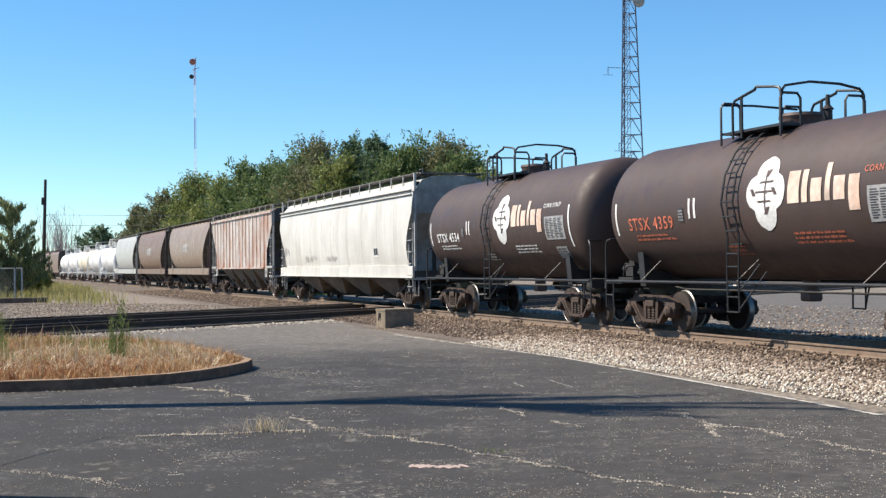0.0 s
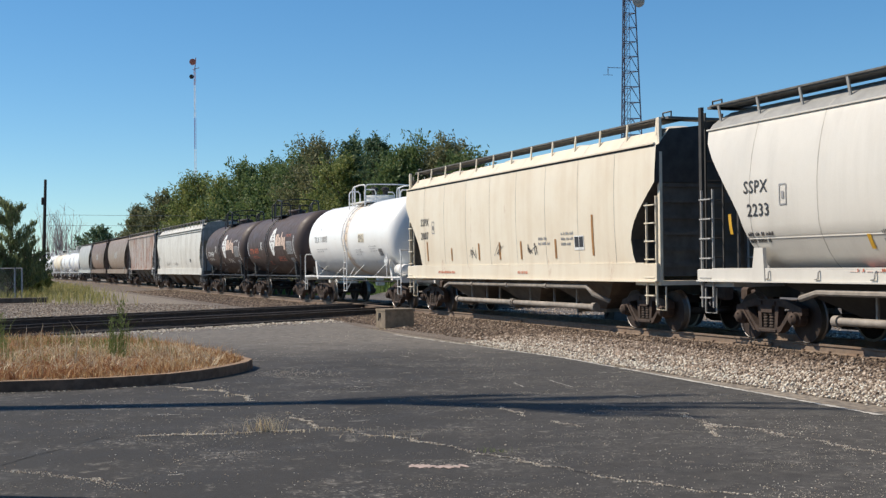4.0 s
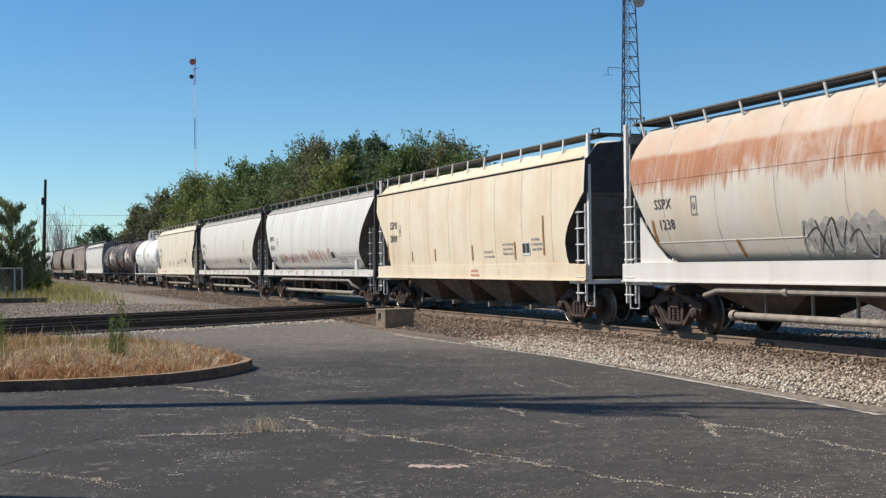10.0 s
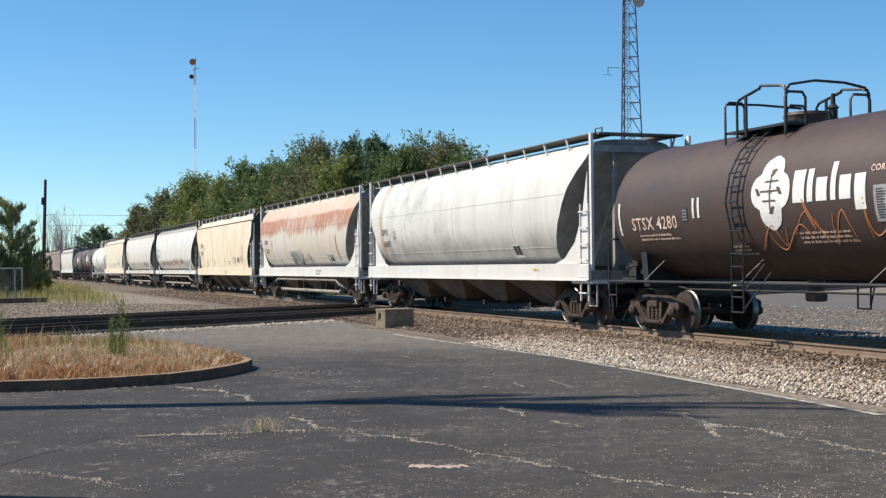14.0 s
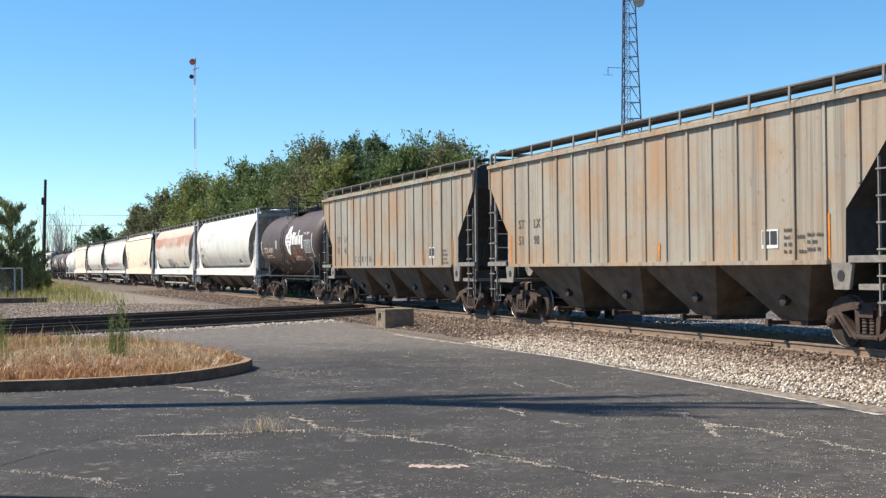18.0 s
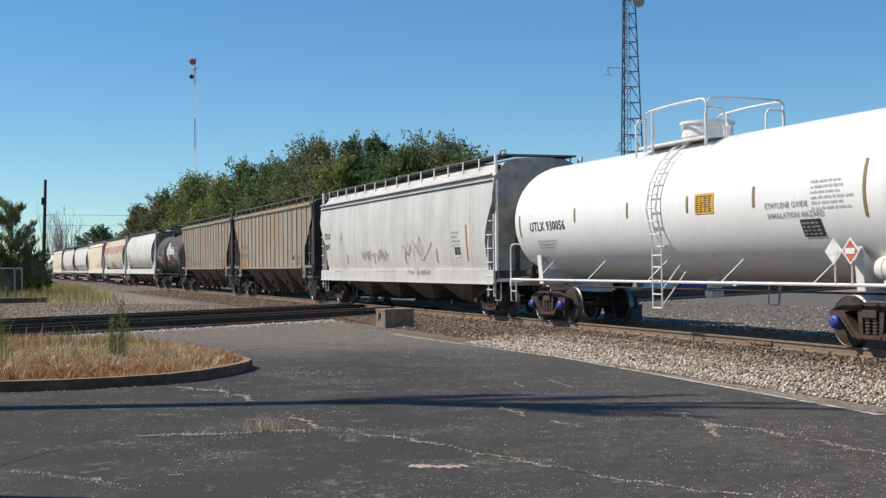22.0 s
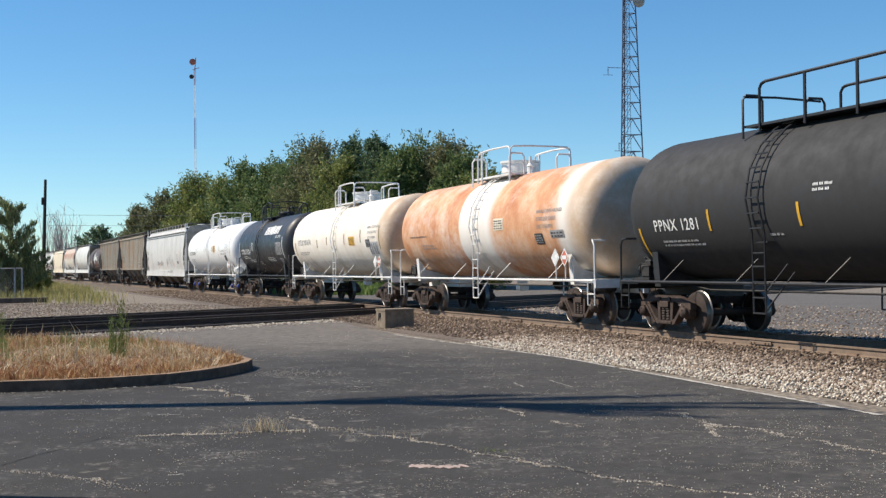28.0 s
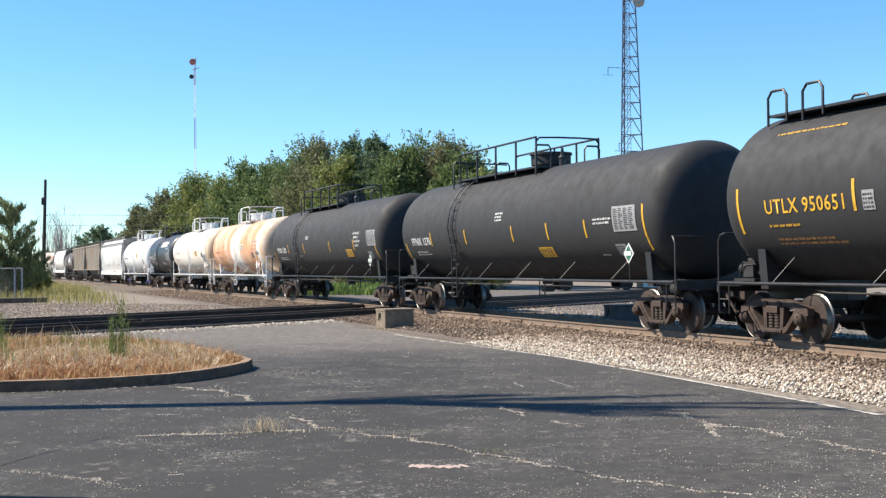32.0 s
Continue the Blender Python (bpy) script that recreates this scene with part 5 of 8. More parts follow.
hopper(-4.75, -24.24, "G", STLX_CAR, WHITE_PART, "dingy white covered hopper car with graffiti", 8.35, seams=11, sz=-0.15, sill=STLX_CAR, bays=4, marks=[("STLX", 8.85, 2.6, 0.34, INK_DARK), ("8047", 8.8, 2.15, 0.34, INK_DARK)], tape=[(8.95, 1.7, 2.4, INK_ORANGE), (5.6, 1.65, 2.05, INK_ORANGE), (1.9, 1.65, 2.05, INK_ORANGE), (-1.7, 1.65, 2.05, INK_ORANGE), (-4.9, 1.65, 2.1, INK_ORANGE), (-7.6, 1.7, 2.8, INK_ORANGE)], plates=[("plate", -6.6, 1.8), ("frame", 6.4, 2.55), ("graffiti", 3.6, 1.8, 1.5, 0.5, 91, INK_SOFT, 0.012), ("graffiti", 1.4, 1.8, 1.2, 0.4, 92, GRAF_PALE, 0.02), ("graffiti", -1.8, 1.7, 2.4, 0.85, 93, INK_SOFT, 0.013), ("graffiti", -2.0, 1.2, 2.3, 0.28, 94, INK_GREY, 0.016), ("graffiti", 3.5, 1.75, 1.6, 0.4, 191, GRAF_GREY, 0.012), ("graffiti", 1.6, 1.7, 1.4, 0.5, 192, GRAF_PALE, 0.03), ("graffiti", -1.4, 1.75, 1.5, 0.7, 193, GRAF_GREY, 0.012), ("print", -6.4, 2.55, 4, 0.6, 95, INK_GREY), ("print", 7.4, 1.35, 1, 1.0, 96, INK_GREY), ("print", 2, 1.35, 1, 3.0, 97, INK_GREY)])

# white ethylene tank, black syrup tank, cream and orange tanks, black ammonia tanks
OLIVE = plain("olive aged tape", (0.25, 0.20, 0.08), 0.3, 14, 0.6)
tank(-33.5, 7.45, 1.57, WHITE_TANK, WHITE_PART, "clean white tank car with an orange notice", 6.55, 8.3, ladder=-0.1, top=(-1.3, 1.7), dome="drum", caps="cap_blue", marks=[("UTLX 930056", 6.6, 2.45, 0.34, INK_DARK), ("ETHYLENE OXIDE", -4.2, 2.55, 0.15, INK_GREY), ("INHALATION HAZARD", -4.25, 2.36, 0.15, INK_GREY)], tape=[(7.3, 2.3, 2.9, OLIVE), (3.9, 2.6, 2.95, OLIVE), (1.2, 2.6, 2.95, OLIVE), (-1.4, 2.6, 2.95, OLIVE), (-3.8, 2.6, 3.0, OLIVE), (-7.0, 2.3, 3.3, OLIVE)], plates=[("panel", -1.75, 2.55, 0.7, 0.42, INK_YELLOW, 4), ("print", 6.3, 2.15, 3, 1.3, 101, INK_GREY), ("print", -5.6, 2.95, 6, 1.1, 102, INK_PALE), ("panel", -5.2, 2.0, 0.6, 0.34, INK_DARK, 2), ("diamond", -6.55, 1.72, INK_RED), ("diamond", -6.1, 1.72, INK_WHITE)])
syrup_tank(-48.7, BLACK_TANK, BLACK_PART, "glossy black tank car with white lettering bars", "STSX 51226", INK_WHITE, "bars")
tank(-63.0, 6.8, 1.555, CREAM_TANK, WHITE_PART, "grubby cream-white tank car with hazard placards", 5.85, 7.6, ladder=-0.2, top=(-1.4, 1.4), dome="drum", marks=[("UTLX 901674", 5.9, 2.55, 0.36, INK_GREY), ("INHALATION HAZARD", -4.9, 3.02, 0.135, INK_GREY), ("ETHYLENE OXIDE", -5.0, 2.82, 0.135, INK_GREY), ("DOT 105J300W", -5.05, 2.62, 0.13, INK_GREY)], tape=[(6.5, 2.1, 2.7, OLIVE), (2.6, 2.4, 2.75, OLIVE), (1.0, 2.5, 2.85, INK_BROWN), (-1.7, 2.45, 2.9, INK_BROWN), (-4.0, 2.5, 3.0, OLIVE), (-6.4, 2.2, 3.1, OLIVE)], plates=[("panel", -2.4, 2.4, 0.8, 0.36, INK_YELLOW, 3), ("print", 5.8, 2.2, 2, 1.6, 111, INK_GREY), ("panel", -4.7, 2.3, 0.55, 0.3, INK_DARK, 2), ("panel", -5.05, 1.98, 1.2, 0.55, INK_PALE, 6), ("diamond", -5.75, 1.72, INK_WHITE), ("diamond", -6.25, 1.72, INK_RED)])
tank(-79.1, 6.8, 1.555, ORANGE_TANK, WHITE_PART, "faded orange tank car with a white band", 5.95, 7.55, ladder=0.05, top=(-1.4, 1.5), dome="drum", marks=[("INHALATION HAZARD", -4.4, 2.92, 0.14, INK_GREY), ("ETHYLENE OXIDE", -4.4, 2.72, 0.14, INK_GREY), ("DOT 105J100W", -4.4, 2.52, 0.14, INK_GREY)], plates=[("print", 6.0, 2.5, 1, 1.9, 120, INK_DARK), ("print", 5.0, 2.2, 2, 1.4, 121, INK_GREY), ("panel", -1.45, 2.55, 0.7, 0.34, CREAM_PART, 2), ("panel", -4.2, 2.1, 0.5, 0.3, INK_DARK, 2), ("panel", -5.2, 2.25, 0.8, 0.2, INK_GREY, 1), ("diamond", -5.4, 1.72, INK_WHITE), ("diamond", -5.95, 1.72, INK_RED)])
AM = dict(drop=0.25, rail="long", top=(-1.4, 5.0), dome="drum")
YT = lambda xs: [(x, 2.45, 2.9, INK_YELLOW) for x in xs] + [(8.4, 1.9, 2.7, INK_YELLOW), (-8.3, 2.1, 3.2, INK_YELLOW)]
tank(-97.4, 8.5, 1.585, SATIN_TANK, BLACK_PART, "long satin black tank car with yellow tape", 8.05, 9.5, ladder=3.75, marks=[("PPNX 1281", 7.7, 2.5, 0.36, INK_WHITE), ("ANHYDROUS", -5.6, 3.08, 0.135, INK_WHITE), ("AMMONIA", -5.66, 2.92, 0.135, INK_WHITE), ("INHALATION", -5.6, 2.76, 0.135, INK_WHITE), ("HAZARD", -5.72, 2.60, 0.135, INK_WHITE)], tape=YT((5.5, 2.5, -1.9, -5.5)), plates=[("print", 7.5, 2.25, 2, 1.7, 131, INK_PALE), ("print", 2.0, 3.15, 2, 0.5, 132, INK_WHITE), ("panel", -4.3, 2.2, 0.85, 0.34, INK_YELLOW, 3), ("panel", -7.4, 2.6, 1.1, 0.6, INK_GREY, 6), ("panel", -7.2, 2.1, 0.5, 0.32, INK_GREY, 2), ("print", 3.5, 2.3, 1, 0.5, 133, INK_PALE), ("diamond", -7.55, 1.78, plain("dark green placard", (0.02, 0.12, 0.07), 0.2))], **AM)
tank(-117.8, 8.5, 1.585, SATIN_TANK, BLACK_PART, "long satin black tank car with yellow tape", 8.1, 9.5, ladder=3.65, marks=[("PPNX 1276", 7.7, 2.5, 0.36, INK_WHITE)], tape=YT((5.8, 2.7, -0.9, -3.2, -5.4)), plates=[("print", 7.5, 2.25, 2, 1.3, 131, INK_PALE), ("print", 0.2, 3.25, 3, 0.5, 132, INK_WHITE), ("panel", -2.4, 2.0, 0.85, 0.32, INK_YELLOW, 3), ("panel", -6.9, 2.55, 1.1, 0.6, INK_GREY, 6), ("print", -5.9, 2.85, 2, 0.9, 135, INK_WHITE), ("panel", -6.7, 2.0, 0.5, 0.32, INK_GREY, 2), ("print", -5.8, 2.0, 1, 0.5, 133, INK_PALE), ("diamond", -7.5, 1.78, plain("dark green placard paint", (0.02, 0.12, 0.07), 0.2))], **AM)
tank(-138.4, 8.6, 1.64, SATIN_TANK, BLACK_PART, "long satin black tank car with yellow lettering", 8.1, 9.5, ladder=-0.2, rail="hoops", top=(4.0, 8.3), dome="drum", marks=[("UTLX 950651", 7.55, 2.45, 0.38, INK_YELLOW)], tape=[(8.45, 2.1, 3.0, INK_YELLOW), (5.0, 2.4, 2.95, INK_YELLOW), (2.0, 2.4, 2.95, INK_YELLOW)], plates=[("print", 7.5, 2.2, 1, 1.1, 141, INK_YELLOW), ("print", 7.4, 1.95, 2, 1.9, 142, INK_BROWN), ("panel", 4.75, 2.4, 0.3, 0.34, INK_GREY, 2), ("print", 7.7, 3.95, 1, 2.0, 143, INK_YELLOW)])


# ---- ground ----
def gravel(name, a, b, scale=22.0, stain=(0.2, 0.15, 0.11)):
    n = Nodes(name)
    v = n.add("ShaderNodeTexVoronoi", Scale=scale)
    n.link(n.co, v.inputs["Vector"])
    c = n.mix(n.ramp(n.noise(scale * 0.8, 3), (0.3, 0.0), (0.7, 1.0)), a, b)
    c = n.mix(n.ramp(n.noise(0.35, 4), (0.45, 0.0), (0.75, 0.55)), c, stain)
    c = n.mix(n.ramp(v.outputs["Distance"], (0.25, 0.0), (0.75, 0.55)), c, (0.06, 0.05, 0.045))
    return n.finish(c, 0.9, 0.0, n.math("SUBTRACT", 1.0, v.outputs["Distance"]), 0.04, 0.8)


def asphalt_material():
    n = Nodes("worn sealed asphalt")
    base = n.ramp(n.noise(0.35, 5), (0.3, (0.031, 0.029, 0.027)), (0.7, (0.046, 0.043, 0.040)))
    grit = n.noise(150, 3)
    c = n.mix(n.ramp(grit, (0.35, 0.0), (0.7, 0.4)), base, (0.083, 0.076, 0.069))
    # patches where the sealer has worn through to pale aggregate
    worn = n.ramp(n.noise(0.7, 7, 0.72), (0.49, 0.0), (0.66, 1.0))
    thin = n.ramp(n.noise(7.0, 7, 0.75), (0.50, 0.0), (0.62, 1.0))
    c = n.mix(n.math("MULTIPLY", n.math("MULTIPLY", worn, thin), 0.9), c, (0.173, 0.159, 0.139))
    c = n.mix(n.math("MULTIPLY", n.ramp(n.noise(2.4, 8, 0.75), (0.59, 0.0), (0.66, 1.0)), 0.75), c, (0.207, 0.191, 0.166))
    near_rail = n.between(n.math("ADD", n.axis(0), n.math("MULTIPLY", n.noise(0.6, 5), 3.0)), 2.6, 60.0, 2.2)
    c = n.mix(n.math("MULTIPLY", near_rail, n.ramp(n.noise(5.0, 7, 0.75), (0.40, 0.05), (0.62, 0.45))), c, (0.139, 0.128, 0.114))
    # single pale chips
    for scale, size, share in ((9.0, 0.26, 0.44), (20.0, 0.36, 0.46), (4.0, 0.14, 0.5)):
        v = n.add("ShaderNodeTexVoronoi", Scale=scale)
        n.link(n.co, v.inputs["Vector"])
        pick = n.ramp(v.outputs["Color"], (share - 0.03, 1.0), (share, 0.0))
        dot = n.ramp(v.outputs["Distance"], (size * 0.6, 1.0), (size, 0.0))
        c = n.mix(n.math("MULTIPLY", n.math("MULTIPLY", pick, dot), n.math("ADD", 0.04, n.math("MULTIPLY", worn, 0.96))), c, (0.304, 0.277, 0.239))
    # dust blown in from the rails along the far edge
    reach = n.math("ADD", n.axis(1), n.math("MULTIPLY", n.noise(0.45, 6), 9.0))
    far = n.math("MULTIPLY", n.between(reach, 31.0, 90.0, 5.0), n.ramp(n.noise(4.0, 7, 0.75), (0.36, 0.25), (0.60, 1.0)))
    c = n.mix(n.math("MULTIPLY", far, 0.9), c, (0.217, 0.191, 0.160))
    return n.finish(c, n.ramp(n.noise(1.2, 4), (0.3, 0.76), (0.7, 0.94)), 0.0, n.math("ADD", grit, n.math("MULTIPLY", n.noise(14, 4), 0.6)), 0.006, 0.7, 0.25)


DIRT = gravel("dusty gravel", (0.224, 0.180, 0.132), (0.336, 0.284, 0.220), 9.0, (0.168, 0.132, 0.096))
BALLAST = gravel("railway ballast bed", (0.136, 0.100, 0.072), (0.240, 0.192, 0.148), 18.0, (0.096, 0.064, 0.044))
ASPHALT = asphalt_material()


def stone_material():
    n = Nodes("ballast stones")
    r = n.island()
    c = n.ramp(r, (0.0, (0.067, 0.045, 0.032)), (0.3, (0.182, 0.134, 0.096)), (0.6, (0.316, 0.254, 0.196)), (0.85, (0.450, 0.344, 0.254)), (1.0, (0.689, 0.631, 0.546)))
    far = n.noise(0.6, 4)
    c = n.mix(n.ramp(far, (0.4, 0.0), (0.7, 0.4)), c, (0.163, 0.105, 0.072))
    return n.finish(c, 0.85, 0.0, n.noise(60, 3), 0.004, 0.5)


STONE = stone_material()


def brown_stone_material():
    n = Nodes("rust-stained ballast stones")
    c = n.ramp(n.island(), (0.0, (0.038, 0.026, 0.018)), (0.4, (0.100, 0.067, 0.046)), (0.75, (0.184, 0.126, 0.085)), (1.0, (0.369, 0.292, 0.222)))
    return n.finish(c, 0.9, 0.0, n.noise(60, 3), 0.004, 0.5)


BROWN_STONE = brown_stone_material()
# Stones in the train's shadow, with that shade put into their colour.
SHADE_STONE = plain("ballast stones with train shade in them", (0.048, 0.037, 0.029), 0.6, 14, 0.9, 0.0, 0.004)


def pale_stone_material():
    n = Nodes("pale limestone chips")
    c = n.ramp(n.island(), (0.0, (0.264, 0.205, 0.151)), (0.5, (0.547, 0.464, 0.371)), (1.0, (0.752, 0.713, 0.606)))
    return n.finish(c, 0.85, 0.0, n.noise(60, 3), 0.004, 0.5)


PALE_STONE = pale_stone_material()


def pebbles(p, size, seed, mat):
    """Small broken stones lying at the points p (n,3)"""
    r = np.random.default_rng(seed)
    n = len(p)
    k = size * r.uniform(0.35, 1.4, n)
    base = np.array([(1, 0, 0), (-1, 0, 0), (0, 1, 0), (0, -1, 0), (0, 0, 0.6), (0, 0, -0.5)], float)
    v = base[None] * r.uniform(0.55, 1.3, (n, 6, 1)) + r.normal(0, 0.18, (n, 6, 3))
    a = r.uniform(0, 6.28, n)
    ca, sa = np.cos(a)[:, None], np.sin(a)[:, None]
    v = np.stack([v[..., 0] * ca - v[..., 1] * sa, v[..., 0] * sa + v[..., 1] * ca, v[..., 2]], 2)
    v = v * k[:, None, None] + p[:, None]
    tri = np.array([(0, 2, 4), (2, 1, 4), (1, 3, 4), (3, 0, 4), (2, 0, 5), (1, 2, 5), (3, 1, 5), (0, 3, 5)])
    f = (np.arange(n) * 6)[:, None, None] + tri[None]
    return many("stones", mat, v.reshape(-1, 3), f.reshape(-1, 3))


def inside(px, py, ring):
    res = np.zeros(len(px), bool)
    for (xa, ya), (xb, yb) in zip(ring, ring[1:] + ring[:1]):
        cond = ((ya > py) != (yb > py)) & (px < (xb - xa) * (py - ya) / (yb - ya + 1e-9) + xa)
        res ^= cond
    return res


def along(line, n, wide, seed, z=0.004, bunch=0.0):
    """n points spread along a line of ground points, in broken runs"""
    r = np.random.default_rng(seed)
    q = np.array(line, float)
    d = np.hypot(*(q[1:] - q[:-1]).T)
    s = np.concatenate([[0], np.cumsum(d)])
    u = r.uniform(0, s[-1], n * 3)
    if bunch:
        keep = r.uniform(0, 1, n * 3) > bunch * (0.5 + 0.5 * np.sin(u * 5.1 + seed) * np.sin(u * 1.7 + 2 * seed))
        u = u[keep]
    u = u[:n]
    wob = 0.03 * np.sin(u * 7.0 + seed) + 0.02 * np.sin(u * 19.0)
    x = np.interp(u, s, q[:, 0]) + r.normal(0, wide, len(u)) + wob
    y = np.interp(u, s, q[:, 1]) + r.normal(0, wide, len(u)) + wob
    return np.stack([x, y, np.full(len(u), z)], 1)


g = Geo()
g.quadloop([[(-2500, -400, -0.03), (2500, -400, -0.03)], [(-2500, 3500, -0.03), (2500, 3500, -0.03)]], False)
tagged(put("ground", g.mesh("ground", DIRT, smooth=0)), "pale dusty gravel ground reaching the horizon", "ground", kind="structure")

lot = [(5.12, 14.3), (2.32, 23.69), (-0.02, 29.25), (-1.27, 32.39), (-2.5, 36.6), (-3.6, 41.0), (-10.0, 33.3), (-17.0, 24.5), (-30.0, 8.2), (-60.0, -30.0), (-60.0, -60.0), (31.0, -60.0)]
g = Geo()
g.f.append(tuple(range(len(lot))))
g.v += [(x, y, 0.0) for x, y in lot]
g.quadloop([[(x, y, -0.05) for x, y in lot + lot[:1]], [(x, y, 0.0) for x, y in lot + lot[:1]]], False)
lot_ob = tagged(put("pavement", g.mesh("pavement", ASPHALT, smooth=0)), "worn dark asphalt car park with pale scuffs", "car park", kind="structure")


def ribbon(pts, w, z, seed, jag=0.05, step=0.08, gaps=0.0):
    """A ragged strip along a line of ground points"""
    rnd = random.Random(seed)
    rows = []
    for (xa, ya), (xb, yb) in zip(pts, pts[1:]):
        k = max(2, int(math.hypot(xb - xa, yb - ya) / step))
        for i in range(k):
            q = i / k
            d = Vector((ya - yb, xb - xa, 0)).normalized()
            p = Vector((xa + (xb - xa) * q, ya + (yb - ya) * q, z)) + d * rnd.uniform(-jag, jag)
            ww = w * rnd.uniform(0.25, 1.0)
            rows.append([p - d * ww, p + d * ww])
    g, run = Geo(), []
    for row in rows:
        run.append(row)
        if gaps and len(run) > 2 and rnd.random() < 0.3:
            if rnd.random() > gaps:
                g.quadloop(run, False)
            run = [row]
    if len(run) > 1:
        g.quadloop(run, False)
    return g


CRACK = plain("open crack", (0.018, 0.017, 0.016), 0.3, 8, 0.95)
LINE_PAINT = plain("worn white line paint", (0.480, 0.448, 0.392), 0.3, 9, 0.85, 0.0, 0.002, (0.264, 0.240, 0.208))
DARK_CRACKS = [[(-4.06, 11.26), (-3.95, 11.86), (-3.85, 12.21), (-3.76, 12.59), (-3.63, 13.04), (-3.43, 13.07)], [(-0.02, 12.21), (0.33, 11.74), (0.58, 11.38), (0.98, 10.88), (1.25, 10.48), (1.59, 10.05), (1.98, 9.72), (2.36, 9.46)]]
STRAW_CRACKS = [[(-3.28, 13.18), (-3.01, 13.21), (-2.68, 13.23), (-2.24, 13.33), (-1.89, 13.44), (-1.53, 13.5)], [(-4.15, 18.63), (-3.69, 18.24), (-3.3, 17.95), (-2.86, 17.28), (-2.55, 16.53)], [(-2.0, 15.21), (-1.81, 14.79), (-1.61, 14.24), (-1.37, 13.72), (-1.09, 13.47), (-0.82, 13.08), (-0.58, 12.89), (-0.37, 12.75), (-0.02, 12.29)]]
GRIT_LINES = [[(-3.95, 10.95), (-3.38, 10.74), (-3.07, 10.49), (-2.74, 10.18), (-2.41, 9.88)], [(-0.02, 12.21), (0.33, 11.74), (0.58, 11.38), (0.98, 10.88), (1.25, 10.48), (1.59, 10.05), (1.98, 9.72), (2.36, 9.46)], [(2.8, 14.67), (2.87, 14.12), (2.91, 13.62), (3.26, 13.35), (3.52, 12.67), (3.81, 12.05), (4.07, 11.38)], [(0.69, 15.57), (0.95, 14.55)], [(1.24, 14.1), (1.4, 13.74), (1.49, 13.49)], [(2.91, 13.62), (2.8, 12.89), (2.93, 12.47)]]
DASHES = [[(2.44, 16.75), (2.65, 16.44)], [(1.63, 18.99), (1.87, 17.9)], [(1.03, 18.78), (1.17, 17.98)], [(-3.46, 24.66), (-2.67, 24.85)], [(-0.91, 24.6), (-0.68, 24.26)], [(-5.73, 17.19), (-5.49, 17.32)], [(-2.78, 20.08), (-2.28, 19.82)]]
GRIT = plain("pale dry grit", (0.40, 0.36, 0.295), 0.35, 40, 0.95)
for i, line in enumerate(DARK_CRACKS):
    put("crack", ribbon(line, 0.012, 0.004, 10 + i, 0.02, 0.05, 0.03).mesh("crack", CRACK, smooth=0), lot_ob)
for i, line in enumerate(STRAW_CRACKS):
    put("crack", ribbon(line, 0.014, 0.004, 15 + i, 0.03, 0.06, 0.2).mesh("crack", CRACK, smooth=0), lot_ob)
    put("crack_grit", pebbles(along(line, 800, 0.02, 30 + i, 0.003, 0.9), 0.0085, 40 + i, PALE_STONE), lot_ob)["kind"] = "stuff"
for i, line in enumerate(GRIT_LINES):
    put("crack_grit", pebbles(along(line, int(230 * sum(math.dist(a, b) for a, b in zip(line, line[1:]))), 0.03 if i in (0, 2) else 0.018, 50 + i, 0.003, 0.8), 0.007, 60 + i, PALE_STONE), lot_ob)["kind"] = "stuff"
for i, line in enumerate(DASHES):
    put("paint_dash", ribbon(line, 0.014, 0.005, 70 + i, 0.008, 0.04, 0.1).mesh("paint_dash", LINE_PAINT, smooth=0), lot_ob)
# scuffed streaks lying across the way, where the sealer has worn thin
rs = np.random.default_rng(130)
q = []
for k in range(240):
    x, y = rs.uniform(-5.0, 5.5), 9.4 + 20 * rs.uniform(0, 1) ** 1.5
    if rs.uniform(0, 1) > 0.30 + 0.70 * (x > -0.5):
        continue
    n = rs.integers(25, 110)
    l = rs.uniform(0.1, 0.55)
    q.append(np.stack([x + rs.normal(0, l, n), y + rs.normal(0, 0.07, n) + rs.uniform(-0.15, 0.15) * rs.normal(0, l, n), np.full(n, 0.002)], 1))
q = np.concatenate(q)
q = q[inside(q[:, 0], q[:, 1], lot)]
put("worn_streak", pebbles(q, 0.0055, 131, GRIT), lot_ob)["kind"] = "stuff"
put("edge_line", ribbon([(5.05, 14.3), (2.27, 23.6), (-0.06, 29.15), (-1.3, 32.2)], 0.058, 0.006, 5, 0.008, 0.06, 0.05).mesh("edge_line", LINE_PAINT, smooth=0), lot_ob)
rnd = random.Random(12)
for i in range(34):
    x, y = rnd.uniform(-4.5, 4.2), rnd.uniform(10.5, 30)
    if x > 10.6 - 0.42 * y + 1.5:
        continue
    l = rnd.uniform(0.15, 0.6)
    put("scuff_mark", ribbon([(x, y), (x + l, y + rnd.uniform(-0.15, 0.12))], 0.014, 0.005, 60 + i, 0.03, 0.03, 0.5).mesh("scuff_mark", LINE_PAINT, smooth=0), lot_ob)
r = np.random.default_rng(91)
ring = [(-5.2, 9.3), (4.8, 9.3), (4.3, 15), (2.0, 22.5), (0, 28), (-2.4, 34), (-5.5, 31), (-4.5, 26), (-3.0, 22), (-3.6, 18.5), (-6, 17)]
cx, cy = r.uniform(-5.5, 4.8, 420), 9.3 + 24 * r.uniform(0, 1, 420) ** 1.4
k = (420 * r.uniform(0, 1, 9000) ** 3).astype(int)
spread = r.uniform(0.05, 0.5, 420)[k]
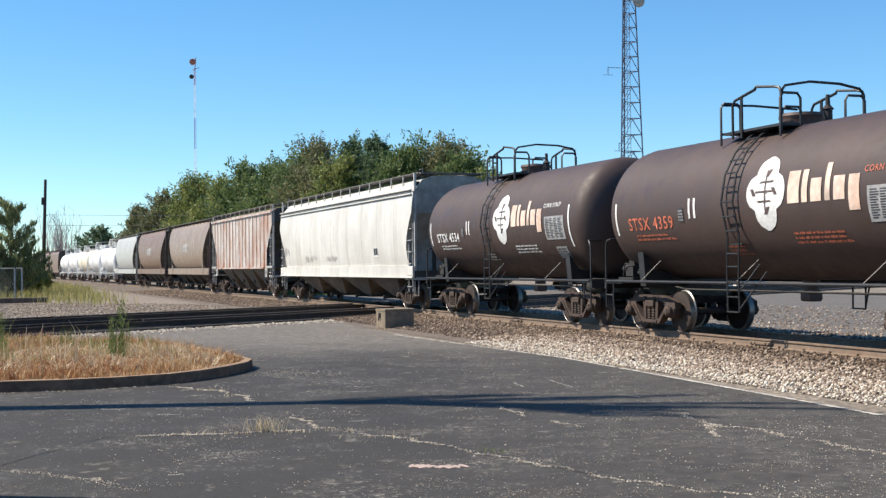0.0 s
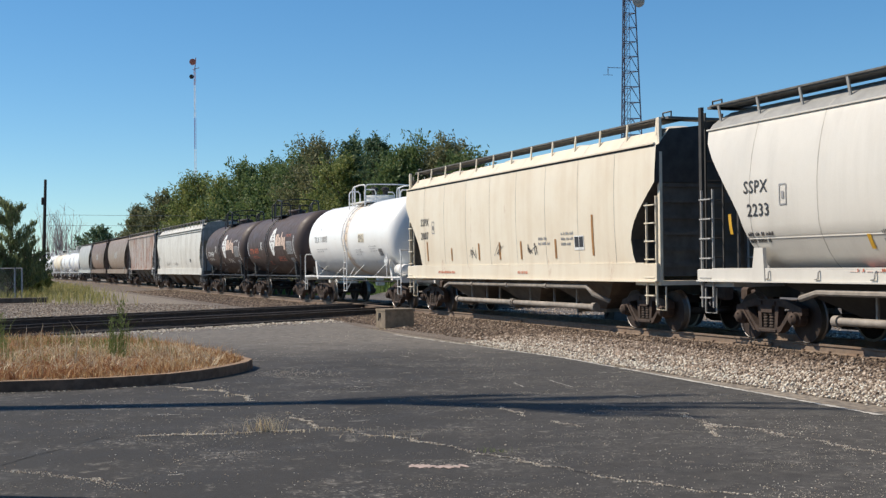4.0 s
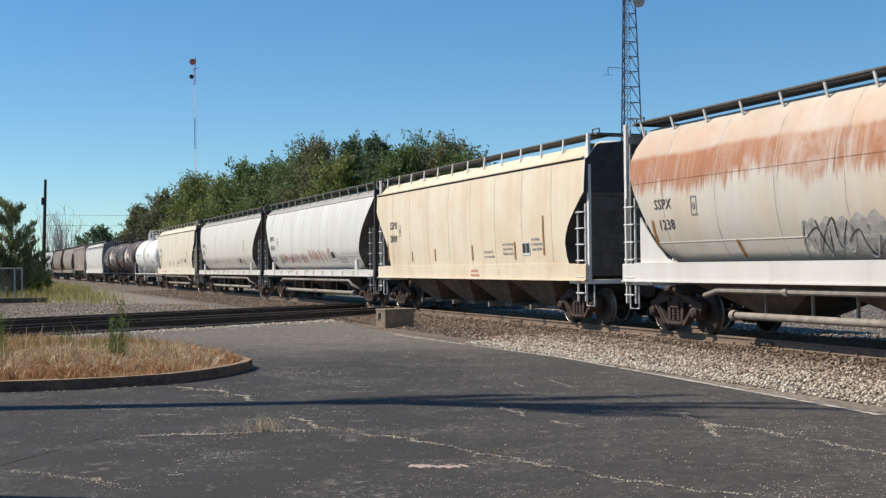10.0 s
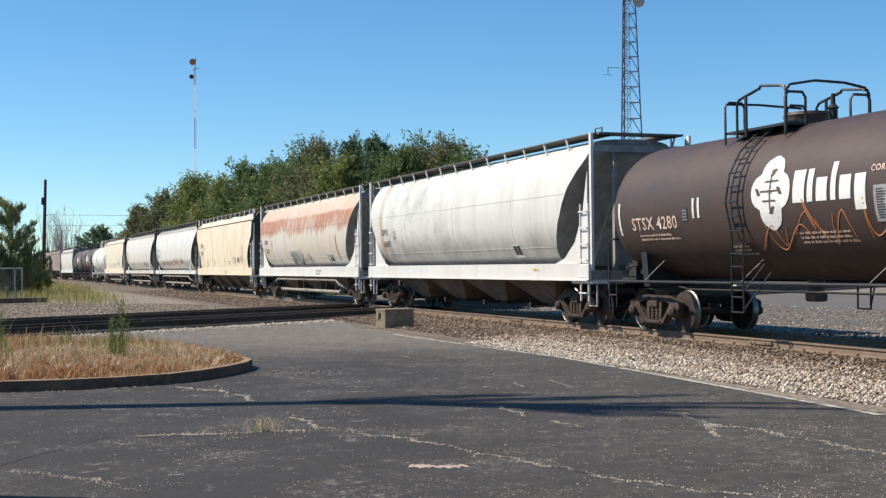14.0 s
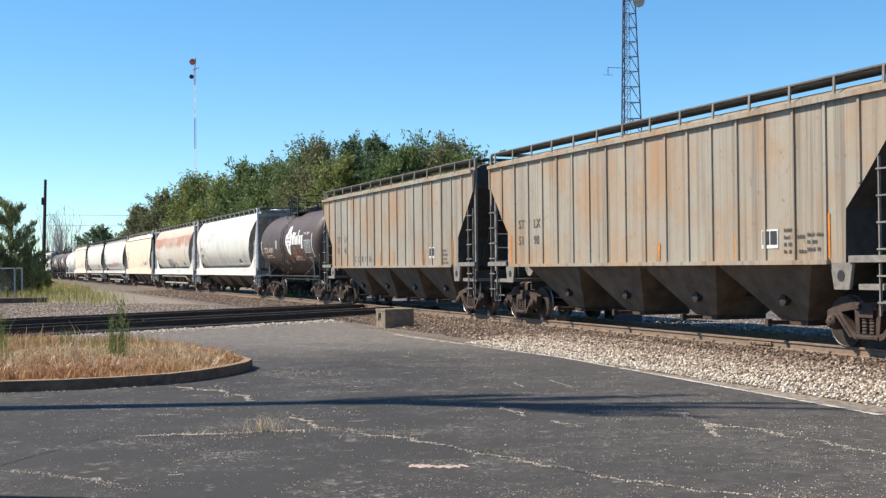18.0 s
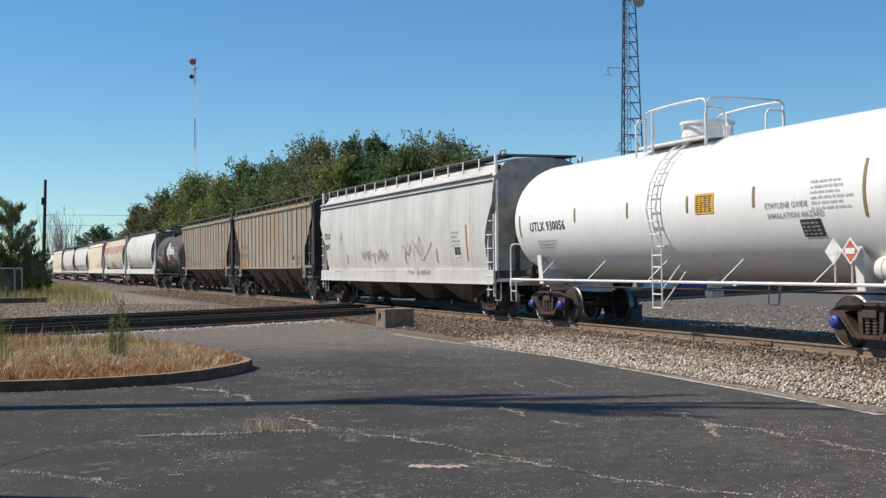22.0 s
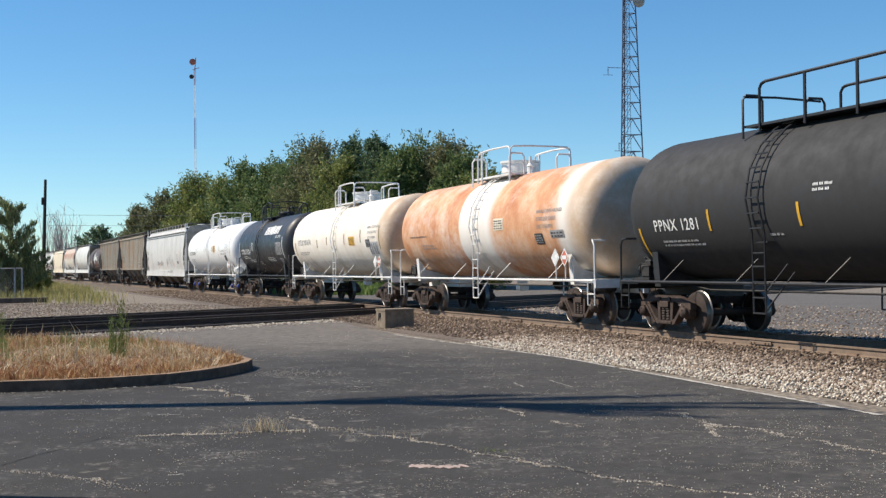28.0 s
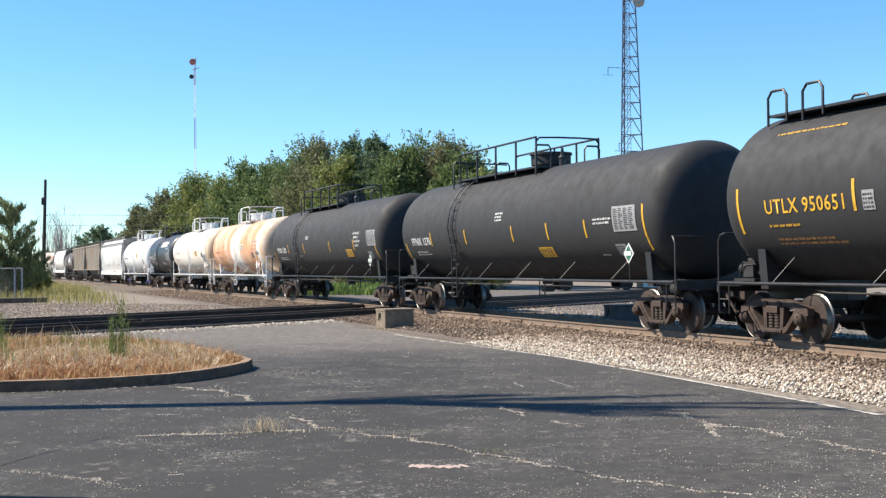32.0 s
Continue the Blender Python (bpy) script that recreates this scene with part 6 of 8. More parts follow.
q = np.stack([cx[k] + r.normal(0, 1, 9000) * spread, cy[k] + r.normal(0, 1, 9000) * spread, np.full(9000, 0.002)], 1)
q = np.concatenate([q, np.stack([r.uniform(-5.5, 4.8, 1500), r.uniform(9.3, 34, 1500), np.full(1500, 0.002)], 1)])
q = q[inside(q[:, 0], q[:, 1], ring)][::2]
put("loose_chips", pebbles(q, 0.0075, 92, PALE_STONE), lot_ob)["kind"] = "stuff"
PATCH = plain("pale pinkish patch", (0.440, 0.336, 0.288), 0.3, 20, 0.9)
put("patch", ribbon([(-0.32, 11.03), (-0.1, 10.98), (0.08, 10.93), (0.22, 10.98)], 0.10, 0.005, 77, 0.04, 0.02).mesh("patch", PATCH, smooth=0), lot_ob)

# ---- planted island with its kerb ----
# Upright kerb faces get a darker brown: their shade is put into the colour.
KERB_SHADE_FACE = plain("kerb face with shade in its brown", (0.15, 0.10, 0.07), 0.45, 6, 0.9, 0.0, 0.01)
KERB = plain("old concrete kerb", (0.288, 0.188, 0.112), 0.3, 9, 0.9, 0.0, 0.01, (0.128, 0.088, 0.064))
SOIL = plain("dry soil and straw", (0.256, 0.164, 0.088), 0.5, 4, 0.95, 0.0, 0.03, (0.176, 0.080, 0.040))
edge = [(-16.0, 17.6), (-11.0, 17.7), (-6.5, 18.04), (-5.73, 18.2), (-4.99, 18.54), (-4.26, 19.08), (-3.92, 19.61), (-3.61, 20.38), (-3.41, 21.3), (-3.42, 22.0), (-3.88, 23.12), (-4.58, 24.64), (-5.31, 25.98), (-6.07, 27.26), (-7.19, 28.6), (-9.5, 29.6), (-13.0, 28.5), (-17.0, 23.5)]
mid = Vector((-9.0, 22.8))
ins = [tuple(mid + (Vector(p) - mid) * (1 - 0.15 / max((Vector(p) - mid).length, 0.3))) for p in edge]
g = Geo()
n_e = len(edge)
loops = [[(x, y, 0.0) for x, y in edge], [(x, y, 0.135) for x, y in edge], [(x * 0.97 + ix * 0.03, y * 0.97 + iy * 0.03, 0.16) for (x, y), (ix, iy) in zip(edge, ins)], [(x, y, 0.16) for x, y in ins], [(x, y, 0.10) for x, y in ins]]
g.quadloop(loops, True)
island = tagged(put("kerb_island", g.mesh("kerb_island", KERB, KERB_SHADE_FACE, smooth=0, pick=lambda p: 1 if abs(p.normal.z) < 0.3 else 0)), "low concrete kerb round a dry planted island", "kerb", kind="structure")
g = Geo()
g.v += [(x, y, 0.13) for x, y in ins] + [(mid.x, mid.y, 0.24)]
g.f += [(k, (k + 1) % n_e, n_e) for k in range(n_e)]
put("soil", g.mesh("soil", SOIL, smooth=0), island)


def blades(n, pts, h, w, lean, seed):
    """n grass blades: pts an (n,3) array of feet"""
    r = np.random.default_rng(seed)
    hh = h * r.uniform(0.45, 1.15, n)
    a = r.uniform(0, 2 * np.pi, n)
    side = np.stack([np.cos(a), np.sin(a), np.zeros(n)], 1) * (w * r.uniform(0.6, 1.3, n))[:, None]
    b = r.uniform(0, 2 * np.pi, n)
    off = np.stack([np.cos(b), np.sin(b), np.zeros(n)], 1) * (hh * lean * r.uniform(0.1, 1.0, n))[:, None]
    up = np.stack([np.zeros(n), np.zeros(n), hh], 1)
    midp = pts + off * 0.35 + up * 0.62
    tip = pts + off + up * r.uniform(0.75, 1.0, n)[:, None]
    v = np.concatenate([pts - side, pts + side, midp + side * 0.7, midp - side * 0.7, tip + side * 0.12, tip - side * 0.12], 0)
    i = np.arange(n)
    f = np.concatenate([np.stack([i, i + n, i + 2 * n, i + 3 * n], 1), np.stack([i + 3 * n, i + 2 * n, i + 4 * n, i + 5 * n], 1)], 0)
    return v, f


def leafy(name, stops, rough=0.7, trans=0.25, patch=0.8):
    n = Nodes(name)
    tone = n.math("ADD", n.math("MULTIPLY", n.island(), 0.68), n.math("MULTIPLY", n.ramp(n.noise(patch, 3), (0.3, 0.0), (0.7, 1.0)), 0.32))
    c = n.ramp(tone, *stops)
    n.finish(c, rough, 0.0, None, spec=0.25)
    t = n.add("ShaderNodeBsdfTranslucent")
    n.link(c, t.inputs["Color"])
    mix = n.t.nodes.new("ShaderNodeMixShader")
    mix.inputs[0].default_value = trans
    n.link(n.bsdf.outputs[0], mix.inputs[1])
    n.link(t.outputs[0], mix.inputs[2])
    n.link(mix.outputs[0], n.t.nodes["Material Output"].inputs["Surface"])
    return n.m


STRAW = leafy("dry straw grass", [(0.0, (0.19, 0.08, 0.038)), (0.35, (0.38, 0.20, 0.09)), (0.7, (0.56, 0.39, 0.20)), (1.0, (0.78, 0.64, 0.42))], 0.8, 0.25, 0.55)
PALE_STRAW = leafy("bleached straw", [(0.0, (0.45, 0.34, 0.20)), (1.0, (0.80, 0.70, 0.52))], 0.8)
WEED = leafy("green weeds", [(0.0, (0.09, 0.13, 0.035)), (0.6, (0.17, 0.22, 0.065)), (1.0, (0.28, 0.32, 0.12))])
FIELD = leafy("yellow-green field grass", [(0.0, (0.17, 0.18, 0.05)), (0.5, (0.34, 0.31, 0.11)), (1.0, (0.52, 0.43, 0.20))], 0.7, 0.3, 0.5)
GREEN_FIELD = leafy("green meadow grass", [(0.0, (0.08, 0.14, 0.03)), (1.0, (0.20, 0.27, 0.08))])


def scatter(n, ring, z, seed, patchy=0.0):
    r = np.random.default_rng(seed)
    xs, ys = [p[0] for p in ring], [p[1] for p in ring]
    px, py = r.uniform(min(xs), max(xs), n * 3), r.uniform(min(ys), max(ys), n * 3)
    ok = inside(px, py, ring)
    if patchy:
        f = np.sin(px * 2.3 + 1.7 * np.sin(py * 1.9)) * np.sin(py * 2.9 + 1.3 * np.sin(px * 2.2))
        ok &= r.uniform(-1, 1, n * 3) < f + 1 - patchy
    px, py = px[ok][:n], py[ok][:n]
    return np.stack([px, py, np.full(len(px), z)], 1)


p = scatter(30000, ins, 0.125, 3, 0.6)
v, f = blades(len(p), p, 0.13, 0.008, 1.6, 4)
p = scatter(9000, ins, 0.13, 13, 1.0)
v2, f2 = blades(len(p), p, 0.26, 0.006, 0.9, 14)
tagged(put("dry_grass", many("dry_grass", STRAW, np.concatenate([v, v2]), np.concatenate([f, f2 + len(v)]))), "matted dry straw-brown grass on the kerbed island", "grass", kind="stuff")
p = scatter(2400, [(-8.5, 19.2), (-5.4, 19.3), (-4.0, 20.2), (-3.8, 21.6), (-4.6, 23.6), (-6.0, 25.6), (-8.0, 25.8)], 0.14, 23, 1.1)
tagged(put("pale_grass", many("pale_grass", PALE_STRAW, *blades(len(p), p, 0.20, 0.009, 2.0, 24))), "bleached broken straw lying over the dry grass", "grass", kind="stuff")
p = scatter(160, [(-12, 20.0), (-6.0, 19.6), (-4.3, 21.0), (-5.0, 24.0), (-8.0, 27.0), (-13, 27)], 0.13, 25)
tagged(put("dead_stalks", many("dead_stalks", PALE_STRAW, *blades(len(p), p, 0.55, 0.007, 0.35, 26))), "thin dead stalks standing above the dry grass", "grass", kind="stuff")
RED_GRASS = leafy("red-brown dead grass", [(0.0, (0.17, 0.06, 0.03)), (0.6, (0.36, 0.17, 0.08)), (1.0, (0.54, 0.34, 0.18))], 0.8, 0.25, 0.9)
p = scatter(19000, [(-14, 18.3), (-6.5, 18.5), (-5.2, 19.1), (-4.6, 20.4), (-6.2, 22.3), (-9, 23.2), (-14, 23.4)], 0.13, 18, 0.9)
tagged(put("dead_grass", many("dead_grass", RED_GRASS, *blades(len(p), p, 0.15, 0.008, 1.5, 19))), "tangled red-brown dead grass on the kerbed island", "grass", kind="stuff")
put("kerb_grit", pebbles(along([(-9, 17.70), (-6.5, 17.93), (-5.6, 18.12), (-4.9, 18.48), (-4.1, 19.1)], 260, 0.035, 93, 0.004, 1.2), 0.012, 94, PALE_STONE), island)["kind"] = "stuff"
p = scatter(3600, [(-14, 20.5), (-8.5, 20.0), (-6.2, 21.6), (-5.6, 24.2), (-7.0, 27.6), (-10, 29.0), (-14, 27.5)], 0.13, 15, 1.25)
tagged(put("green_grass", many("green_grass", GREEN_FIELD, *blades(len(p), p, 0.19, 0.007, 0.8, 16))), "sparse green grass among the dry straw", "grass", kind="stuff")
for i, (x, y, hgt, cnt) in enumerate([(-5.9, 22.6, 1.05, 90), (-6.05, 22.5, 0.75, 60), (-6.5, 24.0, 0.45, 160), (-6.9, 24.3, 0.4, 120), (-8.3, 22.6, 0.6, 120), (-7.6, 21.5, 0.35, 60), (-8.8, 24.5, 0.8, 50), (-5.4, 23.4, 0.35, 30), (-7.2, 19.6, 0.22, 40), (-4.9, 22.2, 0.3, 25), (-7.8, 25.5, 0.5, 90), (-6.2, 25.6, 0.4, 80)]):
    r = np.random.default_rng(100 + i)
    p = np.stack([x + r.normal(0, (0.05 if hgt > 0.55 else 0.09) + 0.12 * (cnt > 100), cnt), y + r.normal(0, 0.1, cnt), np.full(cnt, 0.14)], 1)
    v, f = blades(cnt // 3, p[:cnt // 3], hgt, 0.006, 0.5, 200 + i)
    if hgt > 0.55:
        p2 = np.stack([x + r.normal(0, 0.045, cnt * 3), y + r.normal(0, 0.05, cnt * 3), 0.14 + r.uniform(0.1, hgt, cnt * 3)], 1)
        v2, f2 = blades(cnt * 3, p2, 0.08, 0.007, 1.6, 300 + i)
        v, f = np.concatenate([v, v2]), np.concatenate([f, f2 + len(v)])
    tagged(put("weed", many("weed", WEED, v, f)), "tall green weed growing from dry grass", "weed", "weeds on the island")
for i, (x, y, cnt, w) in enumerate([(-1.96, 13.49, 90, 0.16), (-2.35, 13.25, 70, 0.3), (-2.94, 13.16, 60, 0.3), (0.47, 11.8, 30, 0.08), (-1.15, 13.42, 70, 0.3), (-3.43, 17.96, 90, 0.22), (-2.8, 17.13, 30, 0.2), (-0.51, 12.8, 50, 0.3), (-1.69, 13.33, 70, 0.12)] + [(-1.5, 34.9, 120, 0.35)]):
    r = np.random.default_rng(400 + i)
    cnt = cnt if i in (0, 3, 9) else cnt // 2
    p = np.stack([x + r.normal(0, w if i else 0.12, cnt), y + r.normal(0, 0.04 if i < 9 else 0.2, cnt), np.zeros(cnt)], 1)
    tagged(put("grass_tuft", many("grass_tuft", WEED if i == 3 else PALE_STRAW, *blades(cnt, p, 0.20 if i == 0 else 0.05, 0.0035, 1.2, 500 + i))), "dry grass tuft in an asphalt crack", "grass tuft", "tufts in the cracks", kind="stuff")

# ---- ballast and rails ----
RAIL = plain("rusty rail side", (0.195, 0.14, 0.10), 0.25, 7, 0.8, 0.0, 0.002, (0.16, 0.09, 0.055))
RAIL_TOP = plain("polished rail head", (0.50, 0.48, 0.46), 0.15, 5, 0.3, 1.0, 0.001)
TIE = plain("weathered timber tie", (0.11, 0.085, 0.065), 0.4, 9, 0.95, 0.0, 0.01)
# bed of the main track: cross-section swept along it
rows = []
for s in list(range(-360, -60, 30)) + list(range(-60, 420, 4)) + list(range(420, 610, 10)):
    q = heading(float(s))
    sec = [(4.9, -0.27), (4.2, -0.215), (2.6, -0.20), (1.6, -0.185), (0, -0.18), (-1.6, -0.185), (-2.6, -0.22), (-4.5, -0.265), (-5.2, -0.29)]
    rows.append([on_track(float(s), a, b) for a, b in sec])
tagged(put("ballast_bed", Geo().quadloop(rows, False).mesh("ballast_bed", BALLAST, smooth=0)), "brown-grey crushed stone railway ballast bed", "ballast", kind="structure")


# Dark strip under the train: its shadow is deepened through the ballast colour.
SHADE_BED = gravel("ballast between the rails with train shade in it", (0.06, 0.048, 0.04), (0.13, 0.105, 0.085), 18.0, (0.045, 0.036, 0.03))
rows = [[on_track(float(s), a, b) for a, b in ((0.70, -0.176), (-0.7, -0.174), (-1.7, -0.178), (-2.5, -0.205))] for s in range(-60, 420, 6)]
tagged(put("oily_ballast", Geo().quadloop(rows, False).mesh("oily_ballast", SHADE_BED, smooth=0)), "crushed stone between the rails, darkened as train shade", "ballast", kind="structure")
YARD = gravel("grey yard gravel", (0.104, 0.092, 0.080), (0.216, 0.196, 0.172), 14.0, (0.104, 0.088, 0.076))
rows = [[on_track(float(s), a, b) for a, b in ((-4.7, -0.262), (-12, -0.266), (-30, -0.268))] for s in range(-60, 84, 4)]
tagged(put("yard_gravel", Geo().quadloop(rows, False).mesh("yard_gravel", YARD, smooth=0)), "grey gravel yard beyond the main track", "gravel", kind="structure")
r = np.random.default_rng(81)
q = np.array([on_track(a, b, -0.255) for a, b in zip(r.uniform(8, 60, 9000), r.uniform(-16, -6, 9000))])
tagged(put("yard_stones", pebbles(q, 0.034, 82, STONE)), "loose stones on the gravel yard", "gravel", kind="stuff")


def stones(n, sa, sb, side, size, seed, mat, height):
    r = np.random.default_rng(seed)
    s = r.uniform(sa, sb, n)
    w = r.uniform(side[0], side[1], n)
    th = np.radians(19.9348) + 0.000282 * s
    bx, by = 15.335854 * np.cos(np.radians(19.9348)), 15.335854 * np.sin(np.radians(19.9348))
    am = np.radians(19.9348) + 0.000141 * s
    x = bx - np.sin(am) * s - w * np.cos(th)
    y = by + np.cos(am) * s - w * np.sin(th)
    z = height(w) + r.uniform(-0.012, 0.018, n)
    k = size * r.uniform(0.55, 1.35, n)
    base = np.array([(1, 0, 0), (-1, 0, 0), (0, 1, 0), (0, -1, 0), (0, 0, 0.8), (0, 0, -0.8)], float)
    v = base[None] * r.uniform(0.55, 1.25, (n, 6, 1)) + r.normal(0, 0.18, (n, 6, 3))
    a = r.uniform(0, 6.28, n)
    ca, sa_ = np.cos(a)[:, None], np.sin(a)[:, None]
    v = np.stack([v[..., 0] * ca - v[..., 1] * sa_, v[..., 0] * sa_ + v[..., 1] * ca, v[..., 2]], 2)
    v = v * k[:, None, None] + np.stack([x, y, z], 1)[:, None]
    tri = np.array([(0, 2, 4), (2, 1, 4), (1, 3, 4), (3, 0, 4), (2, 0, 5), (1, 2, 5), (3, 1, 5), (0, 3, 5)])
    f = (np.arange(n) * 6)[:, None, None] + tri[None]
    return many("stones", mat, v.reshape(-1, 3), f.reshape(-1, 3))


bed = lambda w: np.interp(w, [-5, -2.6, -1.6, 1.6, 2.6, 4.2, 4.9], [-0.28, -0.22, -0.185, -0.185, -0.20, -0.215, -0.27]) + RZ
tagged(put("ballast_stones", stones(15000, 9, 44, (0.85, 2.6), 0.037, 27, BROWN_STONE, bed)), "rust-brown ballast stones against the rail", "ballast", kind="stuff")
tagged(put("ballast_stones", stones(15500, 9, 28, (2.0, 4.4), 0.035, 21, STONE, bed)), "loose brown and grey ballast stones beside the rail", "ballast", kind="stuff")
tagged(put("ballast_stones", stones(9000, 26, 44, (2.0, 4.5), 0.036, 28, BROWN_STONE, bed)), "brown ballast stones near the concrete box", "ballast", kind="stuff")
tagged(put("ballast_stones", stones(14000, 9, 27, (3.3, 4.95), 0.025, 22, PALE_STONE, bed)), "pale limestone chips along the asphalt edge", "ballast", kind="stuff")
tagged(put("ballast_stones", stones(16000, 44, 100, (0.85, 4.4), 0.045, 23, BROWN_STONE, bed)), "loose brown ballast stones further along the track", "ballast", kind="stuff")
tagged(put("ballast_stones", stones(9000, 12, 62, (-7.0, -3.0), 0.042, 24, STONE, bed)), "brown-grey ballast stones beyond the rails", "ballast", kind="stuff")
tagged(put("ballast_stones", stones(9000, 12, 62, (-3.2, -0.9), 0.042, 25, SHADE_STONE, bed)), "ballast stones beside the far rail, darkened as train shade", "ballast", kind="stuff")

RAIL_SEC = [(-0.07, -0.172), (-0.07, -0.160), (-0.012, -0.14), (-0.010, -0.045), (-0.036, -0.035), (-0.036, -0.004), (-0.028, 0.0), (0.028, 0.0), (0.036, -0.004), (0.036, -0.035), (0.010, -0.045), (0.012, -0.14), (0.07, -0.160), (0.07, -0.172)]


def rail_mesh(place, positions, side_mat=None):
    rows = [[place(s, y, z) for y, z in RAIL_SEC] for s in positions]
    return Geo().quadloop(rows, True, True).mesh("rail", side_mat or RAIL, RAIL_TOP, smooth=0, pick=lambda p: 1 if p.normal.z > 0.95 and p.center.z > RZ - 0.02 else 0)


main = tagged(new("main_track"), "rusty main line rails on timber ties in ballast", "railway track", kind="structure")
for side in (0.7525, -0.7525):
    put("rail", rail_mesh(lambda s, y, z, side=side: on_track(s, side + y, z), [float(q) for q in range(-360, -60, 20)] + [float(q) for q in range(-60, 60, 5)] + [float(q) for q in range(60, 610, 10)]), main)
tie = Geo().box((0, 0, -0.27), (0.22, 2.6, 0.17), None, 0.02).mesh("tie", TIE, smooth=0)
for k in range(150):
    s = -4 + k * 0.52
    put("tie", tie, main, pose(*on_track(s), 0, 0, 90 + math.degrees(heading(s))))
joint = Geo().box((0, 0.045, -0.09), (0.75, 0.03, 0.07), None, 0.01)
for x in (-0.3, -0.18, 0.18, 0.3):
    joint.box((x, 0.065, -0.09), (0.035, 0.03, 0.035))
joint = joint.mesh("joint_bar", RAIL, smooth=0)
for s in (21.2, 33.4):
    put("joint_bar", joint, main, pose(*on_track(s, 0.7525), 0, 0, 90 + math.degrees(heading(s))))
anchor = Geo().box((0, 0.05, -0.145), (0.04, 0.05, 0.05)).mesh("rail_anchor", RAIL, smooth=0)
for k in range(60):
    put("rail_anchor", anchor, main, pose(*on_track(12 + k * 0.78, 0.7525), 0, 0, 90 + math.degrees(heading(12 + k * 0.78))))

# Crossing tracks: shade on bed, rail sides and ties is part of these colours.
DARK_BED = gravel("dark cinders with shade in them", (0.055, 0.047, 0.042), (0.085, 0.072, 0.062), 16.0, (0.04, 0.034, 0.03))
DARK_RAIL = plain("rail side with shade in it", (0.055, 0.042, 0.035), 0.3, 6, 0.8)
DARK_TIE = plain("black timber tie with shade in it", (0.035, 0.03, 0.026), 0.4, 8, 0.95, 0.0, 0.01)
# crossing double track
dark_tie = tie.copy()
dark_tie.materials.clear()
dark_tie.materials.append(DARK_TIE)
XH = radians(38.0)
XO = Vector((-10.64 - 0.788 * 0.7525, 33.85 + 0.616 * 0.7525, RZ))


def cross_place(shift):
    return lambda s, y, z: XO + Vector((math.sin(XH) * s - math.cos(XH) * (y + shift), math.cos(XH) * s + math.sin(XH) * (y + shift), z))


for shift, lab in ((0.0, "near crossing track with dark rails"), (4.6, "far crossing track with dark rails")):
    tr = tagged(new("crossing_track"), lab, "railway track", "crossing tracks", kind="structure")
    for y in (-0.7525, 0.7525, -0.60, 0.60):
        if abs(y) < 0.7:
            put("guard_rail", rail_mesh(lambda s, a, z, y=y, f=cross_place(shift): f(s, y + a, z - 0.004), [4.0, 12.0, 19.0, 27.0], DARK_RAIL), tr)
        else:
            put("rail", rail_mesh(lambda s, a, z, y=y, f=cross_place(shift): f(s, y + a, z), [float(q) for q in range(-60, 160, 10)], DARK_RAIL), tr)
    for k in range(120):
        put("tie", dark_tie, tr, Matrix.Translation(cross_place(shift)(-14 + k * 0.55, 0, -0.004)) @ pose(0, 0, 0, 0, 0, 90 - 38))
    rows = [[cross_place(shift)(float(s), a, b) for a, b in ((-1.25, -0.25), (-1.2, -0.19), (1.6, -0.19), (2.6, -0.26))] for s in (-60, 20, 160)]
    put("ballast_shoulder", Geo().quadloop(rows, False).mesh("ballast_shoulder", DARK_BED, smooth=0), tr)

r = np.random.default_rng(61)
q = [cross_place(0.0)(a, b, -0.245) for a, b in zip(r.uniform(-16, 17, 6500), -1.15 - np.abs(r.normal(0, 0.7, 6500)))]
tagged(put("gravel_strip", pebbles(np.array(q), 0.030, 62, PALE_STONE)), "pale loose gravel along the crossing track", "gravel", kind="stuff")
# ---- concrete boxes by the crossing ----
CONCRETE = plain("weathered concrete box", (0.22, 0.175, 0.125), 0.3, 6, 0.9, 0.0, 0.006, (0.15, 0.115, 0.085))
for name, x, y, z, rz, mat, lab in (("relay_box", -1.42, 35.9, 0.02, 28, CONCRETE, "low weathered concrete box beside the crossing"), ("relay_box", 5.3, 36.4, 0.05, 20, plain("dark grey metal box", (0.07, 0.07, 0.075), 0.3, 6, 0.7), "low dark grey metal box beyond the rails")):
    b = tagged(new(name), lab, "utility box")
    b.matrix_basis = pose(x, y, z, 0, 0, rz)
    put("box_body", Geo().box((0, 0, 0.24), (0.92, 0.62, 0.50), None, 0.02).mesh("box_body", mat, smooth=0), b)
    put("box_lid", Geo().box((0, 0, 0.51), (0.95, 0.65, 0.06), None, 0.015).mesh("box_lid", mat, smooth=0), b)
    put("latch", Geo().box((-0.475, 0.05, 0.36), (0.04, 0.10, 0.12)).rod([(-0.49, 0.05, 0.32), (-0.51, 0.05, 0.2)], 0.02, 5).mesh("latch", DARK_STEEL, smooth=0), b)

# ---- trees ----
BUSH = leafy("yellow-green bush leaves", [(0.0, (0.12, 0.15, 0.04)), (0.6, (0.25, 0.28, 0.08)), (1.0, (0.38, 0.37, 0.14))], 0.6, 0.5)
BARK = plain("grey-brown bark", (0.13, 0.10, 0.075), 0.4, 8, 0.95, 0.0, 0.02)
LEAF_DARK = leafy("dark cedar foliage", [(0.0, (0.09, 0.12, 0.055)), (0.5, (0.18, 0.215, 0.095)), (1.0, (0.32, 0.33, 0.16))], 0.7, 0.5, 0.6)


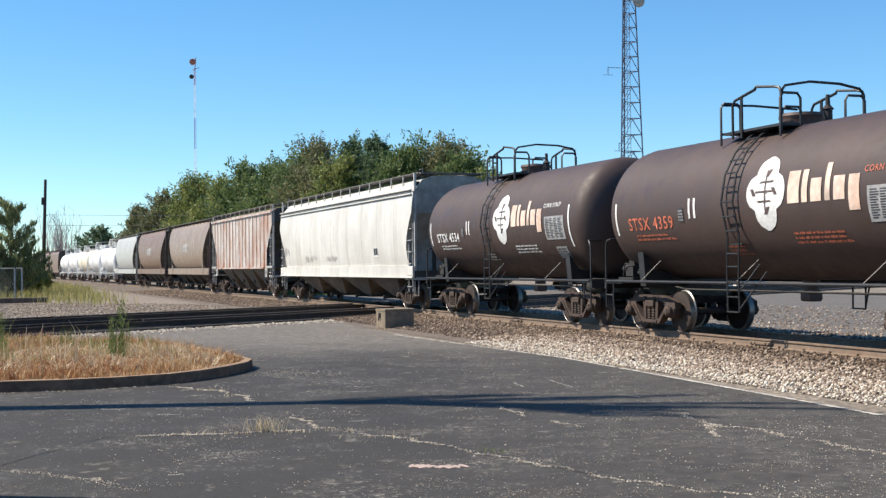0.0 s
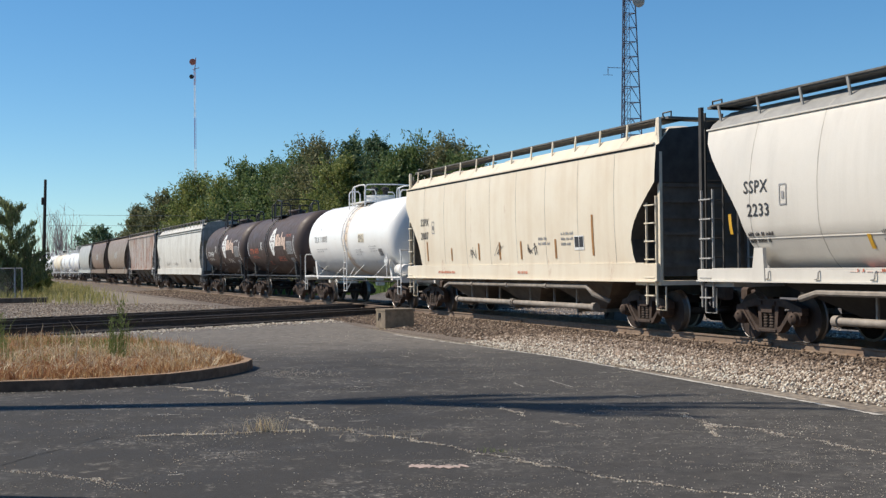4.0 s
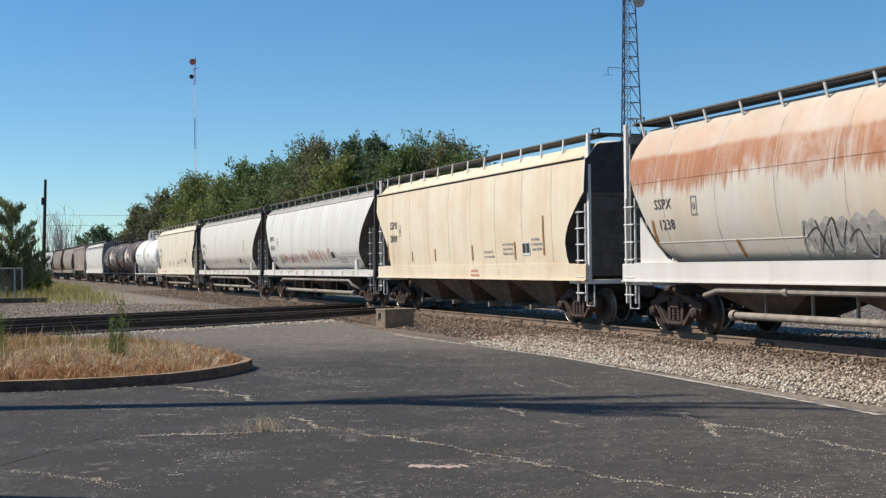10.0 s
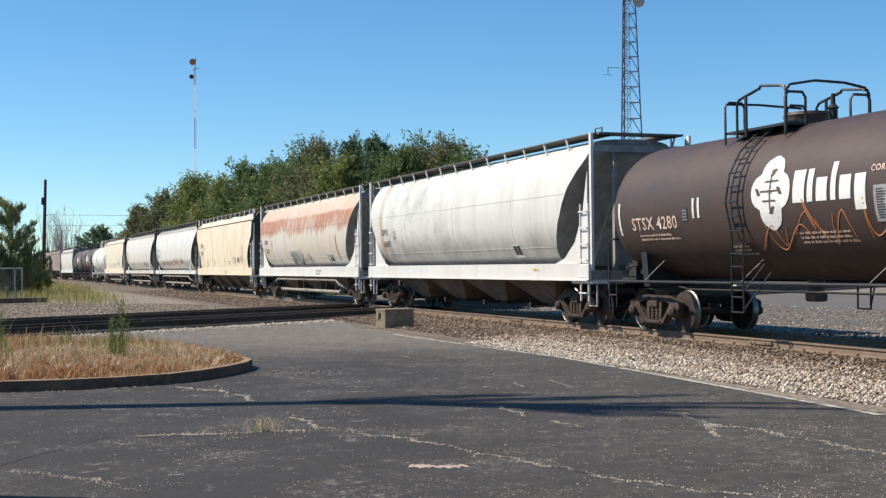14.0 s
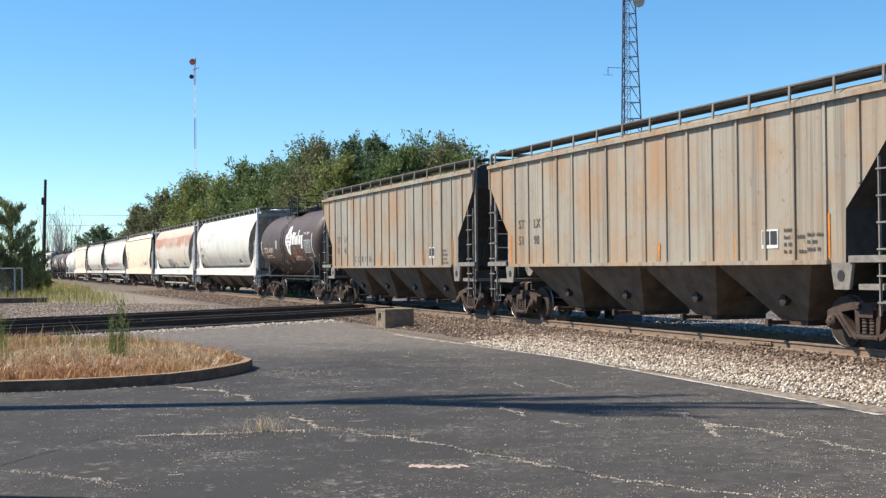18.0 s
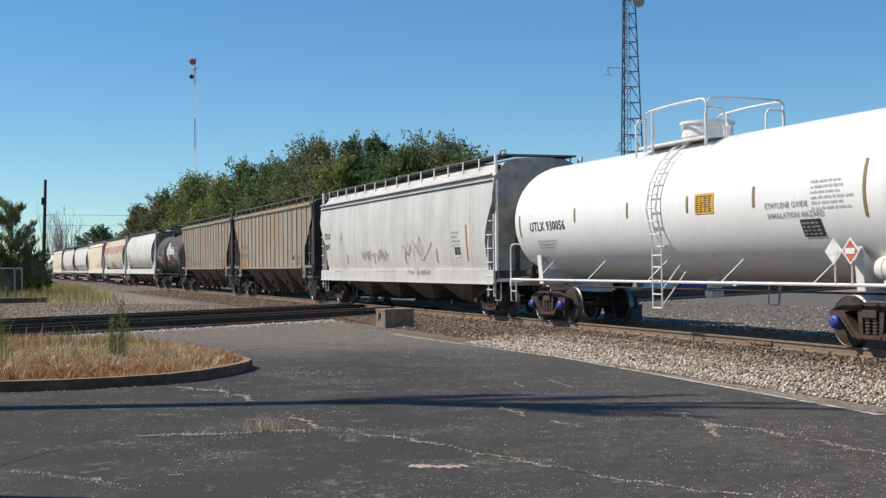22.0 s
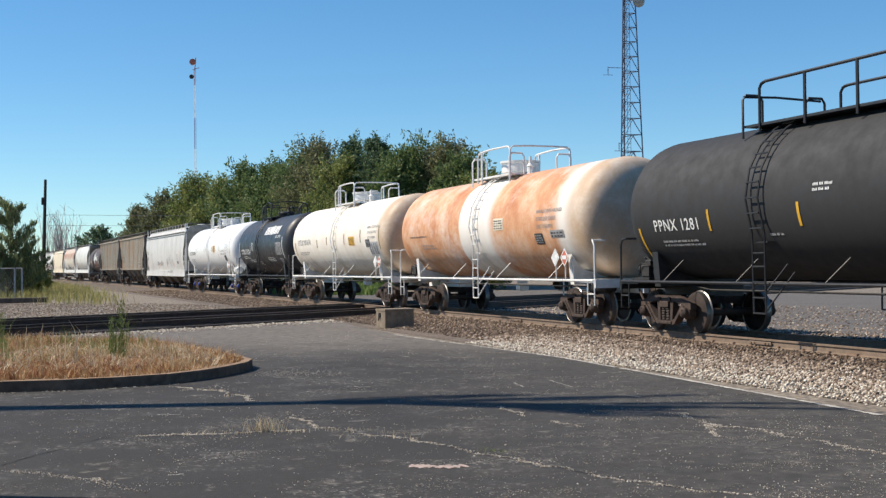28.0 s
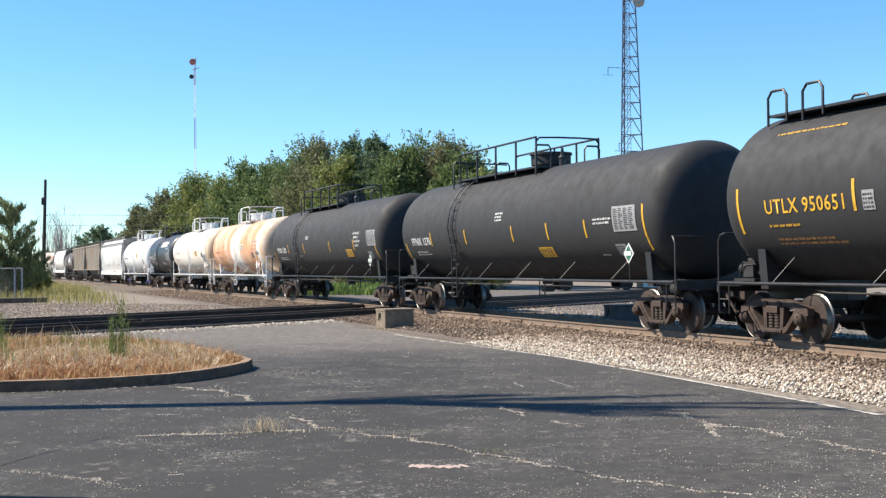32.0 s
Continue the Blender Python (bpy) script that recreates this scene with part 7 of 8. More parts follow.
LEAVES = [leafy("yellow-green broad leaves", [(0.0, (0.07, 0.10, 0.027)), (0.45, (0.18, 0.22, 0.065)), (0.8, (0.31, 0.32, 0.11)), (1.0, (0.46, 0.42, 0.18))], 0.55, 0.4, 0.5),
          leafy("mid green broad leaves", [(0.0, (0.045, 0.08, 0.028)), (0.45, (0.115, 0.17, 0.06)), (0.8, (0.21, 0.26, 0.10)), (1.0, (0.36, 0.35, 0.15))], 0.5, 0.4, 0.5),
          leafy("dark blue-green leaves", [(0.0, (0.04, 0.075, 0.038)), (0.5, (0.10, 0.16, 0.08)), (1.0, (0.26, 0.30, 0.16))], 0.5, 0.35, 0.6),
          leafy("dusty olive leaves", [(0.0, (0.07, 0.08, 0.038)), (0.5, (0.16, 0.17, 0.08)), (1.0, (0.34, 0.31, 0.165))], 0.6, 0.4, 0.5)]


def tree(name, x, y, h, w, seed, mat, label, leaves=7000, leaf=0.22, base=0.12, pointy=0.0, group="trees"):
    """Tapered trunk, limbs and a crown of leaf clumps with gaps"""
    r = np.random.default_rng(seed)
    rnd = random.Random(seed)
    ob = tagged(new(name), label, "tree", group)
    ob.matrix_basis = pose(x, y, 0)
    g = Geo()
    g.rod([(0, 0, -0.1), (0.05 * w * rnd.uniform(-1, 1), 0.02 * w, h * 0.35), (0.06 * w * rnd.uniform(-1, 1), 0, h * 0.9)], [h * 0.028, h * 0.02, h * 0.004], 8)
    k = 120
    clumps = []
    for i in range(k):
        q = rnd.uniform(base, 1.0) ** 0.9
        env = math.sin(min(1, (q - base) / (1 - base) * 0.82 + 0.16) * math.pi) ** 0.6 * (1 - pointy * q)
        a, rad = rnd.uniform(0, 6.283), w * 0.5 * env * math.sqrt(rnd.uniform(0.15, 1.05))
        cpos = Vector((rad * math.cos(a), rad * math.sin(a), h * q * 0.91))
        clumps.append((cpos, w * rnd.uniform(0.045, 0.10)))
        if i % 5 == 0:
            zb = max(h * 0.12, cpos.z - rad * 0.9)
            g.rod([(0, 0, zb), cpos * 0.55 + Vector((0, 0, zb * 0.45)), cpos], [h * 0.009, h * 0.006, h * 0.002], 5)
    put("trunk", g.mesh("trunk", BARK), ob)
    # leafy sprays sweeping outwards and up from each clump, ragged at their tips
    reps = 3
    base_c = np.repeat(np.array([c for c, _ in clumps]), reps, 0)
    way = base_c * np.array([1, 1, 0]) / (0.5 * w) + r.normal(0, 0.55, base_c.shape) + np.array([0, 0, 0.75])
    way /= np.linalg.norm(way, axis=1)[:, None]
    length = w * r.uniform(0.06, 0.26, len(base_c))
    idx = r.integers(0, len(base_c), leaves)
    u = r.uniform(-0.35, 1.0, leaves)
    thick = w * 0.035 * (1.15 - 0.75 * np.clip(u, 0, 1))
    pos_ = base_c[idx] + way[idx] * (length[idx] * u)[:, None] + r.normal(0, 1, (leaves, 3)) * thick[:, None]
    a = way[idx] + r.normal(0, 0.7, (leaves, 3))
    a /= np.linalg.norm(a, axis=1)[:, None]
    b = np.cross(a, r.normal(0, 1, (leaves, 3)))
    b /= np.linalg.norm(b, axis=1)[:, None] + 1e-6
    sz = (leaf * r.uniform(0.5, 1.2, leaves))[:, None]
    a, b = a * sz, b * sz * 0.45
    v = np.stack([pos_ - a, pos_ + b * 0.9, pos_ + a, pos_ - b * 0.9], 1).reshape(-1, 3)
    f = np.arange(leaves * 4).reshape(-1, 4)
    put("crown", many("crown", mat, v, f), ob)
    return ob


def cedar(x, y, h, seed, sprays):
    """A shaggy cedar: a leaning stem with upswept feathery boughs"""
    r = np.random.default_rng(seed)
    ob = tagged(new("cedar_tree"), "shaggy grey-green cedar tree behind a fence", "tree", "cedars by the fence")
    ob.matrix_basis = pose(x, y, 0)
    g = Geo().rod([(0, 0, -0.1), (0.1, 0, h * 0.5), (0.25, 0, h * 0.93)], [0.14, 0.09, 0.02], 7)
    feet = []
    for k in range(sprays):
        z0 = r.uniform(0.05, 1.0) ** 1.5 * 0.88 * h
        a = r.uniform(0, 2 * np.pi)
        l = (h - z0) * 0.36 + r.uniform(0.3, 0.9)
        rise = r.uniform(0.35, 0.95)
        p0 = np.array([0.25 * z0 / h, 0, z0])
        d = np.array([math.cos(a), math.sin(a), rise])
        d *= l / np.linalg.norm(d)
        g.rod([p0, p0 + d * 0.5 + np.array([0, 0, -0.08]), p0 + d], [0.035, 0.02, 0.006], 4)
        u = r.uniform(0.2, 1.05, 70)
        feet.append(p0 + d * u[:, None] + np.array([0, 0, -0.12]) + r.normal(0, 1, (70, 3)) * (0.16 * (1.2 - u))[:, None])
    feet = np.concatenate(feet)
    put("trunk", g.mesh("trunk", BARK), ob)
    put("crown", many("crown", LEAF_DARK, *blades(len(feet), feet, 0.42, 0.03, 0.7, seed + 1)), ob)
    return ob


# (bearing, rise of the top, distance ahead, width)
ROW = [(-0.2505, 0.0479, 192, 4.5), (-0.2451, 0.050, 186, 7), (-0.2267, 0.062, 168, 8), (-0.2015, 0.0766, 152, 9), (-0.1785, 0.0749, 140, 8), (-0.1579, 0.0838, 131, 9), (-0.1349, 0.0868, 124, 9), (-0.1166, 0.0972, 118, 8.5), (-0.1019, 0.1062, 112, 8), (-0.0844, 0.0909, 104, 7), (-0.073, 0.1069, 108, 5.5), (-0.0532, 0.1112, 104, 5.5), (-0.0363, 0.095, 98, 7), (-0.0179, 0.1026, 100, 8), (0.0028, 0.1005, 98, 8), (0.0174, 0.0912, 95, 7), (0.0303, 0.0782, 92, 5), (0.0404, 0.0744, 95, 4.5)]
ROW += [(tx + 0.006, tz * 0.86, y + 7, w * 1.15) for tx, tz, y, w in ROW[:-2]]
KINDS = (3, 3, 3, 0, 0, 1, 1, 1, 3, 0, 2, 2, 1, 1, 3, 1, 0, 1)
SHORT = ("yellow-green", "mid green", "dark bluish-green", "dusty olive")
for i, (tx, tz, y, w) in enumerate(ROW):
    near = i < len(KINDS)
    k = KINDS[i] if near else (1, 2, 3)[i % 3]
    tree("tree", tx * y, y, 1.783 + tz * y * 1.025, w * 1.08, 50 + i, LEAVES[k], SHORT[k] + " leafy tree in a wild tree row", 17000 if near else 8000, (0.20 if y > 120 else 0.16) if near else 0.24, 0.04, 0.3, "trees along the railway")
tree("tree", -84, 300, 12.3, 10.5, 90, LEAVES[2], "round dark tree in the far distance", 9000, 0.36, 0.1, 0.1, "distant trees")
tree("tree", -93, 320, 6.5, 9, 91, LEAVES[2], "low dark tree in the far distance", 4000, 0.5, 0.1, 0.1, "distant trees")
cedar(-28.2, 80, 6.7, 92, 110)
tree("bush", -28.0, 84, 1.7, 1.5, 97, BUSH, "yellow-green bush behind a fence", 3000, 0.12, 0.02, 0.3, "bushes")
tree("bush", -31.0, 95, 1.9, 1.6, 98, BUSH, "yellow-green bush behind a fence", 3000, 0.13, 0.02, 0.4, "bushes")
cedar(-30.4, 79, 5.3, 93, 70)
tree("bush", -33.2, 100, 2.5, 1.9, 94, BUSH, "bright green bush beside a pole", 5000, 0.16, 0.02, 0.1, "bushes")
tree("bush", -35.5, 103, 2.6, 4.0, 95, WEED, "bright green bush beside a pole", 5000, 0.16, 0.02, 0.1, "bushes")
# bare grey saplings by the pole
g = Geo()
rnd = random.Random(8)
for i in range(64):
    x, y = rnd.gauss(0, 0.8), rnd.uniform(-1, 1)
    h = rnd.uniform(3.5, 8.0)
    tx = x + rnd.uniform(-0.7, 0.7)
    g.rod([(x, y, 0), (x + rnd.uniform(-0.2, 0.2), y, h * 0.5), (tx, y, h)], [0.045, 0.03, 0.008], 4)
    for k in range(6):
        q = rnd.uniform(0.4, 0.95)
        bx = x + (tx - x) * q
        g.rod([(bx, y, h * q), (bx + rnd.uniform(-0.7, 0.7), y + rnd.uniform(-0.4, 0.4), h * q + rnd.uniform(0.4, 1.1))], [0.018, 0.006], 3)
tagged(put("bare_saplings", g.mesh("bare_saplings", plain("pale dead twigs", (0.36, 0.28, 0.27), 0.2, 5, 0.95)), None, pose(-131, 420, 0) @ Matrix.Scale(3.1, 4)), "bare grey leafless saplings beside a pole", "saplings", kind="stuff")

# the tall tree outside the car park whose shadow crosses the asphalt
shade = tagged(new("tree"), "slender tall tree with a bare trunk and upswept limbs", "tree", "trees by the car park")
shade.matrix_basis = pose(-12.5, 17.35, 0)
put("trunk", Geo().rod([(0, -0.6, -0.1), (0.05, -0.35, 7.0), (0.0, 0.2, 9.5), (0.0, 0.7, 11.7), (0.1, 0.6, 14.6), (0.1, 0.3, 16.6)], [0.36, 0.27, 0.23, 0.19, 0.1, 0.03], 9).mesh("trunk", BARK), shade)
rnd = random.Random(31)
r = np.random.default_rng(31)
feet = []
for k in range(17):
    z0 = 10.6 + 0.26 * k
    a = rnd.uniform(0, 6.283)
    l, out = rnd.uniform(1.4, 3.6), rnd.uniform(0.4, 1.5)
    yb = float(np.interp(z0, [9.5, 11.7, 14.8, 17.8], [0.2, 0.7, 0.6, 0.3]))
    p0, p1 = Vector((0, yb, z0)), Vector((out * math.cos(a), out * math.sin(a) + yb - 0.05, min(z0 + l, 17.2)))
    put("limb", Geo().rod([p0, (p0 + p1) / 2 + Vector((0.2 * math.cos(a), 0.2 * math.sin(a), -0.1)), p1], [0.08, 0.05, 0.02], 5).mesh("limb", BARK), shade)
    for q in np.linspace(0.3, 1.05, 60):
        feet.append(p0 + (p1 - p0) * q + Vector((rnd.gauss(0, 0.07), rnd.gauss(0, 0.05), rnd.gauss(0, 0.1))))
feet = np.array(feet)
put("crown", many("crown", LEAF_DARK, *blades(len(feet), feet, 0.55, 0.038, 0.3, 33)), shade)

# ---- field, fence, pole, wires ----
p = scatter(15000, [(-22.9, 67.5), (-15.6, 58.8), (-16.3, 62), (-22.5, 80), (-29.0, 100), (-43.5, 138), (-51, 140), (-38, 100), (-27, 72)], 0.0, 7, 0.5)
r = np.random.default_rng(71)
edge_d = np.sin(p[:, 0] * 1.1 + p[:, 1] * 0.35) + np.sin(p[:, 0] * 0.47 - p[:, 1] * 0.8)
p = p[r.uniform(-1.6, 2.2, len(p)) < edge_d + (p[:, 1] - 62) * 0.12]
p[:, :2] += r.normal(0, 0.7, (len(p), 2))
q = scatter(16000, [(-27, 70), (-14.5, 64), (-9, 58), (-6.5, 50), (-8.5, 44), (-13, 42), (-22, 52), (-30, 62)], -0.02, 72, 0.5)
tagged(put("gravel_stones", pebbles(q, 0.036, 73, STONE)), "loose pale stones on the gravel verge", "gravel", kind="stuff")
tagged(put("field_grass", many("field_grass", FIELD, *blades(len(p), p, 0.75, 0.018, 0.9, 8))), "tall yellow-green wild grass beside the track", "grass", kind="stuff")
p = scatter(4000, [(-11, 80), (-4.5, 77), (-3.5, 96), (-16, 110)], 0.0, 9, 0.3)
tagged(put("meadow_grass", many("meadow_grass", GREEN_FIELD, *blades(len(p), p, 0.7, 0.05, 0.5, 10))), "green meadow grass under the trees", "grass", kind="stuff")
WOOD = plain("dark creosoted pole wood", (0.045, 0.035, 0.028), 0.3, 6, 0.9, 0.0, 0.01)
pole = tagged(new("utility_pole"), "dark leaning wooden utility pole", "utility pole")
pole.matrix_basis = pose(-45.5, 140, 0, 0, 1.6, 0)
put("pole_shaft", Geo().rod([(0, 0, -0.2), (0, 0, 12.1)], [0.24, 0.15], 10).mesh("pole_shaft", WOOD), pole)
put("transformer", Geo().turned([(9.2, 0.13), (9.25, 0.16), (10.0, 0.16), (10.05, 0.12)], (-0.26, 0, 0), "z", 12).mesh("transformer", WOOD), pole)
put("pole_bracket", Geo().box((-0.2, 0, 9.7), (0.4, 0.12, 0.12)).rod([(0, 0.0, 8.0), (0.35, 0, 8.0)], 0.05, 6).mesh("pole_bracket", WOOD), pole)
far_pole = tagged(new("utility_pole"), "distant wooden utility pole with a crossarm", "utility pole")
far_pole.matrix_basis = pose(-89, 300, 0)
put("pole_shaft", Geo().rod([(0, 0, -0.2), (0, 0, 10.0)], [0.2, 0.14], 8).mesh("pole_shaft", WOOD), far_pole)
put("crossarm", Geo().box((0, 0, 9.0), (2.4, 0.16, 0.16)).mesh("crossarm", WOOD), far_pole)
WIRE = plain("aged power line", (0.20, 0.21, 0.23), 0.1, 5, 0.6)
for z0, z1 in ((8.1, 8.7), (6.9, 7.6)):
    pts = []
    for k in range(13):
        q = k / 12
        pts.append((-45.2 + 62 * q, 140.5 + 8 * q, z0 + (z1 - z0) * q - 0.5 * math.sin(math.pi * q)))
    tagged(put("power_line", Geo().rod(pts, 0.018, 5).mesh("power_line", WIRE)), "thin sagging overhead power line", "power line", "overhead wires")
FENCE = plain("galvanised fence steel", (0.30, 0.31, 0.32), 0.2, 6, 0.6, 0.3)
fence = tagged(new("fence"), "grey chain-link fence with steel posts", "fence")
for k, x in enumerate((-26.0, -26.45, -29.0, -31.5, -34.0)):
    put("post", Geo().rod([(x, 76 + (x + 26) * -0.05, 0), (x, 76 + (x + 26) * -0.05, 1.95)], 0.06, 8).mesh("post", FENCE), fence)
put("top_rail", Geo().rod([(-26, 76, 1.92), (-36, 76.5, 1.92)], 0.03, 6).mesh("top_rail", FENCE), fence)
g = Geo()
for k in range(70):
    x = -26 - k * 0.14
    g.rod([(x, 76.02, 0.1), (x - 1.2, 76.08, 1.9)], 0.006, 3, False).rod([(x - 1.2, 76.08, 0.1), (x, 76.02, 1.9)], 0.006, 3, False)
put("wire_mesh", g.mesh("wire_mesh", FENCE, smooth=0), fence)
tagged(put("timber_baulk", Geo().box((0, 0, 0.14), (5.6, 0.3, 0.28), None, 0.03).mesh("timber_baulk", TIE, smooth=0), None, pose(-24.6, 67.5, 0, 0, 0, 12)), "dark old timber lying in the gravel", "timber")

# ---- towers ----
TOWER = plain("galvanised tower steel", (0.10, 0.12, 0.17), 0.2, 3, 0.6, 0.2)
TOWER_RED = plain("faded red tower steel", (0.40, 0.13, 0.09), 0.2, 3, 0.7)
tw = tagged(new("lattice_tower"), "tall three-sided steel lattice radio tower with a dish", "radio tower")
tw.matrix_basis = pose(22.87, 150, 0, 0, 0, 14)
H = 44.0
width = lambda z: 3.75 - 2.45 * min(z, 38) / 38
legs = [(math.cos(a), math.sin(a)) for a in (radians(210), radians(330), radians(90))]
at = lambda k, z: Vector((legs[k][0] * width(z) / 1.732, legs[k][1] * width(z) / 1.732, z))
for k in range(3):
    put("tower_leg", Geo().rod([at(k, z) for z in (0, 12, 24, 38, H)], 0.085, 6).mesh("tower_leg", TOWER), tw)
z = 0.0
while z < H - 1.5:
    st = 1.45 + 0.9 * (1 - z / H)
    for k in range(3):
        a, b, c2, d2 = at(k, z), at((k + 1) % 3, z), at(k, z + st), at((k + 1) % 3, z + st)
        for q, w, rr in ((a, b, 0.05), (a, (c2 + d2) / 2, 0.04), (b, (c2 + d2) / 2, 0.04)):
            put("tower_brace", Geo().rod([q, w], rr, 4).mesh("tower_brace", TOWER, smooth=0), tw)
    z += st
put("dish", Geo().turned([(0.0, 0.8), (-0.1, 0.78), (-0.35, 0.45), (-0.42, 0.05)], (1.25, -0.4, 33.9), "y", 20).mesh("dish", GREY_PART), tw)
for z0, xx in ((25.6, -2.9), (16.4, -1.6)):
    g = Geo().rod([(-width(z0) / 2, -0.6, z0), (xx, -0.6, z0)], 0.04, 5).rod([(xx, -0.6, z0 + 0.1), (xx, -0.6, z0 - 0.9)], 0.05, 5).rod([(xx - 0.6, -0.6, z0 - 0.9), (xx + 0.6, -0.6, z0 - 0.9)], 0.03, 4)
    put("antenna", g.mesh("antenna", TOWER), tw)
g = Geo()
for z0 in np.arange(1, 40, 0.5):
    g.rod([(-0.2, 0, z0), (0.2, 0, z0)], 0.02, 3)
put("climbing_ladder", g.rod([(-0.2, 0, 0), (-0.2, 0, H - 2)], 0.03, 4).rod([(0.2, 0, 0), (0.2, 0, H - 2)], 0.03, 4).mesh("climbing_ladder", TOWER, smooth=0), tw)
ms = tagged(new("guyed_mast"), "slim distant red and white radio mast", "radio mast")
ms.matrix_basis = pose(-60.2, 300, 0)
# The violet-grey of the middle section has distance haze mixed into the paint.
MAST_HAZE = plain("violet-grey mast paint with haze in it", (0.26, 0.22, 0.42), 0.15, 3, 0.7)
MAST_WHITE = plain("white mast paint", (0.75, 0.76, 0.78), 0.1, 3, 0.6)
for z0, z1, mm in ((0, 15, TOWER_RED), (15, 31, MAST_WHITE), (31, 38.6, MAST_HAZE), (38.6, 46.6, MAST_WHITE), (46.6, 50.5, TOWER_RED)):
    g = Geo()
    for k in range(3):
        a = k * 2.094
        g.rod([(0.24 * math.cos(a), 0.24 * math.sin(a), z0), (0.24 * math.cos(a), 0.24 * math.sin(a), z1)], 0.04, 4)
        for zz in np.arange(z0, z1 - 0.6, 0.8):
            b = a + 2.094
            g.rod([(0.24 * math.cos(a), 0.24 * math.sin(a), zz), (0.24 * math.cos(b), 0.24 * math.sin(b), zz + 0.8)], 0.025, 3, False)
    put("mast_section", g.mesh("mast_section", mm, smooth=0), ms)
put("antenna_panel", Geo().turned([(-0.3, 0.2), (-0.2, 0.75), (0.15, 0.8)], (-0.4, -0.4, 52.2), "y", 16).mesh("antenna_panel", TOWER_RED), ms)
put("antenna_panel", Geo().turned([(-0.3, 0.2), (-0.2, 0.5), (0.15, 0.55)], (-0.7, -0.4, 48.6), "y", 16).mesh("antenna_panel", DARK_STEEL), ms)
put("antenna_arm", Geo().rod([(0, 0, 50.4), (0.3, 0, 52.5), (0.3, 0, 53.3)], 0.1, 5).rod([(-0.5, 0, 50.4), (1.2, 0, 50.8)], 0.08, 5).mesh("antenna_arm", TOWER_RED), ms)

# ---- distance beyond the tracks on the right ----
FARGREEN = leafy("far hedge leaves", [(0.0, (0.02, 0.03, 0.012)), (1.0, (0.06, 0.075, 0.03))])
r = np.random.default_rng(70)
n = 16000
hx = r.uniform(-40, 160, n)
hy = 190 + hx * 0.25 + r.normal(0, 3, n)
hz = r.uniform(0, 1, n) * (2.2 + 0.9 * np.sin(hx * 0.35) + 0.6 * np.sin(hx * 1.3))
c = np.stack([hx, hy, hz], 1)
a, b = r.normal(0, 0.45, (n, 3)), r.normal(0, 0.45, (n, 3))
v = np.stack([c - a, c + b, c + a, c - b], 1).reshape(-1, 3)
tagged(put("far_hedge", many("far_hedge", FARGREEN, v, np.arange(n * 4).reshape(-1, 4))), "dark low scrub along the far edge", "hedge", kind="stuff")


def parked_box(name, x, y, l, w, h, z, mat, label, cat, rz):
    ob = tagged(new(name), label, cat)
    ob.matrix_basis = pose(x, y, 0, 0, 0, rz)
    put("box_body", Geo().box((0, 0, z + h / 2), (l, w, h), None, 0.05).mesh("box_body", mat, smooth=0), ob)
    for k in range(int(l / 0.6)):
        put("rib", Geo().box((-l / 2 + 0.3 + k * 0.6, -w / 2 - 0.03, z + h / 2), (0.12, 0.06, h * 0.92)).mesh("rib", mat, smooth=0), ob)
    if z > 0.3:
        for sx in (-0.35, 0.35):
            for sy in (-1, 1):
                put("wheel", Geo().turned([(-0.12, 0.45), (0.12, 0.45)], (l * sx, sy * (w / 2 - 0.2), 0.45), "y", 16).mesh("wheel", DARK_STEEL), ob)
    return ob


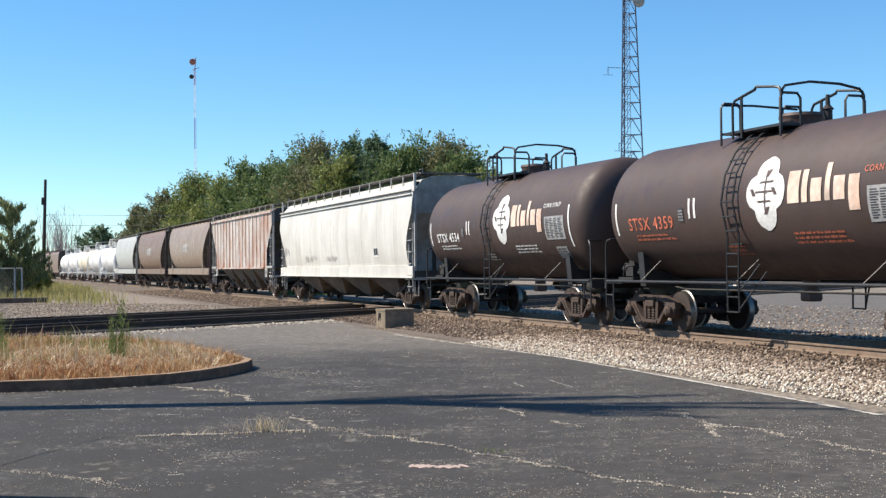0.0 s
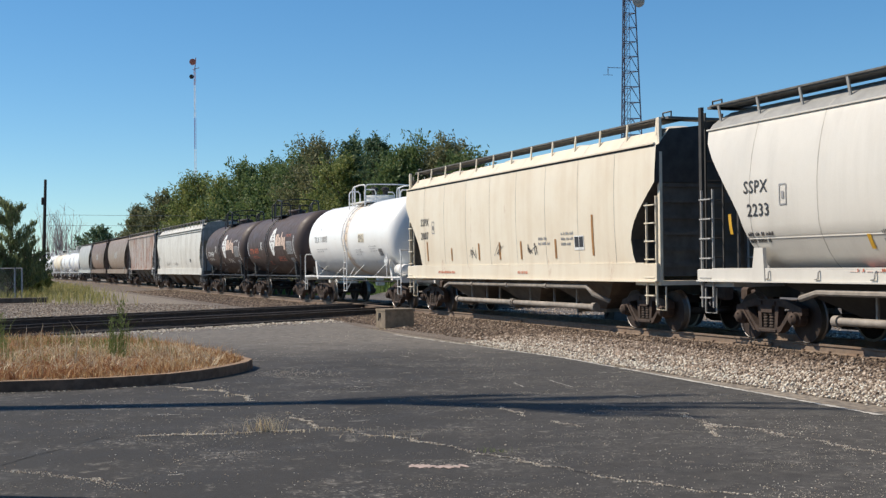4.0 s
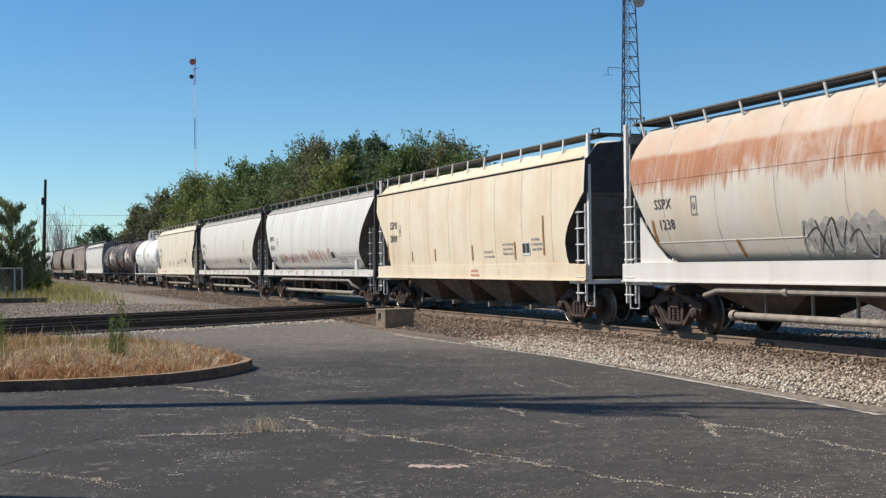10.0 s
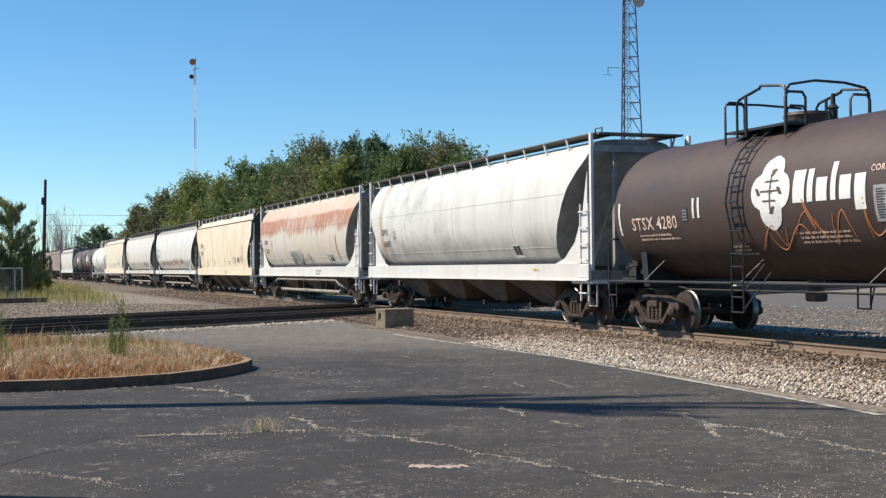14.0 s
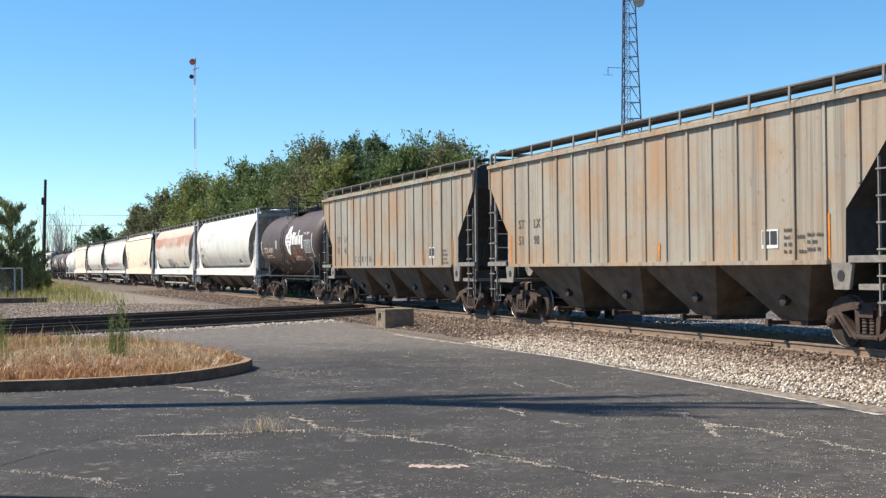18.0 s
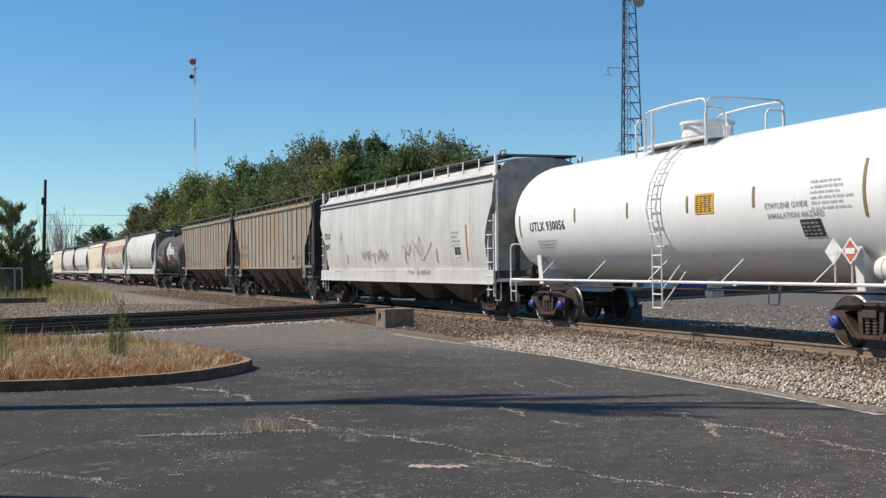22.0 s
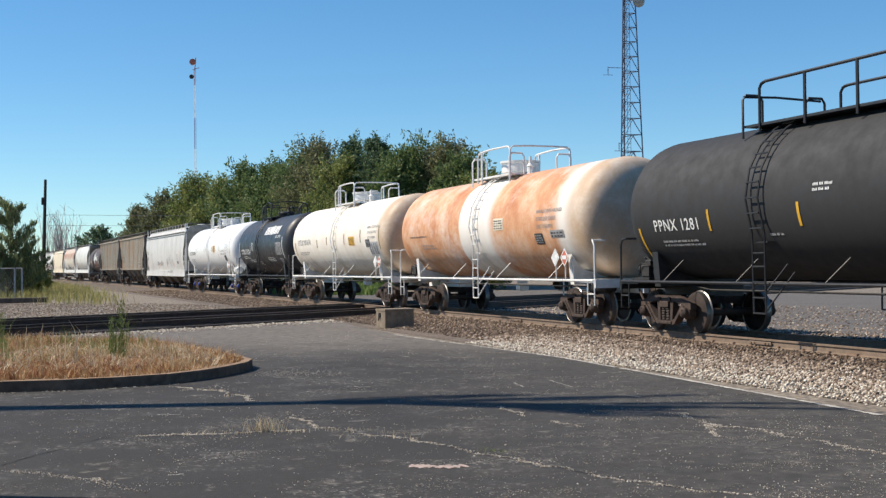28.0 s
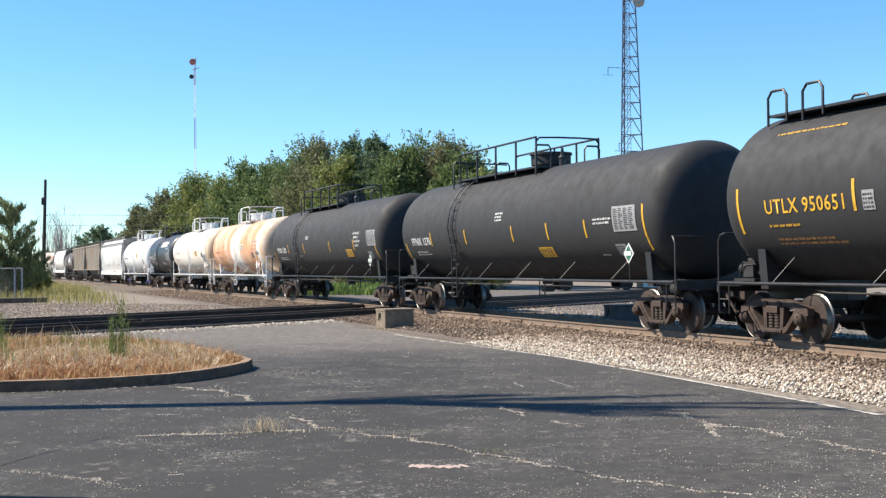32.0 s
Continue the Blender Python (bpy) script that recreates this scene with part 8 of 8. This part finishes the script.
parked_box("boxcar", 10.4, 86, 6.0, 2.9, 3.4, 0.62, BROWN_CAR, "brown boxcar parked beyond the crossing", "freight car", 6)
parked_box("container", 14.9, 86.5, 2.2, 2.2, 2.3, 0.03, WHITE_PART, "white container on the ground beyond the tracks", "container", 4)
parked_box("container", 17.5, 86.3, 2.3, 2.2, 2.2, 0.03, plain("purple-blue container paint", (0.10, 0.09, 0.36), 0.2, 2, 0.6), "purple-blue container on the ground", "container", 4)
parked_box("container", 19.5, 86.2, 0.9, 2.2, 2.2, 0.03, WHITE_PART, "narrow white box on the ground", "container", 4)
parked_box("container", 21.6, 87.0, 1.7, 2.2, 2.2, 0.03, WHITE_PART, "white container on the ground beyond the tracks", "container", 4)
parked_box("trailer", 38, 122, 9, 2.4, 1.6, 0.6, WHITE_PART, "white trailer parked beyond the tracks", "trailer", 12)
parked_box("trailer", 52, 128, 6, 2.4, 2.0, 0.6, GREY_PART, "grey trailer parked beyond the tracks", "trailer", 15)

# building behind and beside the camera, whose shadow edges into the car park
BRICK = plain("tan rendered wall", (0.42, 0.36, 0.28), 0.15, 3, 0.9, 0.0, 0.004)
bd = tagged(new("building"), "low tan flat-roofed building beside the car park", "building")
put("wall", Geo().box((-16.0, -4.95, 2.99), (19.0, 30.4, 5.98)).mesh("wall", BRICK, smooth=0), bd)
put("roof", Geo().box((-16.0, -4.95, 6.11), (19.2, 30.6, 0.26)).mesh("roof", GREY_PART, smooth=0), bd)


# ---- motion ----
def motions():
    times = [float(k) for k in range(33)]
    for car, c in CARS:
        rows = []
        for t in times:
            s = c + travelled(t)
            rows.append((t, Matrix.Translation(on_track(s)) @ pose(0, 0, 0, 0, 0, 90 + math.degrees(heading(s)))))
        walk(car, rows)
    for sx in (1, -1):
        rows = []
        for k in range(481):
            t = k / 15
            rows.append((t, Matrix.Translation((sx * BASE, 0, WHEEL_R)) @ Matrix.Rotation((travelled(t) - travelled(0)) / WHEEL_R, 4, "Y")))
        first = WHEELS[sx][0]
        walk(first, rows)
        for w in WHEELS[sx][1:]:
            w.rotation_mode = "QUATERNION"
            keys = w.animation_data_create()
            keys.action = first.animation_data.action
            keys.action_slot = first.animation_data.action_slot


motions()
